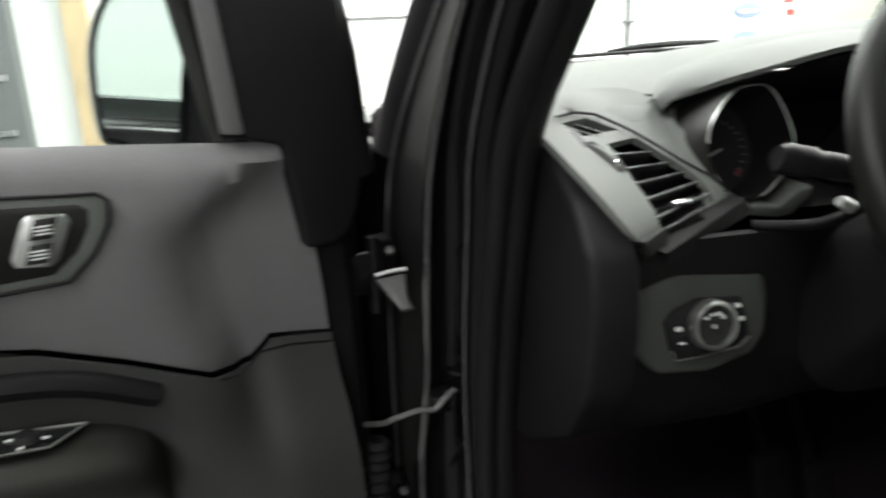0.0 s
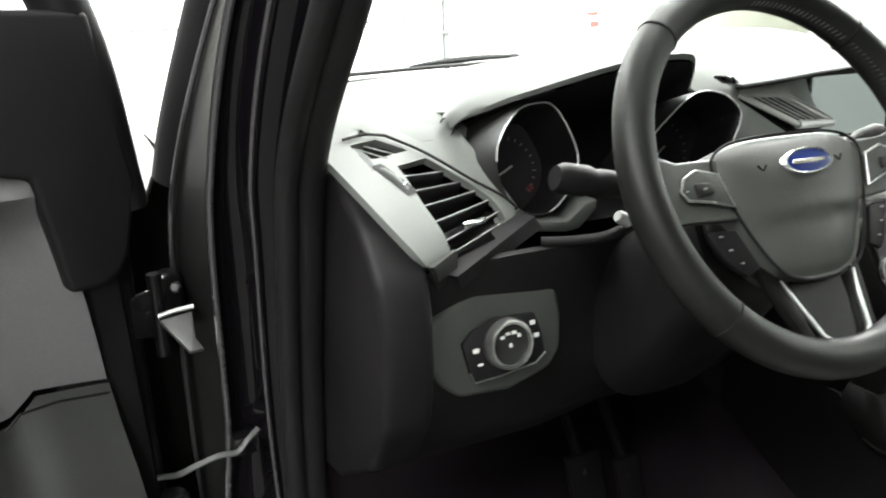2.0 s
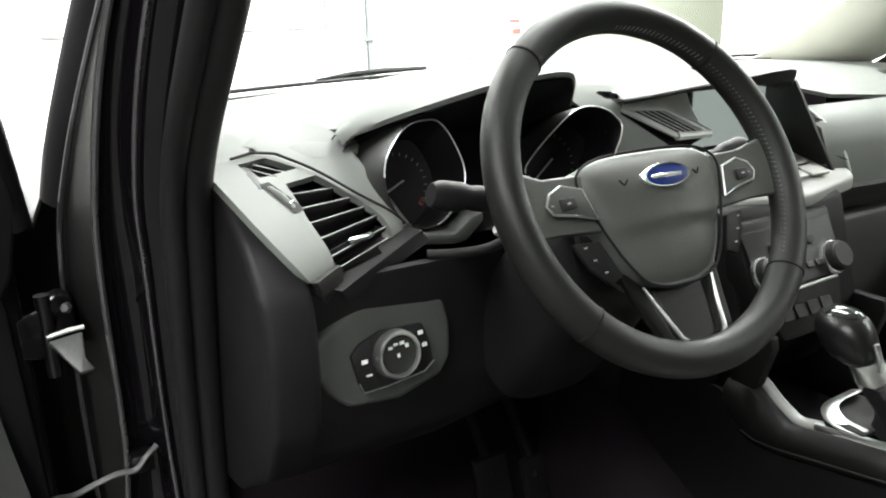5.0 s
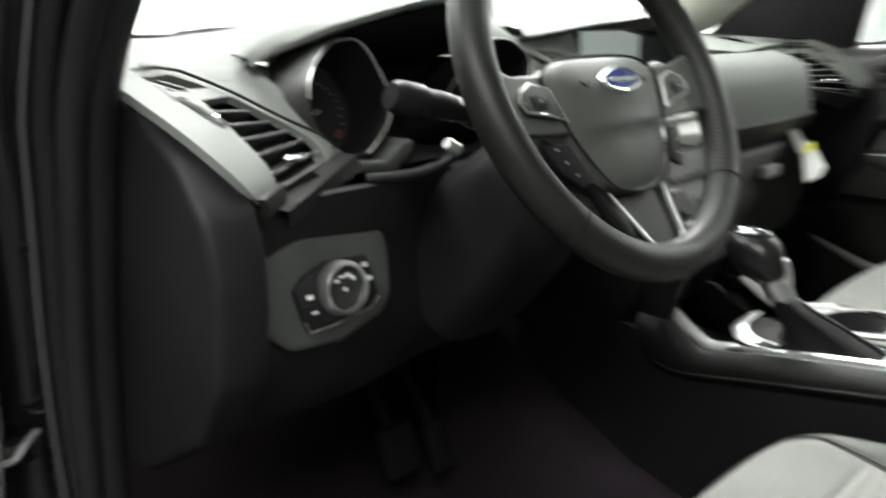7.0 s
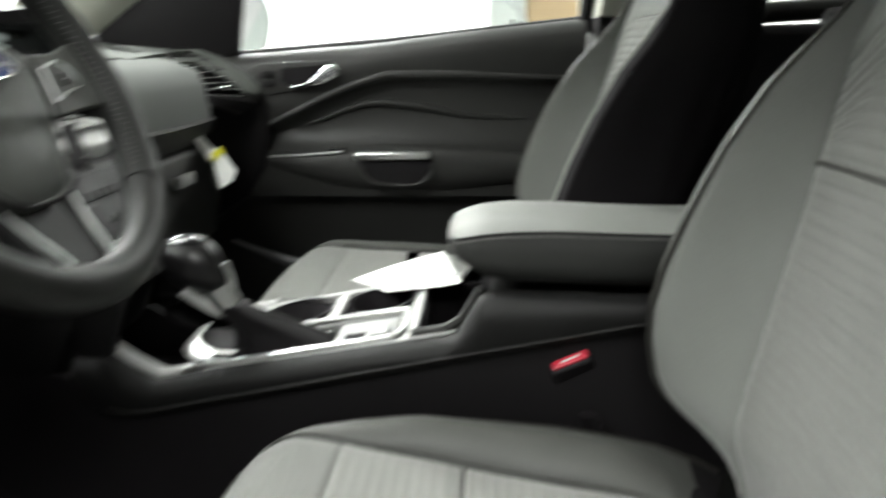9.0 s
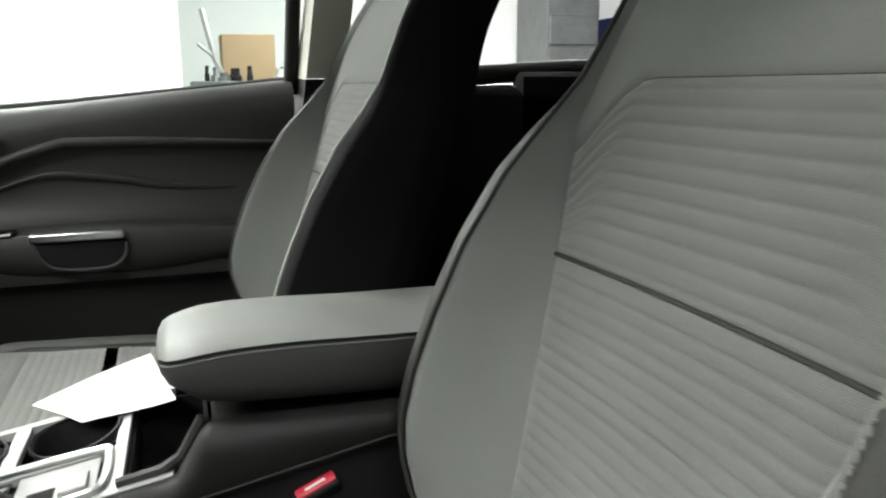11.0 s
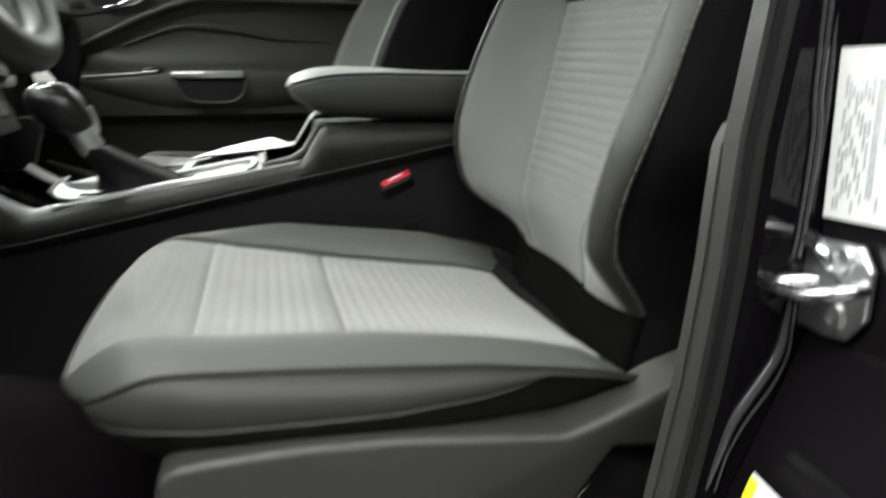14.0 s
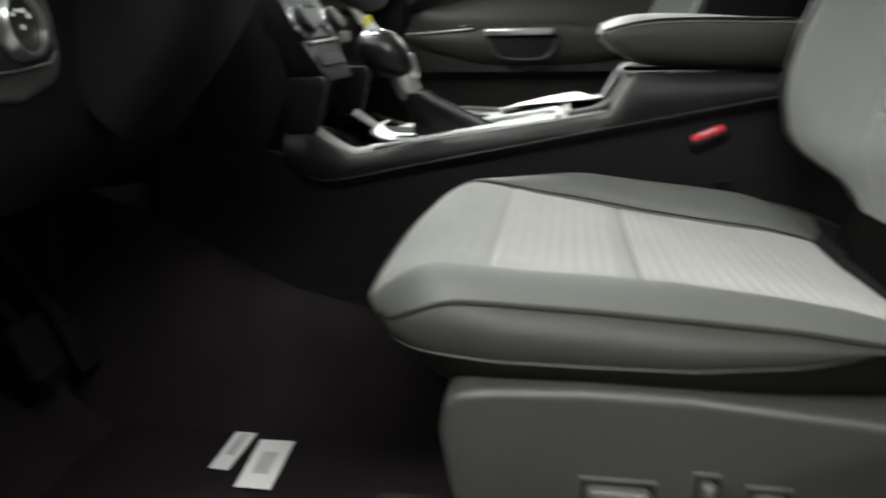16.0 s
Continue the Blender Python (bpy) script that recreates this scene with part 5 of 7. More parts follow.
def passenger_dash(d):
    rows = []
    sect = [(0.255, 1.050), (0.225, 1.042), (0.190, 1.027), (0.165, 1.000), (0.152, 0.968), (0.150, 0.945), (0.160, 0.925), (0.195, 0.90), (0.20, 0.86), (0.17, 0.80), (0.19, 0.74), (0.26, 0.70), (0.42, 0.68)]
    for x in (0.135, 0.20, 0.32, 0.44, 0.54):
        dy = 0.018 * math.sin(math.pi * (x - 0.13) / 0.45)
        rows.append([V(x, y - dy + 0.022 * smooth01(1.03, 0.98, z), z) for y, z in sect])
    part("passenger_panel", thick(skin([r[:6] for r in rows]), 0.01), M_DASH, d, "grey passenger side dashboard face", 60)
    part("passenger_lower", thick(skin([r[5:] for r in rows]), 0.01), M_GREY, d, "charcoal lower passenger dashboard", 60)
    g = part("glove_box", prism([V(0.17, 0.178, 0.895), V(0.52, 0.178, 0.895), V(0.53, 0.150, 0.80), V(0.51, 0.165, 0.73), V(0.18, 0.165, 0.73), V(0.16, 0.150, 0.80)], (0, 0.03, 0), 0.012, 3), M_GREY, d, "charcoal glove box lid")
    part("latch", box((0.33, 0.150, 0.845), (0.39, 0.164, 0.865), 0.004, 2), M_ALU, g, "silver glove box latch")
    lowr = [[V(x, y, z) for y, z in ((0.19, 0.74), (0.28, 0.69), (0.42, 0.66))] for x in (0.53, 0.68)]
    part("lower_panel", thick(skin(lowr), 0.01), M_BLACK, d)


board = dashboard()
centre_stack(board)
passenger_dash(board)


def hanging_tag():
    t = rooted("hanging_tag", (0.44, 0.12, 0.93), "white paper tag with a yellow stripe hanging from the dashboard", "tag")
    a = [V(0.4624, 0.1772, 0.9174), V(0.4747, 0.1666, 0.9197), V(0.4762, 0.1426, 0.8887), V(0.4595, 0.1482, 0.8735)]
    part("loop", prism(a, (0, 0.001, 0)), M_PAPER, t, smooth=0)
    b = [V(0.4687, 0.150, 0.8886), V(0.4841, 0.1396, 0.8956), V(0.4833, 0.1095, 0.8529), V(0.4675, 0.1128, 0.8356), V(0.4465, 0.1267, 0.8258)]
    part("card", prism(b, (0.001, 0.001, -0.0008)), M_PAPER, t, smooth=0)
    out = V(-0.0012, -0.0012, 0.0009)
    part("stripe", prism([p + out for p in (V(0.4679, 0.1475, 0.884), V(0.4855, 0.1376, 0.8948), V(0.4841, 0.1322, 0.8852), V(0.4634, 0.1420, 0.8704))], (0.0005, 0.0005, -0.0004)), M_YELLOW, t, "yellow stripe", smooth=0)


hanging_tag()


# ---- centre console ----
TOP = [(-0.50, 0.815), (-0.345, 0.818), (-0.335, 0.810), (-0.312, 0.772), (-0.30, 0.768), (-0.18, 0.748), (-0.05, 0.727), (0.0, 0.716), (0.02, 0.713), (0.05, 0.731), (0.07, 0.745)]
RIDGE = [(-0.50, 0.786), (-0.28, 0.743), (-0.08, 0.703), (0.03, 0.680), (0.06, 0.678), (0.085, 0.690), (0.105, 0.715)]

# stations along the armrest: place, underside, seam and crown heights, width
ARM = ((-0.301, 0.857, 0.862, 0.866, 0.5), (-0.304, 0.851, 0.866, 0.873, 0.72), (-0.312, 0.844, 0.869, 0.877, 0.87), (-0.326, 0.836, 0.873, 0.882, 0.95), (-0.342, 0.8275, 0.8763, 0.8851, 0.985), (-0.37, 0.823, 0.8791, 0.8864, 1.0), (-0.42, 0.82, 0.8799, 0.885, 1.0), (-0.48, 0.8178, 0.8782, 0.8803, 1.0), (-0.54, 0.8165, 0.877, 0.878, 1.0), (-0.62, 0.8165, 0.877, 0.877, 0.98))


def console():
    c = rooted("centre_console", (0, -0.2, 0.33), "charcoal plastic centre console with silver trim", "console")
    for s in (-1, 1):
        # upper side panel, proud of the lower one
        ys = [0.105, 0.085, 0.07, 0.05, 0.02, 0.0, -0.05, -0.12, -0.18, -0.25, -0.30, -0.312, -0.335, -0.345, -0.42, -0.50, -0.56]
        rows = []
        for y in ys:
            zt, zr = lerp(TOP, y), lerp(RIDGE, y)
            zt = max(zt, zr + 0.004)
            rows.append([V(s * 0.101, y, zt - 0.006), V(s * 0.112, y, zt), V(s * 0.124, y, zt - 0.005), V(s * 0.131, y, (zt + zr) / 2), V(s * 0.134, y, zr + 0.004), V(s * 0.130, y, zr - 0.004), V(s * 0.118, y, zr - 0.004)])
        part("upper_side", thick(skin(rows), 0.004), M_CONSOLE, c, "charcoal upper console side", 50)
        # lighter bar along the ridge paints in its highlight line
        part("ridge", tube([V(s * 0.1345, y, max(lerp(RIDGE, y), 0.0) + 0.003) for y in ys[2:]], 0.0014, 8), M_GREY, c, "console side ridge, highlight painted as a lighter bar", 60)
        rows = [[V(s * 0.120, y, lerp(RIDGE, y) + 0.004), V(s * 0.128, y, 0.60), V(s * 0.135, y, 0.45), V(s * 0.16, y, 0.325)] for y in (0.30, 0.2, 0.12, 0.085, 0.05, -0.08, -0.28, -0.5, -0.62)]
        part("lower_side", thick(skin(rows), 0.006), M_BLACK, c, "black lower console side", 50)
        # silver edge round the front tray
        path = spline([V(s * 0.100, y, lerp(TOP, y) + 0.001) for y in (0.07, 0.05, 0.032, 0.015, -0.005, -0.03, -0.06)], 4)
        part("tray_edge", tube(path, 0.007, 10, flat=0.6), M_ALU, c, "silver tray edge")
    part("front_tray", skin([[V(-0.10, y, z), V(0.10, y, z)] for y, z in ((0.30, 0.66), (0.10, 0.650), (0.0, 0.660), (-0.03, 0.70))]), M_DEEP, c, "dark front tray", smooth=0)
    # trim plate on top: driver's side lane with the shifter, passenger's lane with cup holders
    pl = lambda x, y, h=0.0: V(x, y, lerp(TOP, y) + h)  # noqa: E731
    def plate(name, pts, t, mat, label="", bev=0.002, h=0.0, parent=None):
        return part(name, prism([pl(x, y, h) for x, y in pts], (0, 0, t), bev, 2), mat, parent or c, label)
    # deck pieces leave the holes open
    deck = [((-0.112, -0.035), (-0.100, -0.31)), ((0.100, -0.035), (0.112, -0.31)), ((-0.020, -0.035), (-0.008, -0.262)), ((-0.100, -0.252), (-0.02, -0.266)), ((-0.020, -0.254), (0.10, -0.266)), ((-0.008, -0.146), (0.10, -0.162)), ((-0.008, -0.035), (0.10, -0.062))]
    pieces = []
    for (x0, y0), (x1, y1) in deck:
        pieces.append(prism([pl(x0, y0), pl(x1, y0), pl(x1, y1), pl(x0, y1)], (0, 0, -0.01), 0.001, 1))
    part("deck", joined(*pieces), M_ALU, c, "silver console deck", 30)
    part("deck_floor", skin([[V(-0.11, y, lerp(TOP, y) - 0.012), V(-0.01, y, lerp(TOP, y) - 0.012)] for y in (-0.03, -0.262)]), M_BLACK, c, smooth=0)
    # bright frame round the shifter lane
    fr = [pl(-0.106, -0.01, 0.004), pl(-0.106, -0.12, 0.003), pl(-0.104, -0.225, 0.003), pl(-0.094, -0.248, 0.003), pl(-0.03, -0.250, 0.003), pl(-0.016, -0.235, 0.003), pl(-0.014, -0.12, 0.003), pl(-0.018, -0.03, 0.003), pl(-0.03, -0.006, 0.006)]
    part("lane_frame", tube(spline(fr, 5), 0.0042, 8), M_SATIN, c, "bright silver shifter surround")
    part("front_wing", prism([pl(-0.108, -0.070, 0.002), pl(-0.108, -0.022, 0.006), pl(-0.085, 0.0, 0.018), pl(-0.03, 0.002, 0.020), pl(-0.02, -0.02, 0.012), pl(-0.024, -0.066, 0.002)], (0, 0, 0.006), 0.003, 2), M_BLACK, c, "black shifter front wing")
    band = spline([pl(-0.109, -0.064, 0.006), pl(-0.107, -0.026, 0.012), pl(-0.088, -0.003, 0.024), pl(-0.03, -0.001, 0.028)], 5)
    inner = spline([pl(-0.094, -0.066, 0.010), pl(-0.092, -0.036, 0.017), pl(-0.078, -0.018, 0.029), pl(-0.03, -0.015, 0.031)], 5)
    part("wing_band", bevelled(thick(skin([band, inner]), 0.003), 0.0008, 1), M_SATIN, c, "bright band on the front wing", 50)
    part("lane_plate", prism([pl(-0.098, -0.05, -0.006), pl(-0.024, -0.05, -0.006), pl(-0.024, -0.165, -0.006), pl(-0.098, -0.165, -0.006)], (0, 0, 0.004), 0.001, 1), M_GLOSS, c, "gloss black gear gate")
    # small switch plate behind the shifter
    plate("switch_plate", [(-0.096, -0.172), (-0.026, -0.172), (-0.026, -0.243), (-0.096, -0.243)], 0.004, M_ALU, "silver switch plate", h=-0.004)
    plate("pocket", [(-0.090, -0.184), (-0.066, -0.184), (-0.066, -0.208), (-0.090, -0.208)], 0.0008, M_DEEP, "small dark pocket", 0.0002)
    plate("parking_switch", [(-0.090, -0.212), (-0.058, -0.212), (-0.058, -0.236), (-0.090, -0.236)], 0.006, M_ALU, "silver parking brake switch", 0.002)
    # cup holders
    for y in (-0.104, -0.212):
        m = Matrix.Translation((0.046, y, lerp(TOP, y)))
        part("cup_holder", lathe([(0.044, -0.002), (0.041, -0.004), (0.039, -0.06), (0.0, -0.062)], m @ Matrix.Diagonal((1.15, 1, 1, 1)), 36), M_DEEP, c, "deep black cup holder", 60)
        ring = [pl(0.046 + 0.050 * math.cos(2 * math.pi * i / 36), y + 0.0425 * math.sin(2 * math.pi * i / 36), 0.0012) for i in range(36)]
        part("cup_ring", tube(ring, 0.002, 6, closed=True), M_BLACK, c, "dark cup holder rim")
    # side ledge on the passenger's edge
    # bin before the armrest
    part("bin", joined(box((-0.100, -0.338, 0.700), (-0.096, -0.268, 0.762)), box((0.096, -0.338, 0.70), (0.10, -0.268, 0.762)), box((-0.10, -0.338, 0.695), (0.10, -0.268, 0.70)), box((-0.10, -0.342, 0.70), (0.10, -0.338, 0.808)), box((-0.10, -0.270, 0.70), (0.10, -0.267, 0.752))), M_DEEP, c, "dark open storage bin", smooth=0)
    for s in (-1,):
        part("bin_edge", tube([pl(s * 0.100, -0.262, 0.002), pl(s * 0.100, -0.300, 0.003), V(s * 0.100, -0.318, 0.782), V(s * 0.100, -0.338, 0.816)], 0.006, 8), M_GREY, c, "rounded bin edge")
    part("rear_block", box((-0.112, -0.60, 0.66), (0.112, -0.342, 0.806), 0.006, 2), M_GREY, c, "charcoal console rear block")
    # armrest
    rows = []
    for y, zb, zs, zt, w in ARM:
        d, e = zs - zb, zt - zs
        right = [(0.092, zb), (0.106, zb + 0.10 * d), (0.113, zb + 0.42 * d), (0.1135, zb + 0.75 * d), (0.110, zs), (0.100, zs + 0.5 * e), (0.070, zs + 0.84 * e), (0.0, zt)]
        far = [(0.045, zs + 0.45 * e), (0.074, zs - 0.10 * d), (0.088, zs - 0.28 * d), (0.094, zb + 0.45 * d), (0.094, zb + 0.25 * d), (0.090, zb + 0.08 * d), (0.080, zb)]
        rows.append([V(-x * w, y, z) for x, z in right] + [V(x * w, y, z) for x, z in far])
    arm = rooted("armrest", (0, -0.45, 0.818), "grey padded vinyl armrest on the console", "armrest")
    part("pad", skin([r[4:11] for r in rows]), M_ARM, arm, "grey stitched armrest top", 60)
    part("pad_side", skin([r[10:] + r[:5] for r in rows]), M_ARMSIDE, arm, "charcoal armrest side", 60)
    part("pad_front", skin([rows[0][4:11], [V(p.x * 0.8, p.y + 0.001, 0.862 + (p.z - 0.862) * 0.5) for p in rows[0][4:11]], [V(p.x * 0.6, p.y + 0.0015, 0.860) for p in rows[0][4:11]]]), M_ARM, arm, "rounded armrest front", 60)
    for dz, mat in ((0.0, M_DEEP), (-0.0045, M_WHEELSTITCH)):
        path = [V(-0.1108 * w - 0.0006, y, zs + dz) for y, zb, zs, zt, w in ARM[1:-1]]
        part("seam", tube(spline(path, 4), 0.0011, 6), mat, arm, "stitched armrest seam")


def shifter():
    s = rooted("gear_lever", (-0.075, -0.09, 0.735), "black gear lever with chrome collar and leather boot", "gear lever")
    # boot: a wide skirt drawn up to the collar
    boot = []
    for k, (x, y, z, a, b) in enumerate(((-0.062, -0.118, 0.733, 0.034, 0.062), (-0.062, -0.116, 0.740, 0.032, 0.058), (-0.066, -0.106, 0.752, 0.026, 0.046), (-0.074, -0.088, 0.768, 0.021, 0.032), (-0.082, -0.070, 0.782, 0.018, 0.022), (-0.086, -0.060, 0.792, 0.0165, 0.018))):
        ring = []
        for i in range(32):
            t = 2 * math.pi * i / 32
            w = 0.0022 * math.cos(6 * t + k) * (1 if 0 < k < 4 else 0)
            c, v = math.cos(t), math.sin(t)
            ring.append(V(x + (a + w) * math.copysign(abs(c) ** 0.7, c), y + (b + w) * math.copysign(abs(v) ** 0.7, v), z))
        boot.append(ring)
    part("boot", skin(boot, True, True), M_BLACK, s, "black leather boot", 60)
    part("boot_seam", tube([r[24].lerp(r[25], 0.5) + V(0, -0.001, 0.001) for r in boot], 0.0016, 6), M_GREY, s, "raised boot seam")
    col = [V(-0.086, -0.060, 0.790), V(-0.088, -0.055, 0.798), V(-0.090, -0.050, 0.808), V(-0.092, -0.045, 0.818), V(-0.094, -0.040, 0.826)]
    part("collar", tube(col, [0.0150, 0.0160, 0.0158, 0.0150, 0.012], 22), M_SATIN, s, "satin chrome lever collar")
    part("trigger", tube(spline([(-0.092, -0.0665, 0.812), (-0.095, -0.0660, 0.826), (-0.097, -0.0610, 0.842)], 4), 0.0055, 10, flat=0.7), M_SATIN, s, "satin chrome release button")
    knob = []
    for z, a, b, dy in ((0.812, 0.013, 0.015, -0.004), (0.818, 0.021, 0.024, -0.001), (0.828, 0.0265, 0.031, 0.004), (0.840, 0.0285, 0.0335, 0.009), (0.852, 0.0275, 0.0325, 0.013), (0.861, 0.0235, 0.028, 0.015), (0.867, 0.0165, 0.020, 0.016), (0.870, 0.008, 0.010, 0.016), (0.8705, 0.001, 0.001, 0.016)):
        knob.append([V(-0.096 + a * math.cos(2 * math.pi * i / 32), -0.036 + dy + b * math.sin(2 * math.pi * i / 32), z) for i in range(32)])
    part("knob", skin(knob, True, True), M_KNOB, s, "rounded black leather lever knob", 60)
    cap = [[V(-0.096 + a * math.cos(2 * math.pi * i / 28), -0.020 + b * math.sin(2 * math.pi * i / 28), z) for i in range(28)] for z, a, b in ((0.866, 0.019, 0.023), (0.8695, 0.015, 0.018), (0.8722, 0.007, 0.009), (0.8726, 0.001, 0.001))]
    part("cap", skin(cap, True, True), M_GLOSS, s, "glossy black lever cap", 60)


def paper():
    p = rooted("paper_sheet", (0.2, -0.23, 0.745), "white paper sheet lying over the seat and console", "paper")
    rows = []
    n = 8
    for j in range(n + 1):
        v = j / n
        row = []
        for i in range(n + 1):
            u = i / n
            a = V(0.181, -0.148, 0.737).lerp(V(0.054, -0.217, 0.757), v)
            b = V(0.262, -0.277, 0.758).lerp(V(0.063, -0.311, 0.772), v)
            q = a.lerp(b, u) + V(0, 0, 0.003 + 0.003 * math.sin(3 * u + 2 * v))
            row.append(q)
        rows.append(row)
    part("sheet", thick(skin(rows), 0.0006), M_PAPER, p, smooth=60)


def buckle():
    b = rooted("belt_buckle", (-0.12, -0.43, 0.70), "black seat belt buckle with red release button", "seat belt buckle")
    m = facing((-0.124, -0.431, 0.7455), (-0.55, 0.30, 0.78), (0.0, 0.90, -0.46))
    part("case", box((-0.0095, -0.022, -0.07), (0.0095, 0.024, 0.0), 0.004, 3, m), M_BLACK, b, "black buckle case")
    part("release_button", box((-0.0052, -0.0195, -0.004), (0.0052, 0.0195, 0.003), 0.002, 2, m), M_RED, b, "bright red release button")
    part("button_mark", box((-0.0012, -0.010, 0.003), (0.0012, 0.010, 0.0034), 0, 1, m), M_PAPER, b, smooth=0)
    part("stalk", tube([(-0.135, -0.45, 0.69), (-0.13, -0.48, 0.60), (-0.13, -0.5, 0.50)], 0.012, 8, flat=0.5), M_BLACK, b, "black belt stalk")


console()
shifter()
paper()
buckle()


# ---- front seats ----
CX = -0.37
# half widths and forward offsets of the backrest by height: centre panel seam, cloth edge, outer seam of the vinyl band
SEAM_W = [(0.60, 0.070), (0.69, 0.076), (0.72, 0.085), (0.78, 0.110), (0.85, 0.131), (0.91, 0.149), (0.97, 0.1665), (1.03, 0.187), (1.075, 0.198), (1.12, 0.182), (1.40, 0.08)]
EDGE_W = {-1: [(0.60, 0.150), (0.69, 0.163), (0.75, 0.169), (0.78, 0.175), (0.81, 0.182), (0.84, 0.187), (0.88, 0.193), (0.93, 0.197), (0.98, 0.201), (1.03, 0.206), (1.08, 0.213), (1.11, 0.206), (1.14, 0.192), (1.18, 0.176), (1.28, 0.152), (1.34, 0.128), (1.37, 0.105)],
          1: [(0.60, 0.100), (0.69, 0.110), (0.70, 0.122), (0.715, 0.146), (0.725, 0.159), (0.74, 0.172), (0.76, 0.184), (0.79, 0.193), (0.82, 0.199), (0.86, 0.202), (0.97, 0.203), (1.03, 0.200), (1.075, 0.200), (1.10, 0.193), (1.14, 0.182), (1.18, 0.172), (1.28, 0.152), (1.34, 0.128), (1.37, 0.105)]}
EDGE_D = {-1: [(0.60, -0.02), (0.69, -0.0045), (0.72, 0.0147), (0.75, 0.033), (0.78, 0.0457), (0.81, 0.053), (0.84, 0.0575), (0.93, 0.059), (0.98, 0.057), (1.03, 0.051), (1.08, 0.040), (1.12, 0.022), (1.16, 0.010), (1.20, 0.005), (1.37, 0.004)],
          1: [(0.60, -0.02), (0.70, -0.004), (0.715, 0.0054), (0.725, 0.021), (0.74, 0.038), (0.76, 0.054), (0.79, 0.070), (0.82, 0.079), (0.86, 0.082), (0.91, 0.080), (0.97, 0.072), (1.03, 0.055), (1.075, 0.030), (1.11, 0.014), (1.16, 0.007), (1.37, 0.004)]}
BAND_W = {-1: [(0.60, 0.165), (0.69, 0.1765), (0.72, 0.184), (0.75, 0.192), (0.78, 0.203), (0.81, 0.217), (0.84, 0.229), (0.88, 0.2347), (0.98, 0.2355), (1.03, 0.2365), (1.08, 0.238), (1.11, 0.228), (1.14, 0.208), (1.18, 0.188), (1.28, 0.162), (1.34, 0.138), (1.37, 0.112)],
          1: [(0.60, 0.160), (0.69, 0.165), (0.72, 0.195), (0.75, 0.216), (0.78, 0.231), (0.81, 0.239), (0.91, 0.241), (1.0, 0.241), (1.04, 0.238), (1.07, 0.230), (1.09, 0.216), (1.11, 0.203), (1.14, 0.192), (1.18, 0.181), (1.28, 0.161), (1.34, 0.138), (1.37, 0.112)]}
BAND_D = {-1: [(0.60, -0.03), (0.69, -0.017), (0.72, -0.0024), (0.75, 0.0144), (0.78, 0.030), (0.81, 0.0406), (0.84, 0.0457), (0.93, 0.049), (0.98, 0.047), (1.03, 0.0416), (1.08, 0.030), (1.12, 0.010), (1.16, -0.006), (1.37, -0.012)],
          1: [(0.60, -0.03), (0.69, -0.02), (0.72, 0.004), (0.75, 0.030), (0.79, 0.056), (0.83, 0.068), (0.88, 0.070), (0.93, 0.067), (0.98, 0.058), (1.03, 0.042), (1.08, 0.014), (1.11, -0.002), (1.16, -0.008), (1.37, -0.012)]}
DEPTH = {-1: 1.0, 1: 1.0}
SIDE = {-1: -1, 1: 1}


def seat_back_y(z):
    return -0.535 - 0.34 * (z - 0.70) - 0.05 * smooth01(1.15, 1.4, z) - 0.030 * smooth01(0.755, 0.68, z)


def back_point(sg, k, z, lift=0.0):
    """The backrest's skin: k runs from the centre (0) over the panel seam (1), the cloth edge (2) and the band's outer seam (3) round to the rear (4)."""
    e = SIDE[sg]
    w1, w2, w3 = lerp(SEAM_W, z), lerp(EDGE_W[e], z), lerp(BAND_W[e], z)
    d2, d3 = lerp(EDGE_D[e], z) * DEPTH[sg], lerp(BAND_D[e], z) * DEPTH[sg]
    w1 = min(w1, w2 - 0.006)
    if k <= 1:
        h, o = w1 * k, -0.006 * (1 - k * k)
    elif k <= 2:
        f = k - 1
        h, o = w1 + (w2 - w1) * f, d2 * (0.35 * f + 0.65 * smooth01(0, 1, f * 0.9) / smooth01(0, 1, 0.9)) + 0.05 * (w2 - w1) * math.sin(math.pi * f)
    elif k <= 3:
        f = (k - 2) * math.pi / 2
        h, o = w2 + (w3 - w2) * math.sin(f), d2 + (d3 - d2) * (1 - math.cos(f))
    else:
        way = [(w3, d3), (w3 + 0.003, d3 - 0.025), (w3 + 0.003, -0.06), (w3 - 0.004, -0.10), (w3 - 0.024, -0.126), (w3 - 0.06, -0.138), (0.0, -0.146)]
        f = (k - 3) * 6
        i = min(5, int(f))
        f -= i
        h, o = way[i][0] * (1 - f) + way[i + 1][0] * f, way[i][1] * (1 - f) + way[i + 1][1] * f
    return V(CX + sg * h, seat_back_y(z) + (o + lift) * 0.946, z)


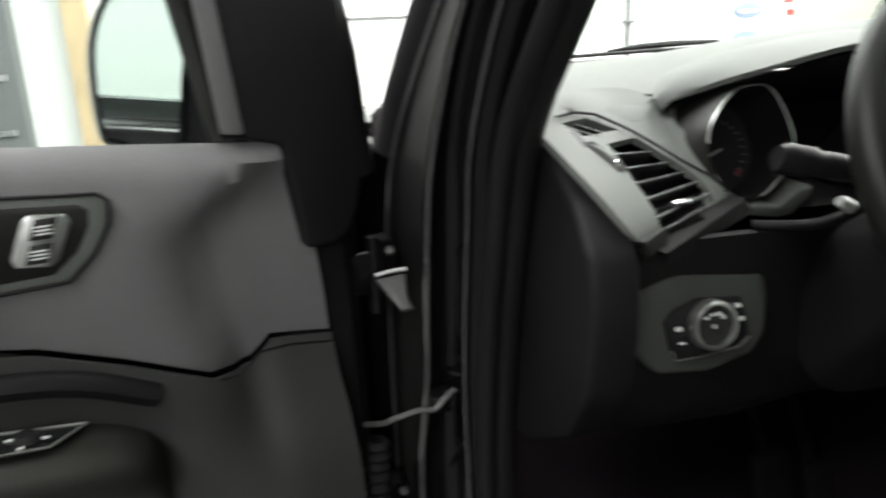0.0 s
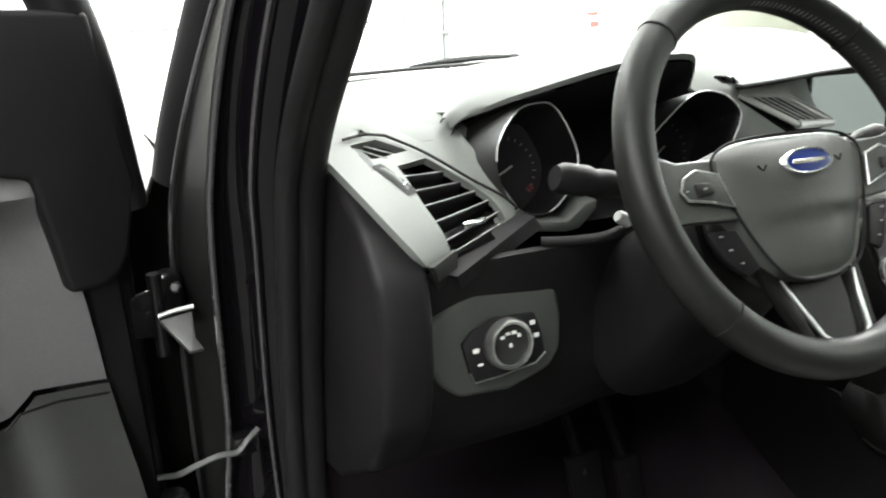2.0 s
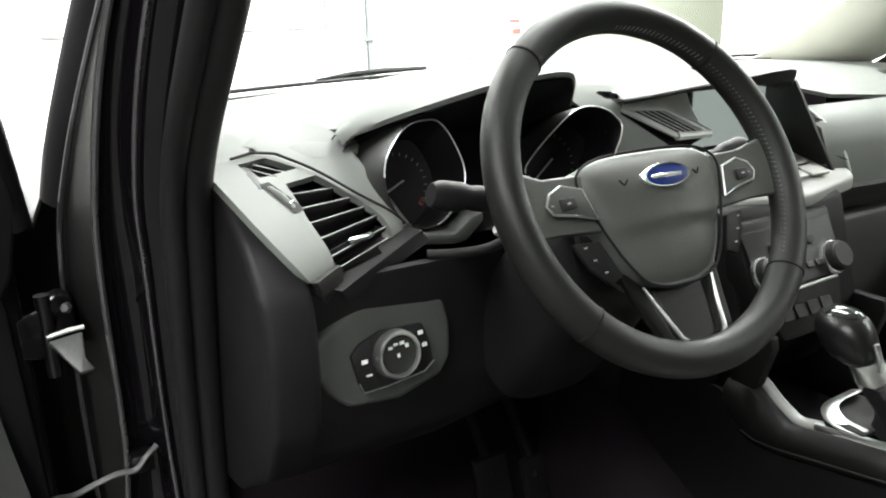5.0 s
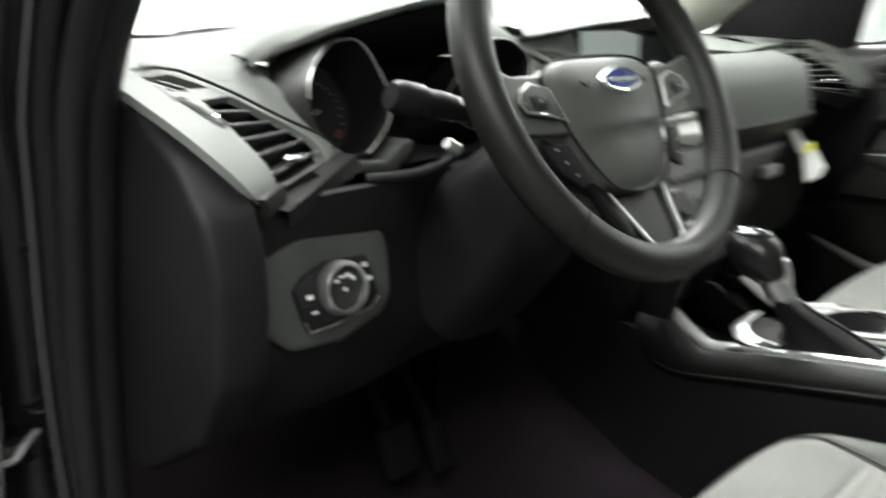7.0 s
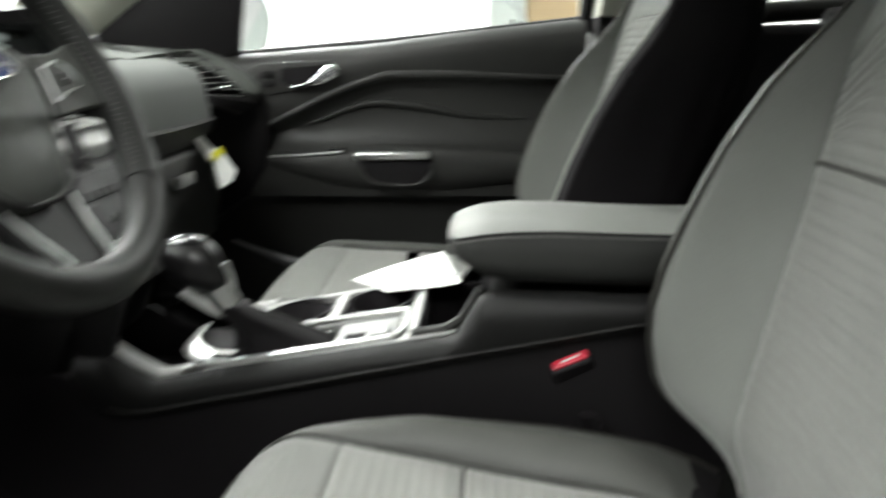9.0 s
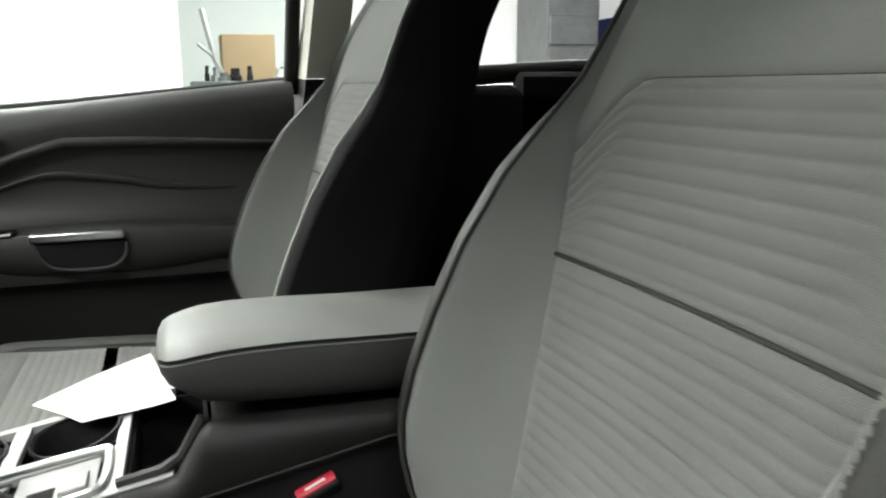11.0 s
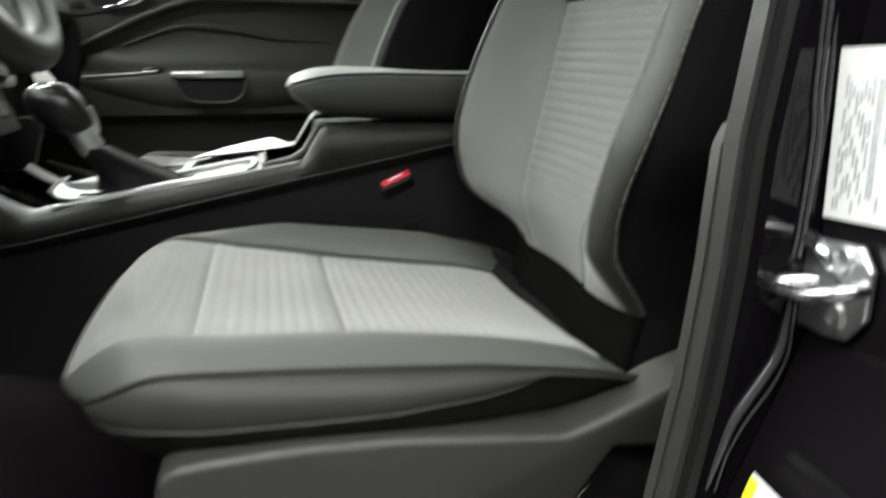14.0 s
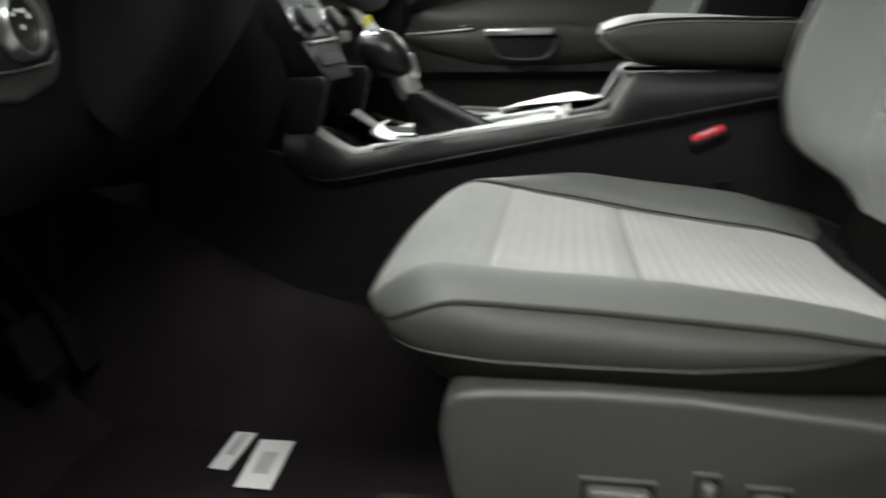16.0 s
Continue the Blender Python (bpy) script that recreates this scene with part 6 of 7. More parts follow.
def back_patch(sg, k0, k1, z0, z1, nk, nz, ribs=None, tuck=(0, 0, 0, 0), drop=None):
    """One panel of the backrest; tuck draws its inner, outer, lower and upper edges in; drop lowers those edges across the panel."""
    rows = []
    for j in range(nz + 1):
        row = []
        for i in range(nk + 1):
            k = k0 + (k1 - k0) * i / nk
            lo, hi = z0 - (drop(k) if drop and drop.low else 0.0), z1 - (drop(k) if drop and drop.high else 0.0)
            z = lo + (hi - lo) * j / nz
            e = max(tuck[0] * max(0.0, 1 - (k - k0) / 0.06), tuck[1] * max(0.0, 1 - (k1 - k) / 0.06), tuck[2] * max(0.0, 1 - (z - lo) / 0.006), tuck[3] * max(0.0, 1 - (hi - z) / 0.006))
            lift = -0.0036 * e * e
            if ribs and k < k1 - 0.001:
                lift += ribs(z) * smooth01(hi, hi - 0.012, z)
            row.append(back_point(sg if k >= 0 else -sg, abs(k), z, lift))
        rows.append(row)
    return skin(rows)


class Arch:
    """The rounded top of the ribbed panel."""

    def __init__(self, low, high):
        self.low, self.high = low, high

    def __call__(self, k):
        return 0.062 * smooth01(0.58, 1.0, abs(k)) ** 1.6


def rib(period, amp):
    return lambda s: amp * (abs(math.sin(math.pi * s / period)) ** 0.6 - 0.6)


# the cushion by its depth: half width, side seams and their heights, piping height, skirt line
HALF_W = [(-0.60, 0.205), (-0.52, 0.218), (-0.48, 0.2206), (-0.42, 0.2228), (-0.35, 0.224), (-0.28, 0.2223), (-0.21, 0.2185), (-0.16, 0.214)]
SEAM_C = [(-0.60, 0.125), (-0.52, 0.1345), (-0.48, 0.1407), (-0.42, 0.1455), (-0.35, 0.1516), (-0.28, 0.1577), (-0.21, 0.1604), (-0.10, 0.158)]
NEAR_Z = [(-0.60, 0.610), (-0.56, 0.640), (-0.52, 0.663), (-0.48, 0.671), (-0.42, 0.681), (-0.35, 0.690), (-0.28, 0.6944), (-0.21, 0.697), (-0.16, 0.697)]
FAR_Z = [(-0.60, 0.600), (-0.56, 0.630), (-0.52, 0.649), (-0.48, 0.656), (-0.42, 0.662), (-0.35, 0.671), (-0.28, 0.6825), (-0.21, 0.6935), (-0.16, 0.698)]
PIPE_Z = [(-0.60, 0.630), (-0.56, 0.650), (-0.52, 0.6625), (-0.48, 0.670), (-0.42, 0.679), (-0.35, 0.6843), (-0.28, 0.688), (-0.21, 0.6897), (-0.16, 0.689)]
SKIRT_Z = [(-0.60, 0.660), (-0.50, 0.669), (-0.475, 0.669), (-0.45, 0.663), (-0.42, 0.6584), (-0.35, 0.655), (-0.16, 0.6515), (-0.10, 0.650)]
SKIRT_D = [(-0.56, 0.0), (-0.48, 0.003), (-0.42, 0.011), (-0.35, 0.017), (-0.22, 0.016), (-0.17, 0.008), (-0.14, 0.001), (-0.12, -0.005)]
FRONT_Y = -0.104


def cushion_half(y):
    w = lerp(HALF_W, y)
    if y > -0.17:
        w -= 0.040 * (1 - math.sqrt(max(0.0, 1 - ((y + 0.17) / 0.0665) ** 2)))
    return w


def cushion_point(g, y, drop=0.0):
    """g runs across: -2 the door side's piping, -1 and 1 the seams, 2 the console side's piping."""
    half = cushion_half(y)
    near, far = min(0.165, half * 0.80), min(lerp(SEAM_C, y), half * 0.80)
    a = abs(g) / 2
    roll = (0.034 + 0.012 * a * a) * max(0.0, (y + 0.166 + 0.03 * a * a) / (0.062 + 0.03 * a * a)) ** (2.6 - 0.6 * a)
    bulge = 0.007 * (1 - a * a) * smooth01(-0.24, -0.15, y)
    zn, zf, zp = lerp(NEAR_Z, y) - roll, lerp(FAR_Z, y) - roll, lerp(PIPE_Z, y) - 0.6 * roll
    back = 0.024 * a**3 * smooth01(-0.21, FRONT_Y, y)
    if abs(g) <= 1:
        w = (g + 1) / 2
        return V(CX - near + (near + far) * w, y - back, zn + (zf - zn) * w - 0.004 * math.sin(math.pi * w) * smooth01(-0.18, -0.28, y) + bulge - drop)
    f = abs(g) - 1
    s, zs = (near, zn) if g < 0 else (far, zf)
    if g > 0:
        zp -= 0.010 * smooth01(-0.30, -0.14, y)
    crest = (0.009 if g < 0 else 0.023) * smooth01(-0.57, -0.45, y) * (smooth01(FRONT_Y, -0.17, y) if g < 0 else smooth01(-0.13, -0.30, y))
    x = s + (half - s) * f
    return V(CX + math.copysign(x, g), y - back, zs + (zp - zs) * f**1.6 + crest * math.sin(math.pi * f**0.85) + bulge - drop)


def cushion_patch(g0, g1, y0, y1, ng, ny, ribs=None, tuck=(0, 0, 0, 0)):
    """One panel of the cushion; tuck draws its door, console, rear and front edges in."""
    rows = []
    for j in range(ny + 1):
        f = j / ny
        y = y0 + (y1 - y0) * (f if y1 < -0.13 else 1 - (1 - f) ** 1.6)
        row = []
        for i in range(ng + 1):
            g = g0 + (g1 - g0) * i / ng
            e = max(tuck[0] * max(0.0, 1 - (g - g0) / 0.07), tuck[1] * max(0.0, 1 - (g1 - g) / 0.07), tuck[2] * max(0.0, 1 - (y - y0) / 0.006), tuck[3] * max(0.0, 1 - (y1 - y) / 0.006))
            row.append(cushion_point(g, y, 0.0042 * e * e - (ribs(y) if ribs and 0 < i < ng else 0.0)))
        rows.append(row)
    return skin(rows)


def stitches(path, gap=0.0056, r=0.00075, slant=V(0, 0, 0)):
    many = []
    path = [Vector(p) for p in path]
    left = 0.0
    for a, b in zip(path, path[1:]):
        n = (b - a).length
        while left < n:
            p = a.lerp(b, left / n)
            q = a.lerp(b, min(1.0, (left + gap * 0.7) / n))
            many.append(tube([p - slant, q + slant], r, 4))
            left += gap
        left -= n
    return joined(*many)


def front_seat(label, driver):
    """Built at the driver's place, the door on its -x side."""
    s = rooted("front_seat", (CX, -0.35, 0.325), label, "car seat", "front seats")
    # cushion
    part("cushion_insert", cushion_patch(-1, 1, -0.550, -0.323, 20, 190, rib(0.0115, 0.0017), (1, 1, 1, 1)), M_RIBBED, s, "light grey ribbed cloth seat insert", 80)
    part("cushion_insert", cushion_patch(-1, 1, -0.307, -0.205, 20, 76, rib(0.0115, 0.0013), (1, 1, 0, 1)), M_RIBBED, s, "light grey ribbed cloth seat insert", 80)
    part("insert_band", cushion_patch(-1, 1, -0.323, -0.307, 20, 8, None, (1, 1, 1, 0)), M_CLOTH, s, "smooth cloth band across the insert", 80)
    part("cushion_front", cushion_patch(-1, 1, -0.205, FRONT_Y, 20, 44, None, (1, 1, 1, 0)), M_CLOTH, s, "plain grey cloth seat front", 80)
    for g0, g1 in ((-2, -1), (1, 2)):
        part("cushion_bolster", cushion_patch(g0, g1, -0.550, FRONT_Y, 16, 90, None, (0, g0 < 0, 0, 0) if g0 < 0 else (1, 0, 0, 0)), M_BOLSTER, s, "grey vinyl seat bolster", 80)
    part("cushion_rear", cushion_patch(-2, 2, -0.60, -0.551, 24, 6), M_DEEP, s, "black cloth cushion rear", 80)
    part("panel_seam", tube([cushion_point(-0.97 + 1.94 * i / 20, -0.323, 0.0034) for i in range(21)], 0.0017, 6), M_SKIRT, s, "dark seam across the seat insert")
    for g in (-1, 1):
        part("panel_seam", tube([cushion_point(g * 1.02, y, 0.0016) for y in [-0.54 + 0.0105 * i for i in range(40)]], 0.0010, 6), M_SKIRT, s, "dark side seam")
    # piping and skirt all round
    ys = [-0.58 + (FRONT_Y + 0.58) * (1 - (1 - i / 60) ** 1.6) for i in range(61)]
    loop = [cushion_point(-2, y) for y in ys] + [cushion_point(-2 + 4 * i / 24, FRONT_Y) for i in range(1, 24)] + [cushion_point(2, y) for y in ys[::-1]]
    upper, lower, line = [], [], []
    for i, p in enumerate(loop):
        a, b = loop[max(0, i - 1)], loop[min(len(loop) - 1, i + 1)]
        o = V(-(b.y - a.y), b.x - a.x, 0).normalized()
        z, d = min(lerp(SKIRT_Z, p.y), p.z - 0.004), lerp(SKIRT_D, p.y)
        q = [p + o * 0.0005 - V(0, 0, 0.001)]
        for f in (0.12, 0.35, 0.65, 0.9, 1.0):
            q.append(V(p.x, p.y, p.z + (z - p.z) * f) + o * d * math.sin(f * math.pi / 2) ** 0.8 + o * 0.004 * math.sin(math.pi * f))
        upper.append(q)
        line.append(q[-1])
        low = 0.612 + 0.010 * smooth01(-0.2, -0.12, p.y)
        lower.append([q[-1] - V(0, 0, 0.0012), V(p.x, p.y, z - 0.004) + o * (d - 0.003), V(p.x, p.y, (z + low) / 2) + o * (d - 0.012), V(p.x, p.y, low) + o * (d - 0.034)])
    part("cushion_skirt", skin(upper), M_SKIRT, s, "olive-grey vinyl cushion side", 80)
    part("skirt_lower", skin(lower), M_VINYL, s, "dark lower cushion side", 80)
    part("piping", tube([p + V(0, 0, 0.0004) for p in loop], 0.0024, 8), M_SKIRT, s, "vinyl seat piping")
    part("skirt_seam", tube(line, 0.0013, 6), M_SKIRT, s, "rolled skirt edge")
    part("cushion_base", box((CX - 0.185, -0.56, 0.585), (CX + 0.185, -0.165, 0.645), 0.015, 2), M_SEATBLACK, s, "black cushion underside")

    # backrest; its cloth is the copy darkened for shade
    R1, R2 = rib(0.0108, 0.0020), rib(0.0128, 0.0028)
    part("back_insert", back_patch(1, -1, 1, 0.690, 0.9655, 24, 200, lambda z: R1(z) * smooth01(0.745, 0.79, z), (1, 1, 0, 1)), M_RIBSHADE, s, "ribbed grey cloth lower back insert in the shaded tone", 80)
    part("back_insert", back_patch(1, -1, 1, 0.966, 1.108, 24, 96, lambda z: R2(z), (1, 1, 1, 1), Arch(False, True)), M_RIBSHADE, s, "ribbed grey cloth upper back insert in the shaded tone", 80)
    part("panel_seam", tube([back_point(1 if i >= 14 else -1, abs(i - 14) / 14.2, 0.9657, -0.0012) for i in range(29)], 0.0019, 6), M_VINYL, s, "dark seam across the back insert")
    # cloth running down into the crevice, coloured black for the shade there
    part("lumbar_gap", back_patch(1, -1, 1, 0.60, 0.690, 16, 14), M_GAP, s, "lumbar gap cloth, crevice shade painted black", 80)
    part("back_top", back_patch(1, -1, 1, 1.1085, 1.37, 24, 44, None, (0, 0, 1, 0), Arch(True, False)), M_CLOTHSHADE, s, "plain grey cloth upper back in the shaded tone", 80)
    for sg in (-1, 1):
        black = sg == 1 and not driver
        part("back_bolster", back_patch(sg, 1, 2, 0.690, 1.37, 14, 90, None, (1, 1, 0, 0)), M_CLOTHSHADE, s, "grey cloth back bolster in the shaded tone", 80)
        part("bolster_foot", back_patch(sg, 1, 2, 0.60, 0.689, 10, 12), M_GAP, s, "bolster foot cloth, crevice shade painted black", 80)
        part("bolster_foot", back_patch(sg, 2, 3, 0.60, 0.6895, 10, 12), M_GAP, s, "bolster foot cloth, crevice shade painted black", 80)
        part("back_border", back_patch(sg, 2, 3, 0.690, 1.37, 10, 80, None, (1, 0, 0, 0)), M_SEATBLACK if black else M_BORDER, s, "black back edge" if black else "olive-grey vinyl back edge", 80)
        part("back_side", back_patch(sg, 3, 4, 0.60, 1.37, 24, 60), M_SEATBLACK, s, "black backrest side and rear", 80)
        zs = [0.692 + 0.0085 * i for i in range(79)]
        if black or sg == 1:
            part("piping", tube([back_point(sg, 2.0, z, 0.0006) for z in zs], 0.0022, 8), M_PIPING if black else M_VINYL, s, "pale grey back piping" if black else "dark back piping")
        else:
            for k in (2.06, 2.96):
                path = [back_point(sg, k, z, 0.0012) + V(-0.0006, 0, 0) for z in zs]
                tagged(part("stitching", stitches(path, slant=V(0, 0.0006, 0)), M_THREAD, s, "pale twin stitching"), kind="stuff")
            part("band_seam", tube([back_point(sg, 3.0, z, 0.0) for z in zs], 0.0012, 6), M_VINYL, s, "dark band seam")
    # seam across the back of the shell
    part("shell_seam", tube([back_point(1, 3.05 + 0.9 * i / 30, 0.82, 0.001) for i in range(31)], 0.002, 6), M_VINYL, s, "dark seam across the seat shell")
    # closing the top
    top = [back_point(1 if i >= 12 else -1, abs(i - 12) / 6, 1.37) for i in range(25)]
    cap = [[p, V(p.x, p.y - 0.05, p.z + 0.008), V(p.x * 0.98 + CX * 0.02, p.y - 0.11, p.z - 0.002), V(p.x, p.y - 0.14, p.z - 0.02)] for p in top]
    part("back_top", skin(cap), M_CLOTHSHADE, s, "grey cloth seat top in the shaded tone", 80)
    part("seat_hinge", box((CX - 0.17, -0.68, 0.56), (CX + 0.17, -0.575, 0.66), 0.02, 2), M_SEATBLACK, s, "black seat hinge cover")
    return s


def seat_base(s, x, sg):
    """Side valance, switches, frame and rails; sg is the door's side."""
    xo = x + sg * 0.246
    out = [(-0.182, 0.624), (-0.178, 0.600), (-0.184, 0.56), (-0.198, 0.498), (-0.26, 0.496), (-0.36, 0.496), (-0.40, 0.499), (-0.44, 0.511), (-0.473, 0.538), (-0.498, 0.576), (-0.522, 0.609), (-0.60, 0.600), (-0.60, 0.672), (-0.565, 0.660), (-0.54, 0.648), (-0.51, 0.636), (-0.48, 0.626), (-0.44, 0.630), (-0.35, 0.638), (-0.28, 0.639), (-0.22, 0.636), (-0.195, 0.633)]
    part("side_valance", prism([V(xo, y, z) for y, z in out], (-sg * 0.050, 0, 0), 0.017, 5), M_VALANCE, s, "dark plastic seat side cover", 50)
    crease = spline([(xo, y, z) for y, z in ((-0.250, 0.5217), (-0.285, 0.5155), (-0.35, 0.5128), (-0.40, 0.5118), (-0.44, 0.5225), (-0.47, 0.549), (-0.50, 0.581))], 6)
    part("valance_crease", tube(crease, [0.0006 + 0.0010 * math.sin(math.pi * (i + 1) / (len(crease) + 1)) for i in range(len(crease))], 8), M_VALANCE, s, "soft moulded crease")
    part("foot_rail", prism([V(x + sg * 0.21, y, z) for y, z in ((-0.114, 0.478), (-0.114, 0.500), (-0.120, 0.505), (-0.24, 0.505), (-0.24, 0.478))], (-sg * 0.03, 0, 0), 0.003, 2), M_BLACK, s, "dark seat foot rail")
    part("rear_cover", prism([V(xo - sg * 0.012, y, z) for y, z in ((-0.44, 0.515), (-0.47, 0.535), (-0.50, 0.575), (-0.523, 0.615), (-0.56, 0.600), (-0.62, 0.56), (-0.62, 0.47), (-0.45, 0.47))], (-sg * 0.03, 0, 0), 0.008, 3), M_BLACK, s, "black lower hinge cover")
    part("seat_frame", box((x - 0.20, -0.58, 0.45), (x + 0.20, -0.20, 0.59), 0.01, 2), M_DEEP, s, "dark seat frame")
    for dx in (-0.19, 0.19):
        part("seat_rail", box((x + dx - 0.025, -0.62, 0.325), (x + dx + 0.025, -0.14, 0.37), 0.006, 2), M_BLACK, s, "black seat rail")
        for y in (-0.22, -0.55):
            part("seat_bracket", box((x + dx - 0.015, y - 0.03, 0.36), (x + dx + 0.015, y + 0.03, 0.47), 0.005, 1), M_DEEP, s)
    return xo


seat = front_seat("driver's seat in grey ribbed cloth with dark vinyl edges", True)
seat_base(seat, CX, -1)
SIDE[-1], DEPTH[-1], DEPTH[1] = 1, 1.2, 0.85
other = front_seat("passenger seat in grey ribbed cloth beside the console", False)
for piece in other.children:
    longer = 1.09 if piece.name.startswith("cushion") else 1.0
    piece.data.transform(Matrix.Translation((2 * CX, 0.56 * (longer - 1), 0)) @ Matrix.Diagonal((-1, longer, 1, 1)))
    piece.data.flip_normals()
seat_base(other, CX, 1)
other.location = (0.37, -0.262, 0.325)


def seat_switches():
    x = CX - 0.246
    p = rooted("seat_switches", (x, -0.34, 0.55), "three dark power seat switches on the seat side", "seat switches")
    for y0, y1, z0, z1, g in ((-0.2828, -0.3282, 0.5545, 0.5695, 0.0055), (-0.3597, -0.3712, 0.5475, 0.5790, 0.0052), (-0.3945, -0.4180, 0.5580, 0.5715, 0.0055)):
        part("recess", box((x - 0.0012, y1 - g, z0 - g), (x + 0.006, y0 + g, z1 + g), 0.0032, 3), M_VALANCE, p, "raised switch surround")
        part("well", box((x - 0.0022, y1 - g * 0.62, z0 - g * 0.62), (x + 0.004, y0 + g * 0.62, z1 + g * 0.62), 0.0030, 3), M_DEEP, p, "dark switch well")
        part("switch", box((x - 0.011, y1, z0), (x + 0.002, y0, z1), 0.0056, 4), M_SWITCHCAP, p, "rounded charcoal switch")


seat_switches()


# ---- rear bench, as a dark mass behind ----
def rear_bench():
    r = rooted("rear_bench", (0, -1.35, 0.33), "black cloth rear bench seat", "rear seat")
    part("cushion", box((-0.62, -1.55, 0.33), (0.62, -1.05, 0.66), 0.06, 4), M_SEATBLACK, r, "black rear cushion")
    part("backrest", prism([V(-0.62, -1.50, 0.60), V(-0.62, -1.68, 1.12), V(-0.62, -1.85, 1.12), V(-0.62, -1.70, 0.60)], (1.24, 0, 0), 0.04, 3), M_SEATBLACK, r, "black rear backrest")


rear_bench()


# ---- passenger's door, seen from inside ----
def passenger_door():
    X = 0.70
    d = rooted("passenger_door", (0.78, -0.05, 0.42), "closed black passenger door with silver handle", "car door", "front doors")
    belt = [(-0.60, 1.118), (-0.505, 1.112), (-0.30, 1.092), (-0.11, 1.070), (0.10, 1.056), (0.19, 1.050), (0.34, 1.046), (0.46, 1.046)]
    ys = [0.46, 0.40, 0.34, 0.28, 0.22, 0.16, 0.10, 0.04, -0.02, -0.08, -0.14, -0.20, -0.26, -0.32, -0.38, -0.44, -0.50, -0.535]
    line = [(-0.60, 1.000), (-0.45, 1.003), (-0.25, 1.010), (-0.14, 1.010), (-0.05, 0.984), (0.14, 0.895), (0.30, 0.87), (0.46, 0.86)]
    rows = []
    for y in ys:
        zb, zl = lerp(belt, y), lerp(line, y)
        rows.append([V(X + 0.055, y, zb - 0.012), V(X + 0.03, y, zb + 0.002), V(X + 0.004, y, zb - 0.006), V(X - 0.012, y, zb - 0.025), V(X - 0.014, y, (zb + zl) / 2), V(X - 0.016, y, zl + 0.008), V(X - 0.012, y, zl), V(X + 0.004, y, zl - 0.012), V(X + 0.010, y, (zl + 0.875) / 2), V(X + 0.004, y, 0.885), V(X - 0.010, y, 0.870), V(X - 0.020, y, 0.862), V(X - 0.022, y, 0.80), V(X - 0.016, y, 0.768), V(X + 0.004, y, 0.752), V(X + 0.02, y, 0.72), V(X + 0.03, y, 0.55), V(X + 0.03, y, 0.43)])
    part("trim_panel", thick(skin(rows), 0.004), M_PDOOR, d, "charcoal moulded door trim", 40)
    # crease lines in the recess
    part("crease", tube(spline([(X + 0.006, 0.02, 0.915), (X + 0.006, -0.075, 0.949), (X + 0.006, -0.130, 0.957), (X + 0.006, -0.225, 0.946), (X + 0.008, -0.31, 0.929), (X + 0.008, -0.42, 0.923)], 5), [0.002 + 0.006 * math.sin(math.pi * i / 25) for i in range(26)], 10), M_PDOOR, d, "soft moulded crease")
    part("trim_lip", tube([V(X - 0.014, y, lerp(line, y) + 0.002) for y in ys[4:]], [0.003 + 0.006 * math.sin(math.pi * i / (len(ys) - 5)) for i in range(len(ys) - 4)], 10), M_PDOOR, d, "raised trim edge")
    # inner release with its surround, recess and paddle
    pts = [(0.133, 1.027), (0.107, 1.037), (-0.030, 1.041), (-0.037, 1.030), (-0.033, 1.015), (0.020, 0.987), (0.093, 0.975), (0.124, 0.980)]
    sur = part("release_surround", prism([V(X - 0.0195, y, z) for y, z in pts], (0.006, 0, 0), 0.002, 2), M_PDOOR, d, "charcoal release surround")
    part("release_recess", prism([V(X - 0.0205, y, z) for y, z in ((0.068, 1.027), (-0.019, 1.032), (-0.029, 1.023), (0.020, 0.996), (0.059, 0.993), (0.070, 1.002))], (0.004, 0, 0), 0.001, 1), M_DEEP, sur, "dark release recess", smooth=0)
    part("release_handle", prism([V(X - 0.034, y, z) for y, z in ((0.048, 0.994), (0.016, 0.998), (-0.012, 1.020), (-0.024, 1.032), (-0.040, 1.034), (-0.049, 1.024), (-0.047, 1.010), (-0.014, 0.994), (0.045, 0.986))], (0.010, 0, 0), 0.004, 3), M_CHROME, sur, "chrome inner release paddle")
    for z in (0.990, 1.008):
        part("lock_switch", box((X - 0.0235, 0.082, z), (X - 0.018, 0.108, z + 0.014), 0.002, 2), M_BLACK, sur, "black door lock switch")
    # armrest ledge and pull handle
    led = spline([(0.16, 0.846, 0.832), (0.11, 0.849, 0.826), (0.035, 0.851, 0.806), (-0.06, 0.858, 0.785), (-0.17, 0.862, 0.781), (-0.28, 0.860, 0.782), (-0.39, 0.852, 0.792), (-0.50, 0.846, 0.80)], 4)
    rows = []
    for p in led:
        y, zt, zl = p
        f = smooth01(0.16, 0.02, y)
        rows.append([V(X - 0.012, y, zt + 0.012), V(X - 0.014 - 0.014 * f, y, zt + 0.004), V(X - 0.016 - 0.018 * f, y, zt - 0.004), V(X - 0.016 - 0.020 * f, y, (zt + zl) / 2), V(X - 0.014 - 0.012 * f, y, zl + 0.006), V(X - 0.010, y, zl - 0.004), V(X + 0.010, y, zl - 0.010)])
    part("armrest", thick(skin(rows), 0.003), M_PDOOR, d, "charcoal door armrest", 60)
    part("pull_recess", prism([V(X - 0.0385, y, z) for y, z in ((-0.083, 0.848), (-0.0965, 0.8145), (-0.122, 0.7994), (-0.197, 0.797), (-0.225, 0.816), (-0.232, 0.8435))], (0.004, 0, 0), 0.001, 1), M_DEEP, d, "dark handle pocket", smooth=0)
    part("pull_handle", box((X - 0.048, -0.228, 0.846), (X - 0.030, -0.078, 0.862), 0.005, 3), M_SATIN, d, "satin silver pull handle")
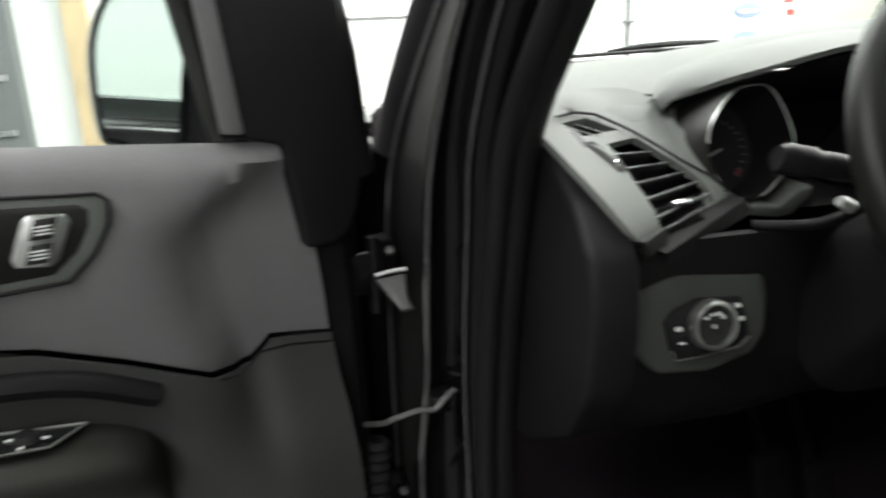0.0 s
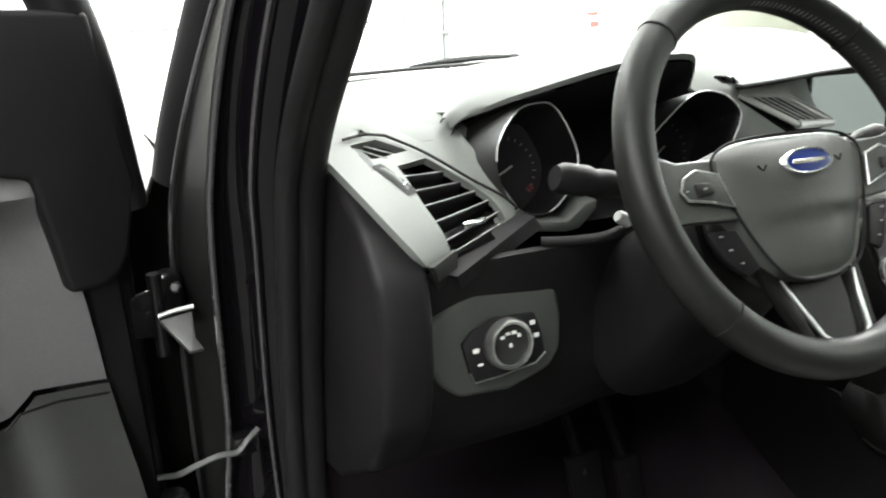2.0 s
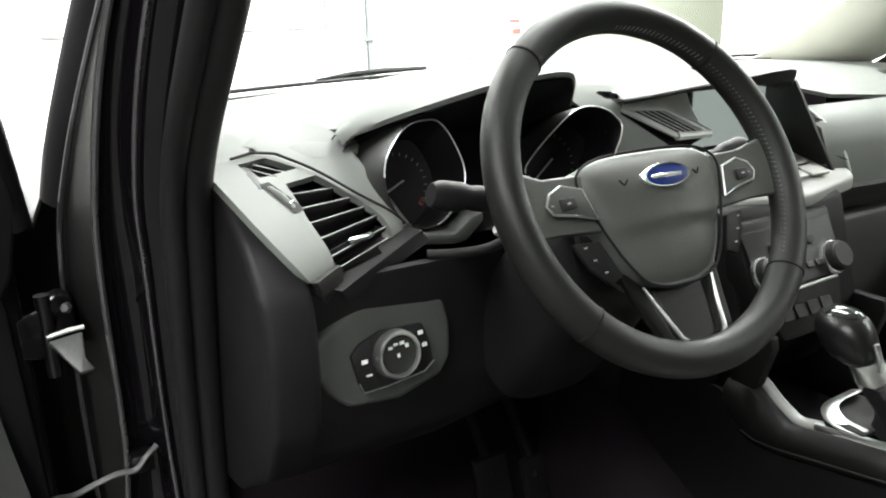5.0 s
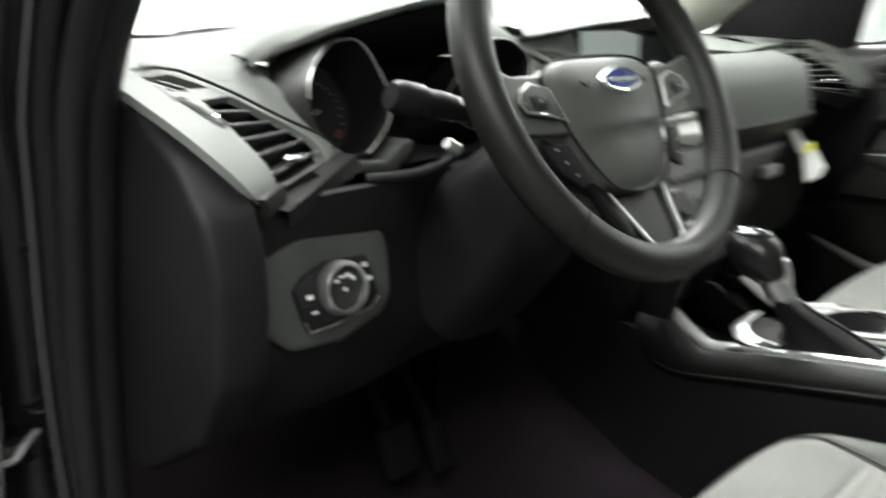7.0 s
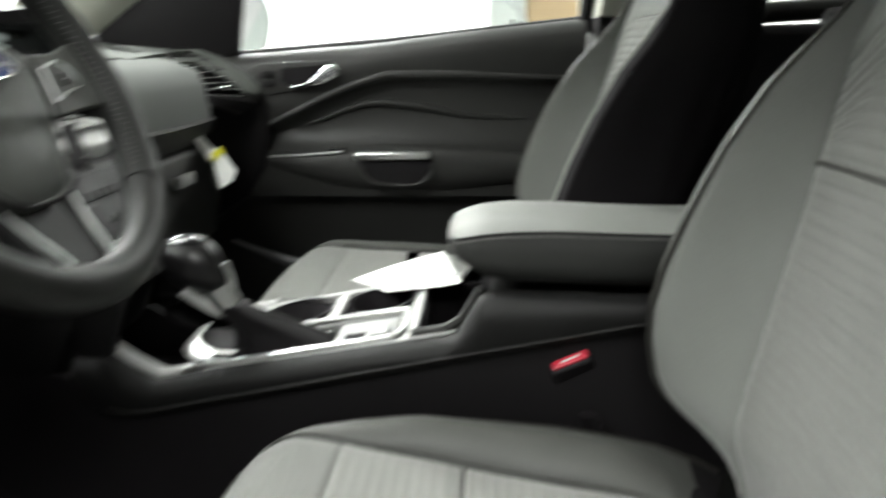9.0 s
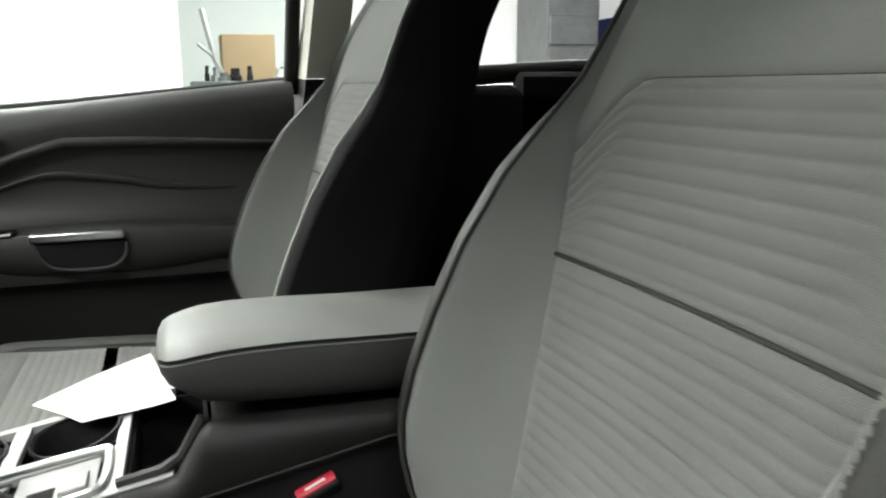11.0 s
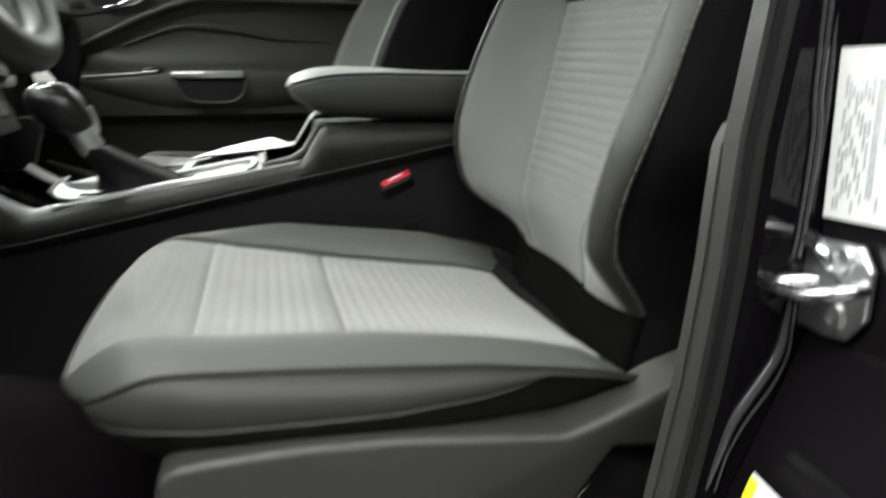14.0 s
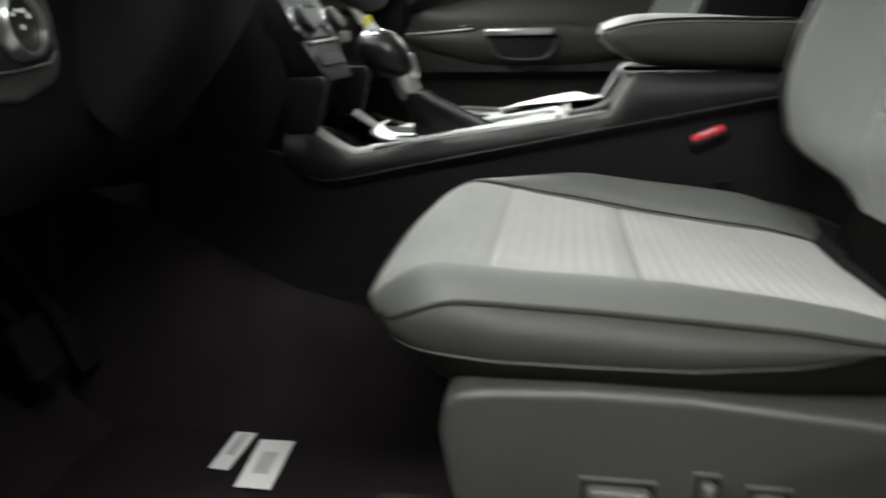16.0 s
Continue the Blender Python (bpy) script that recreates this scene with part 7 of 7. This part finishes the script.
    part("pocket_lip", tube(spline([(X - 0.040, -0.088, 0.830), (X - 0.041, -0.098, 0.812), (X - 0.042, -0.122, 0.798), (X - 0.042, -0.197, 0.796), (X - 0.041, -0.226, 0.815), (X - 0.040, -0.232, 0.838)], 4), 0.0035, 8), M_PDOOR, d)
    part("ledge_strip", tube([(X - 0.033, 0.10, 0.853), (X - 0.036, 0.03, 0.856), (X - 0.036, -0.05, 0.862)], [0.0012, 0.0022, 0.0028], 8), M_ALU, d, "pale edge before the handle")
    part("window_switch", box((X - 0.034, -0.058, 0.862), (X - 0.020, -0.020, 0.869), 0.002, 2), M_GLOSS, d, "gloss black window switch")
    # map pocket low on the door
    lip = spline([(0.662, 0.186, 0.676), (0.657, 0.12, 0.652), (0.652, 0.05, 0.630), (0.650, -0.08, 0.606), (0.652, -0.30, 0.60)], 4)
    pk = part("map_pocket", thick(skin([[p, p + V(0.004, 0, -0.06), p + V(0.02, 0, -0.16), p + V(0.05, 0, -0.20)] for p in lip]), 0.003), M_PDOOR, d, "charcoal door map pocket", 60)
    # pale trim on the rolled edge stands for the light it catches
    part("pocket_edge", tube([p + V(0, 0, 0.002) for p in lip], [0.004 + 0.006 * smooth01(0, 8, i) for i in range(len(lip))], 10), M_DOORTRIM, pk, "rolled pocket edge, its caught light painted paler", 60)
    # outer skin and window
    part("outer_skin", prism([V(0.86, 0.48, 0.42), V(0.86, 0.48, 1.03), V(0.86, -0.62, 1.08), V(0.86, -0.62, 0.42)], (0.03, 0, 0), 0.01, 2), M_PAINT, d, "gloss black outer skin")
    pane = [V(0.765, 0.195, 1.03), V(0.765, -0.53, 1.09), V(0.66, -0.545, 1.52), V(0.68, -0.12, 1.50)]
    g = part("window", prism(pane, (0.004, 0, 0)), M_GLASS, d, "clear side window", smooth=0)
    g.visible_shadow = False
    # front sail panel and frame
    part("sail_panel", prism([V(0.712, 0.165, 1.050), V(0.712, 0.52, 1.048), V(0.700, 0.36, 1.16), V(0.690, 0.225, 1.27), V(0.690, 0.13, 1.27), V(0.702, 0.145, 1.16)], (0.03, 0, 0), 0.008, 2), M_BLACK, d, "black mirror sail panel")
    part("window_frame", tube([(0.728, 0.198, 1.045), (0.718, 0.165, 1.16), (0.69, 0.06, 1.33), (0.655, -0.14, 1.49), (0.65, -0.545, 1.53)], 0.016, 10), M_BLACK, d, "black window frame")
    part("window_frame", tube([(0.735, -0.535, 1.09), (0.70, -0.545, 1.30), (0.655, -0.555, 1.53)], 0.014, 10), M_BLACK, d, "black window frame")
    part("window_frame", tube([(0.755, 0.20, 1.050), (0.755, -0.15, 1.075), (0.755, -0.53, 1.112)], 0.010, 8), M_BLACK, d, "black window sill seal")


def passenger_side(c):
    # pillars across the car
    ws = spline([(0.615, 0.70, 1.085), (0.635, 0.61, 1.128), (0.630, 0.50, 1.205), (0.605, 0.34, 1.315), (0.575, 0.15, 1.44), (0.575, 0.02, 1.53)], 6)
    dr = spline([(0.722, 0.66, 1.055), (0.722, 0.54, 1.066), (0.720, 0.40, 1.14), (0.700, 0.25, 1.27), (0.670, 0.08, 1.41), (0.640, -0.03, 1.53)], 6)
    rows = [[a.lerp(b, u / 6) + V(-0.022, -0.012, 0.0) * math.sin(math.pi * u / 6) for u in range(7)] for a, b in zip(ws, dr)]
    part("pillar_trim", thick(skin(rows), 0.01), M_TRIMPALE, c, "pale front pillar trim", 60)
    def col(z0, z1, mat, label, x0=0.66):
        rows = []
        for k in range(5):
            z = z0 + (z1 - z0) * k / 4
            dx, dy = -max(0, z - 1.12) * 0.16, -max(0, z - 0.9) * 0.12
            rows.append([V(x0 + dx, -0.528 + dy, z), V(x0 + dx + 0.01, -0.60 + dy, z), V(x0 + dx + 0.075, -0.61 + dy, z), V(x0 + dx + 0.075, -0.52 + dy, z)])
        part("centre_pillar", bevelled(skin(rows, True, True), 0.008, 2, 40), mat, c, label)
    col(1.118, 1.53, M_TRIMPALE, "pale upper centre pillar trim")
    col(0.40, 1.116, M_BLACK, "black lower centre pillar trim", 0.664)
    part("rear_door_trim", box((0.68, -1.75, 0.42), (0.74, -0.615, 1.10), 0.02, 3), M_BLACK, c, "black rear door trim")
    part("rear_sill", tube([(0.715, -0.62, 1.108), (0.715, -1.1, 1.135), (0.70, -1.75, 1.15)], 0.02, 10), M_GREY, c, "charcoal rear window sill")


passenger_door()
passenger_side(body)


# ---- driver's door, standing open ----
DOOR = Matrix.Translation((-0.86, 0.27, 0)) @ Matrix.Rotation(radians(17), 4, "Z") @ Matrix.Diagonal((-1, 1, 1, 1))


def driver_door():
    """Local: x from the hinge to the latch end, y away from the driver, z up."""
    d = rooted("driver_door", (-1.35, 0.12, 0.42), "driver's door standing open, charcoal trim and black frame", "car door", "front doors")

    def put(name, bm, mat, label="", smooth=45, parent=None):
        bm.transform(DOOR)
        return part(name, bm, mat, parent or d, label, smooth)

    top = [(0.0, 1.056), (0.10, 1.063), (0.22, 1.075), (0.32, 1.084), (0.6, 1.11), (0.97, 1.13)]
    seam = [(0.0, 0.852), (0.072, 0.858), (0.11, 0.865), (0.142, 0.870), (0.150, 0.863), (0.165, 0.852), (0.185, 0.851), (0.2055, 0.856), (0.2386, 0.872), (0.267, 0.887), (0.35, 0.922), (0.5, 0.95), (0.97, 0.97)]
    front = [(0.40, 0.034), (0.678, 0.046), (0.869, 0.060), (0.956, 0.070), (1.038, 0.080), (1.08, 0.088)]
    xs = [0.0, 0.012, 0.03, 0.05, 0.062, 0.070, 0.078, 0.085, 0.095, 0.105, 0.13, 0.16, 0.20, 0.26, 0.34, 0.44, 0.58, 0.76, 0.92]
    rows_u, rows_l = [], []
    for k in xs:
        ru, rl = [], []
        for j in range(13):
            f = j / 12
            x0 = 0.08
            x = x0 + k
            zt, zs = lerp(top, x), lerp(seam, x) + 0.001
            z = zt + (zs - zt) * f
            x = lerp(front, z) + k
            # hollow facet near the hinge end
            edge_x = 0.10 + 0.095 * smooth01(1.055, 0.985, z) - 0.03 * smooth01(0.95, 0.86, z)
            inn = 0.032 * smooth01(edge_x + 0.030, edge_x - 0.020, x) * smooth01(1.065, 1.03, z)
            y = inn + 0.016 * smooth01(0.12, 0.0, f) ** 2 - 0.010 * math.sin(math.pi * f)
            ru.append(V(x, y, z))
        for j in range(11):
            f = j / 10
            x = 0.08 + k
            zs = lerp(seam, x) - 0.003
            z = zs + (0.43 - zs) * f
            x = lerp(front, z) + k
            edge_x = 0.10 + 0.095 * smooth01(1.055, 0.985, zs) - 0.03 * smooth01(0.95, 0.86, zs)
            inn = 0.032 * smooth01(edge_x + 0.030, edge_x - 0.020, lerp(front, zs) + k)
            y = -0.004 + 0.030 * smooth01(0.0, 0.5, f) * smooth01(0.10, 0.24, k) + 0.006 * smooth01(0.10, 0.0, k) + (inn - 0.002) * smooth01(0.30, 0.0, f)
            rl.append(V(x, y, z))
        rows_u.append(ru)
        rows_l.append(rl)
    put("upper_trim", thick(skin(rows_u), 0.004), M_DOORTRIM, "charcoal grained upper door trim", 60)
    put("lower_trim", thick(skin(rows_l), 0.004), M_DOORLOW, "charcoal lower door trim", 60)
    put("trim_seam", tube([V(x, -0.003 + (0.012 if x < 0.13 else 0.0), lerp(seam, x) - 0.001) for x in (0.066, 0.11, 0.142, 0.150, 0.158, 0.165, 0.185, 0.2055, 0.2386, 0.27, 0.31, 0.35, 0.45, 0.6, 0.95)], 0.0013, 8), M_BLACK, "dark trim joint")
    # release bezel with rocker
    bz = [V(0.36, 0, 1.052), V(0.262, 0, 1.043), V(0.254, 0, 1.036), V(0.256, 0, 1.018), V(0.270, 0, 0.994), V(0.292, 0, 0.974), V(0.44, 0, 0.972), V(0.47, 0, 1.03), V(0.45, 0, 1.056)]
    bz = [p + V(0, -0.013, 0) for p in bz]
    b = put("release_bezel", prism(bz, (0, 0.014, 0), 0.004, 3), M_BEZEL, "grey release bezel")
    put("bezel_inset", prism([V(0.355 + (p.x - 0.355) * 0.84, p.y - 0.001, 1.013 + (p.z - 1.013) * 0.78) for p in bz], (0, 0.002, 0), 0.001, 1), M_GREY, "charcoal inset", parent=b)
    put("bezel_edge", tube(bz, 0.0016, 6, closed=True), M_DEEP, "thin dark edge", parent=b)
    rk = [V(0.313, -0.016, 1.034), V(0.287, -0.016, 1.031), V(0.284, -0.016, 1.024), V(0.297, -0.016, 0.994), V(0.304, -0.016, 0.990), V(0.328, -0.016, 0.993), V(0.331, -0.016, 1.0), V(0.318, -0.016, 1.03)]
    put("rocker_frame", prism(rk, (0, 0.004, 0), 0.0015, 2), M_SATIN, "satin silver rocker frame", parent=b)
    for z0, z1, sh in ((1.014, 1.030, 0.0), (0.995, 1.010, 0.006)):
        put("rocker", prism([V(0.293 + sh, -0.020, z1), V(0.310 + sh, -0.020, z1), V(0.316 + sh, -0.020, z0), V(0.299 + sh, -0.020, z0)], (0, 0.004, 0), 0.0012, 2), M_GREY, "charcoal lock rocker", parent=b)
        for q in range(3):
            put("rocker_mark", box((0.298 + sh, -0.0206, z0 + 0.004 + q * 0.003), (0.311 + sh, -0.0200, z0 + 0.0052 + q * 0.003)), M_WHITEMARK, parent=b, smooth=0)
    put("release_handle", tube(spline([(0.42, -0.016, 1.03), (0.41, -0.03, 1.015), (0.38, -0.034, 1.0)], 4), 0.008, 10), M_CHROME, "chrome inner release handle", parent=b)
    # armrest pod with mirror switch
    pod = [V(0.242, -0.02, 0.80), V(0.262, -0.055, 0.822), V(0.31, -0.07, 0.840), V(0.45, -0.075, 0.862), V(0.75, -0.07, 0.885), V(0.80, -0.03, 0.885)]
    rows = []
    for p in spline(pod, 5):
        rows.append([V(p.x, 0.02, p.z + 0.004), V(p.x, p.y * 0.5, p.z + 0.006), V(p.x, p.y, p.z), V(p.x, p.y - 0.008, p.z - 0.014), V(p.x, p.y * 0.9, p.z - 0.040), V(p.x, p.y * 0.4, p.z - 0.062), V(p.x, 0.02, p.z - 0.07)])
    arm = put("armrest", skin(rows, False), M_VINYL, "dark padded door armrest", 70)
    sp = [V(0.300, -0.020, 0.8475), V(0.33, -0.056, 0.853), V(0.42, -0.064, 0.866), V(0.50, -0.030, 0.874), V(0.40, -0.012, 0.860)]
    put("switch_plate", prism(sp, (0, 0, 0.004), 0.0015, 2), M_GLOSS, "gloss black window switch plate", parent=arm)
    put("plate_edge", tube([p + V(0, 0, 0.004) for p in sp], 0.0012, 6, closed=True), M_SATIN, "thin bright plate edge", parent=arm)
    put("mirror_switch", lathe([(0.0, 0.006), (0.008, 0.006), (0.010, 0.003), (0.011, 0.0)], Matrix.Translation((0.345, -0.040, 0.860)), 20), M_BLACK, "round mirror switch", parent=arm)
    for a in range(4):
        m = Matrix.Translation((0.345, -0.040, 0.8605)) @ Matrix.Rotation(a * math.pi / 2 + 0.4, 4, "Z")
        put("switch_mark", box((0.012, -0.0015, 0.0), (0.016, 0.0015, 0.0008), m=m), M_WHITEMARK, parent=arm, smooth=0)
    put("pull_groove", tube(spline([(0.24, -0.008, 0.855), (0.32, -0.012, 0.890), (0.45, -0.014, 0.905), (0.7, -0.014, 0.915)], 5), 0.012, 8), M_BLACK, "dark pull groove", parent=arm)
    # painted inner shell, black edge towards the hinge
    shell = [V(0.012, 0, 0.40), V(0.012, 0, 0.98), V(0.05, 0, 1.04), V(0.97, 0, 1.11), V(1.03, 0, 0.95), V(1.03, 0, 0.5), V(0.98, 0, 0.40)]
    put("shell", prism([p + V(0, 0.046, 0) for p in shell], (0, 0.060, 0), 0.012, 3), M_PAINT, "gloss black door shell")
    put("edge_panel", prism([V(0.015, 0.040, 0.42), V(0.03, 0.040, 0.955), V(0.10, 0.040, 0.955), V(0.10, 0.040, 0.42)], (0, 0.008, 0), 0.006, 2), M_BLACK, "black door edge")
    # sail panel and window frame
    sail = [V(0.165, 0, 1.196), V(0.033, 0, 1.192), V(0.018, 0, 1.07), V(0.014, 0, 1.045), V(0.028, 0, 0.985), V(0.038, 0, 0.966), V(0.057, 0, 0.957), V(0.084, 0, 0.958), V(0.098, 0, 1.06), V(0.155, 0, 1.075)]
    put("sail_panel", prism([p + V(0, 0.006, 0) for p in sail], (0, 0.03, 0), 0.006, 3), M_BLACK, "black mirror sail panel")
    put("window_frame", tube(spline([(0.022, 0.03, 1.02), (0.045, 0.03, 1.19), (0.12, 0.03, 1.34), (0.28, 0.035, 1.48), (0.50, 0.04, 1.55), (0.80, 0.05, 1.57)], 6), 0.024, 10), M_BLACK, "black upper window frame")
    put("window_frame", tube([(0.80, 0.05, 1.57), (0.93, 0.05, 1.35), (1.0, 0.05, 1.09)], 0.02, 10), M_BLACK, "black rear window frame")
    put("frame_channel", tube([(0.150, 0.022, 1.07), (0.172, 0.022, 1.19), (0.20, 0.024, 1.33)], 0.010, 8), M_GREY, "grey window channel")
    g = put("window", prism([V(0.15, 0.045, 1.05), V(0.98, 0.045, 1.10), V(0.80, 0.05, 1.55), V(0.45, 0.045, 1.53), V(0.17, 0.045, 1.33)], (0, 0.004, 0)), M_GLASS, "clear door window", 0)
    g.visible_shadow = False
    strip = prism([V(-1.032, 0.221, 1.33), V(-1.015, 0.2255, 1.33), V(-0.988, 0.2335, 1.074), V(-1.008, 0.2275, 1.076)], (0, 0.010, 0), 0.003, 2)
    part("channel_strip", strip, M_DOORTRIM, d, "grey window channel strip")
    return d


def mirror():
    m = rooted("door_mirror", (-1.0, 0.42, 1.1), "black door mirror on the open door", "wing mirror")
    MM = DOOR @ Matrix.Translation((-0.022, 0.2, 0))

    def put(name, bm, mat, label=""):
        bm.transform(MM)
        return part(name, bm, mat, m, label, 60)

    glass_o = [V(0.243, 0, 1.150), V(0.247, 0, 1.066), V(0.234, 0, 1.050), V(0.182, 0, 1.034), V(0.163, 0, 1.11), V(0.150, 0, 1.195), V(0.170, 0, 1.225), V(0.215, 0, 1.205)]
    loop = [p + V(0, 0.30 * (p.x - 0.2), 0) for p in spline(glass_o, 4, True)]
    cen = sum(loop, V(0, 0, 0)) / len(loop)
    put("glass", prism([cen + (p - cen) * 0.96 for p in loop], (0, 0.003, 0)), M_MIRROR, "mirror glass")
    rows = []
    for f, y in ((0.97, 0.004), (1.0, -0.006), (1.04, -0.004), (1.07, 0.01), (1.05, 0.035), (0.9, 0.06), (0.5, 0.075), (0.02, 0.078)):
        rows.append([cen + (p - cen) * f + V(0, y, 0) for p in loop])
    put("housing", skin(rows, True), M_GLOSS, "gloss black mirror housing")
    put("foot", prism([V(0.176, 0.0, 1.040), V(0.124, -0.10, 1.046), V(0.124, -0.15, 1.046), V(0.124, -0.15, 1.20), V(0.124, -0.10, 1.215), V(0.155, 0.0, 1.20)], (0.0, 0.05, 0), 0.008, 2), M_BLACK, "black mirror foot")


door = driver_door()
mirror()


def hinges(d):
    for z in (0.905, 0.60):
        leaf = prism([V(-0.842, 0.335, z - 0.034), V(-0.842, 0.335, z + 0.026), V(-0.856, 0.330, z + 0.034), V(-0.872, 0.326, z + 0.026), V(-0.872, 0.326, z - 0.034)], (0, 0.03, 0), 0.005, 3)
        arm = prism([V(-0.872, 0.312, z - 0.026), V(-0.872, 0.312, z + 0.026), V(-0.905, 0.306, z + 0.020), V(-0.905, 0.306, z - 0.020)], (0, 0.010, 0), 0.004, 3)
        h = part("hinge", joined(leaf, arm), M_PAINT, d, "black steel door hinge")
        part("pin", tube([(-0.870, 0.318, z - 0.046), (-0.870, 0.318, z + 0.040)], 0.0075, 12), M_PAINT, h)
        # pin top, plate and bar stand in for the hinge's tan and white reflections
        part("pin_head", lathe([(0.0, 0.002), (0.003, 0.0015), (0.0045, 0.0), (0.0045, -0.003)], facing((-0.870, 0.318, z + 0.042), (0, 0, 1)), 12), M_STEEL, h, "steel pin head, bright for the reflected streak")
        part("bracket", prism([V(-0.872, 0.300, z - 0.002), V(-0.840, 0.300, z + 0.002), V(-0.842, 0.278, z - 0.018), V(-0.836, 0.270, z - 0.028), V(-0.850, 0.268, z - 0.028)], (0, 0.004, -0.005), 0.002, 2), M_STRAP, h, "grey plate standing in for the hinge's tan reflection")
        part("bracket_edge", tube([(-0.872, 0.302, z + 0.001), (-0.856, 0.302, z + 0.004), (-0.838, 0.302, z + 0.005)], 0.0026, 10), M_STEEL, h, "bright bar standing in for the hinge's white streak")
        for bx, bz in ((-0.850, 0.018), (-0.853, -0.022)):
            part("bolt", lathe([(0.0, 0.005), (0.004, 0.005), (0.0065, 0.0)], facing((bx, 0.332, z + bz), (-0.3, -1, 0.3)), 6), M_STRAP, h, "zinc hinge bolt")
    s = rooted("check_strap", (-0.80, 0.33, 0.70), "steel door check strap across the hinge gap", "check strap")
    part("strap", tube(spline([(-0.914, 0.300, 0.721), (-0.896, 0.306, 0.729), (-0.875, 0.308, 0.726), (-0.858, 0.310, 0.729), (-0.832, 0.310, 0.735), (-0.812, 0.310, 0.734), (-0.800, 0.312, 0.744), (-0.786, 0.318, 0.752)], 5), 0.0034, 8, flat=0.6), M_STRAP, s, "dark grey steel strap")
    part("bracket", box((-0.815, 0.314, 0.724), (-0.790, 0.345, 0.746), 0.004, 2), M_PAINT, s, "black strap bracket")
    w = rooted("wiring_boot", (-0.86, 0.32, 0.58), "black ribbed rubber wiring boot at the hinge", "wiring boot")
    path = spline([(-0.882, 0.300, 0.712), (-0.885, 0.298, 0.66), (-0.887, 0.298, 0.60), (-0.885, 0.312, 0.55)], 8)
    part("bellows", tube(path, [0.011 + 0.005 * (i % 2) for i in range(len(path))], 14), M_RUBBER, w, "ribbed rubber bellows")


hinges(door)


# ---- footwell ----
def footwell():
    f = rooted("floor_mat", (-0.37, 0.1, 0.326), "black carpet floor mat in the driver's footwell", "floor mat")
    part("mat", box((-0.62, -0.14, 0.326), (-0.15, 0.36, 0.338), 0.005, 2), M_CARPET, f)
    for k, (a, b, c2, e) in enumerate((((-0.290, 0.176), (-0.170, 0.178), (-0.172, 0.146), (-0.292, 0.149)), ((-0.330, 0.124), (-0.220, 0.134), (-0.219, 0.086), (-0.330, 0.078)))):
        t = rooted("paper_tag", (a[0], a[1], 0.338), "white printed paper slip lying on the floor mat", "paper slip", "slips on the mat")
        part("sheet", prism([V(*q, 0.340 + 0.003 * k) for q in (a, b, c2, e)], (0, 0, 0.0008)), M_PAPER, t, smooth=0)
        mid = [V(*q, 0.3412 + 0.003 * k) for q in (a, b, c2, e)]
        cen = sum(mid, V(0, 0, 0)) / 4
        part("print_bar", prism([cen + (q - cen) * 0.45 for q in mid], (0, 0, 0.0004)), M_PRINT, t, smooth=0)
    for x0, x1, z, lab in ((-0.335, -0.275, 0.50, "black rubber brake pedal"), (-0.245, -0.20, 0.47, "black rubber accelerator pedal")):
        p = rooted("pedal", ((x0 + x1) / 2, 0.40, z), lab, "pedal", "driver's pedals")
        part("pad", prism([V(x0, 0.36, z - 0.03), V(x1, 0.36, z - 0.03), V(x1, 0.385, z + 0.04), V(x0, 0.385, z + 0.04)], (0, 0.012, 0), 0.004, 2), M_RUBBER, p)
        part("arm", tube([((x0 + x1) / 2, 0.38, z + 0.01), ((x0 + x1) / 2, 0.46, z + 0.12), ((x0 + x1) / 2, 0.50, z + 0.25)], 0.009, 8), M_BLACK, p)


footwell()


def tunnel_carpet():
    """Carpeted flank between the footwell and the console."""
    t = rooted("tunnel_carpet", (-0.18, 0.1, 0.326), "black carpet over the floor tunnel beside the console", "carpet")
    rows = []
    for y, z in ((0.42, 0.66), (0.30, 0.618), (0.20, 0.565), (0.10, 0.520), (0.0, 0.497), (-0.12, 0.490), (-0.18, 0.488)):
        rows.append([V(-0.128, y, z + 0.010), V(-0.150, y, z + 0.006), V(-0.166, y, z - 0.006), V(-0.176, y, z - 0.03), V(-0.186, y, z * 0.5 + 0.18), V(-0.200, y, 0.338)])
    part("carpet_flank", skin(rows), M_CARPET, t, smooth=60)


def passenger_mirror():
    c = V(0.985, 0.235, 1.120)
    m = rooted("door_mirror", c - V(0, 0, 0.08), "passenger side door mirror outside the window", "wing mirror")
    k = facing(c, (-0.60, -0.80, 0.03))
    half = [(0.085, 0.0), (0.080, 0.045), (0.050, 0.068), (0.0, 0.072), (-0.055, 0.064), (-0.085, 0.035), (-0.088, -0.02), (-0.06, -0.058), (0.0, -0.066), (0.06, -0.055)]
    loop = spline([V(x, y, 0) for x, y in half], 4, True)
    part("glass", prism([k @ (p * 0.96) for p in loop], k.to_3x3() @ V(0, 0, 0.003)), M_MIRROR, m, "mirror glass", smooth=0)
    rows = [[k @ V(p.x * f, p.y * f, h) for p in loop] for f, h in ((0.96, 0.001), (0.985, 0.006), (1.0, 0.005), (1.02, -0.01), (1.05, -0.045), (0.85, -0.075), (0.3, -0.09), (0.02, -0.09))]
    part("housing", skin(rows, True), M_GLOSS, m, "gloss black mirror housing", 60)
    part("foot", tube([c + V(-0.02, 0.03, -0.05), c + V(-0.09, 0.0, -0.075), V(0.80, c.y, c.z - 0.09)], 0.018, 10), M_BLACK, m, "black mirror foot")


tunnel_carpet()
passenger_mirror()
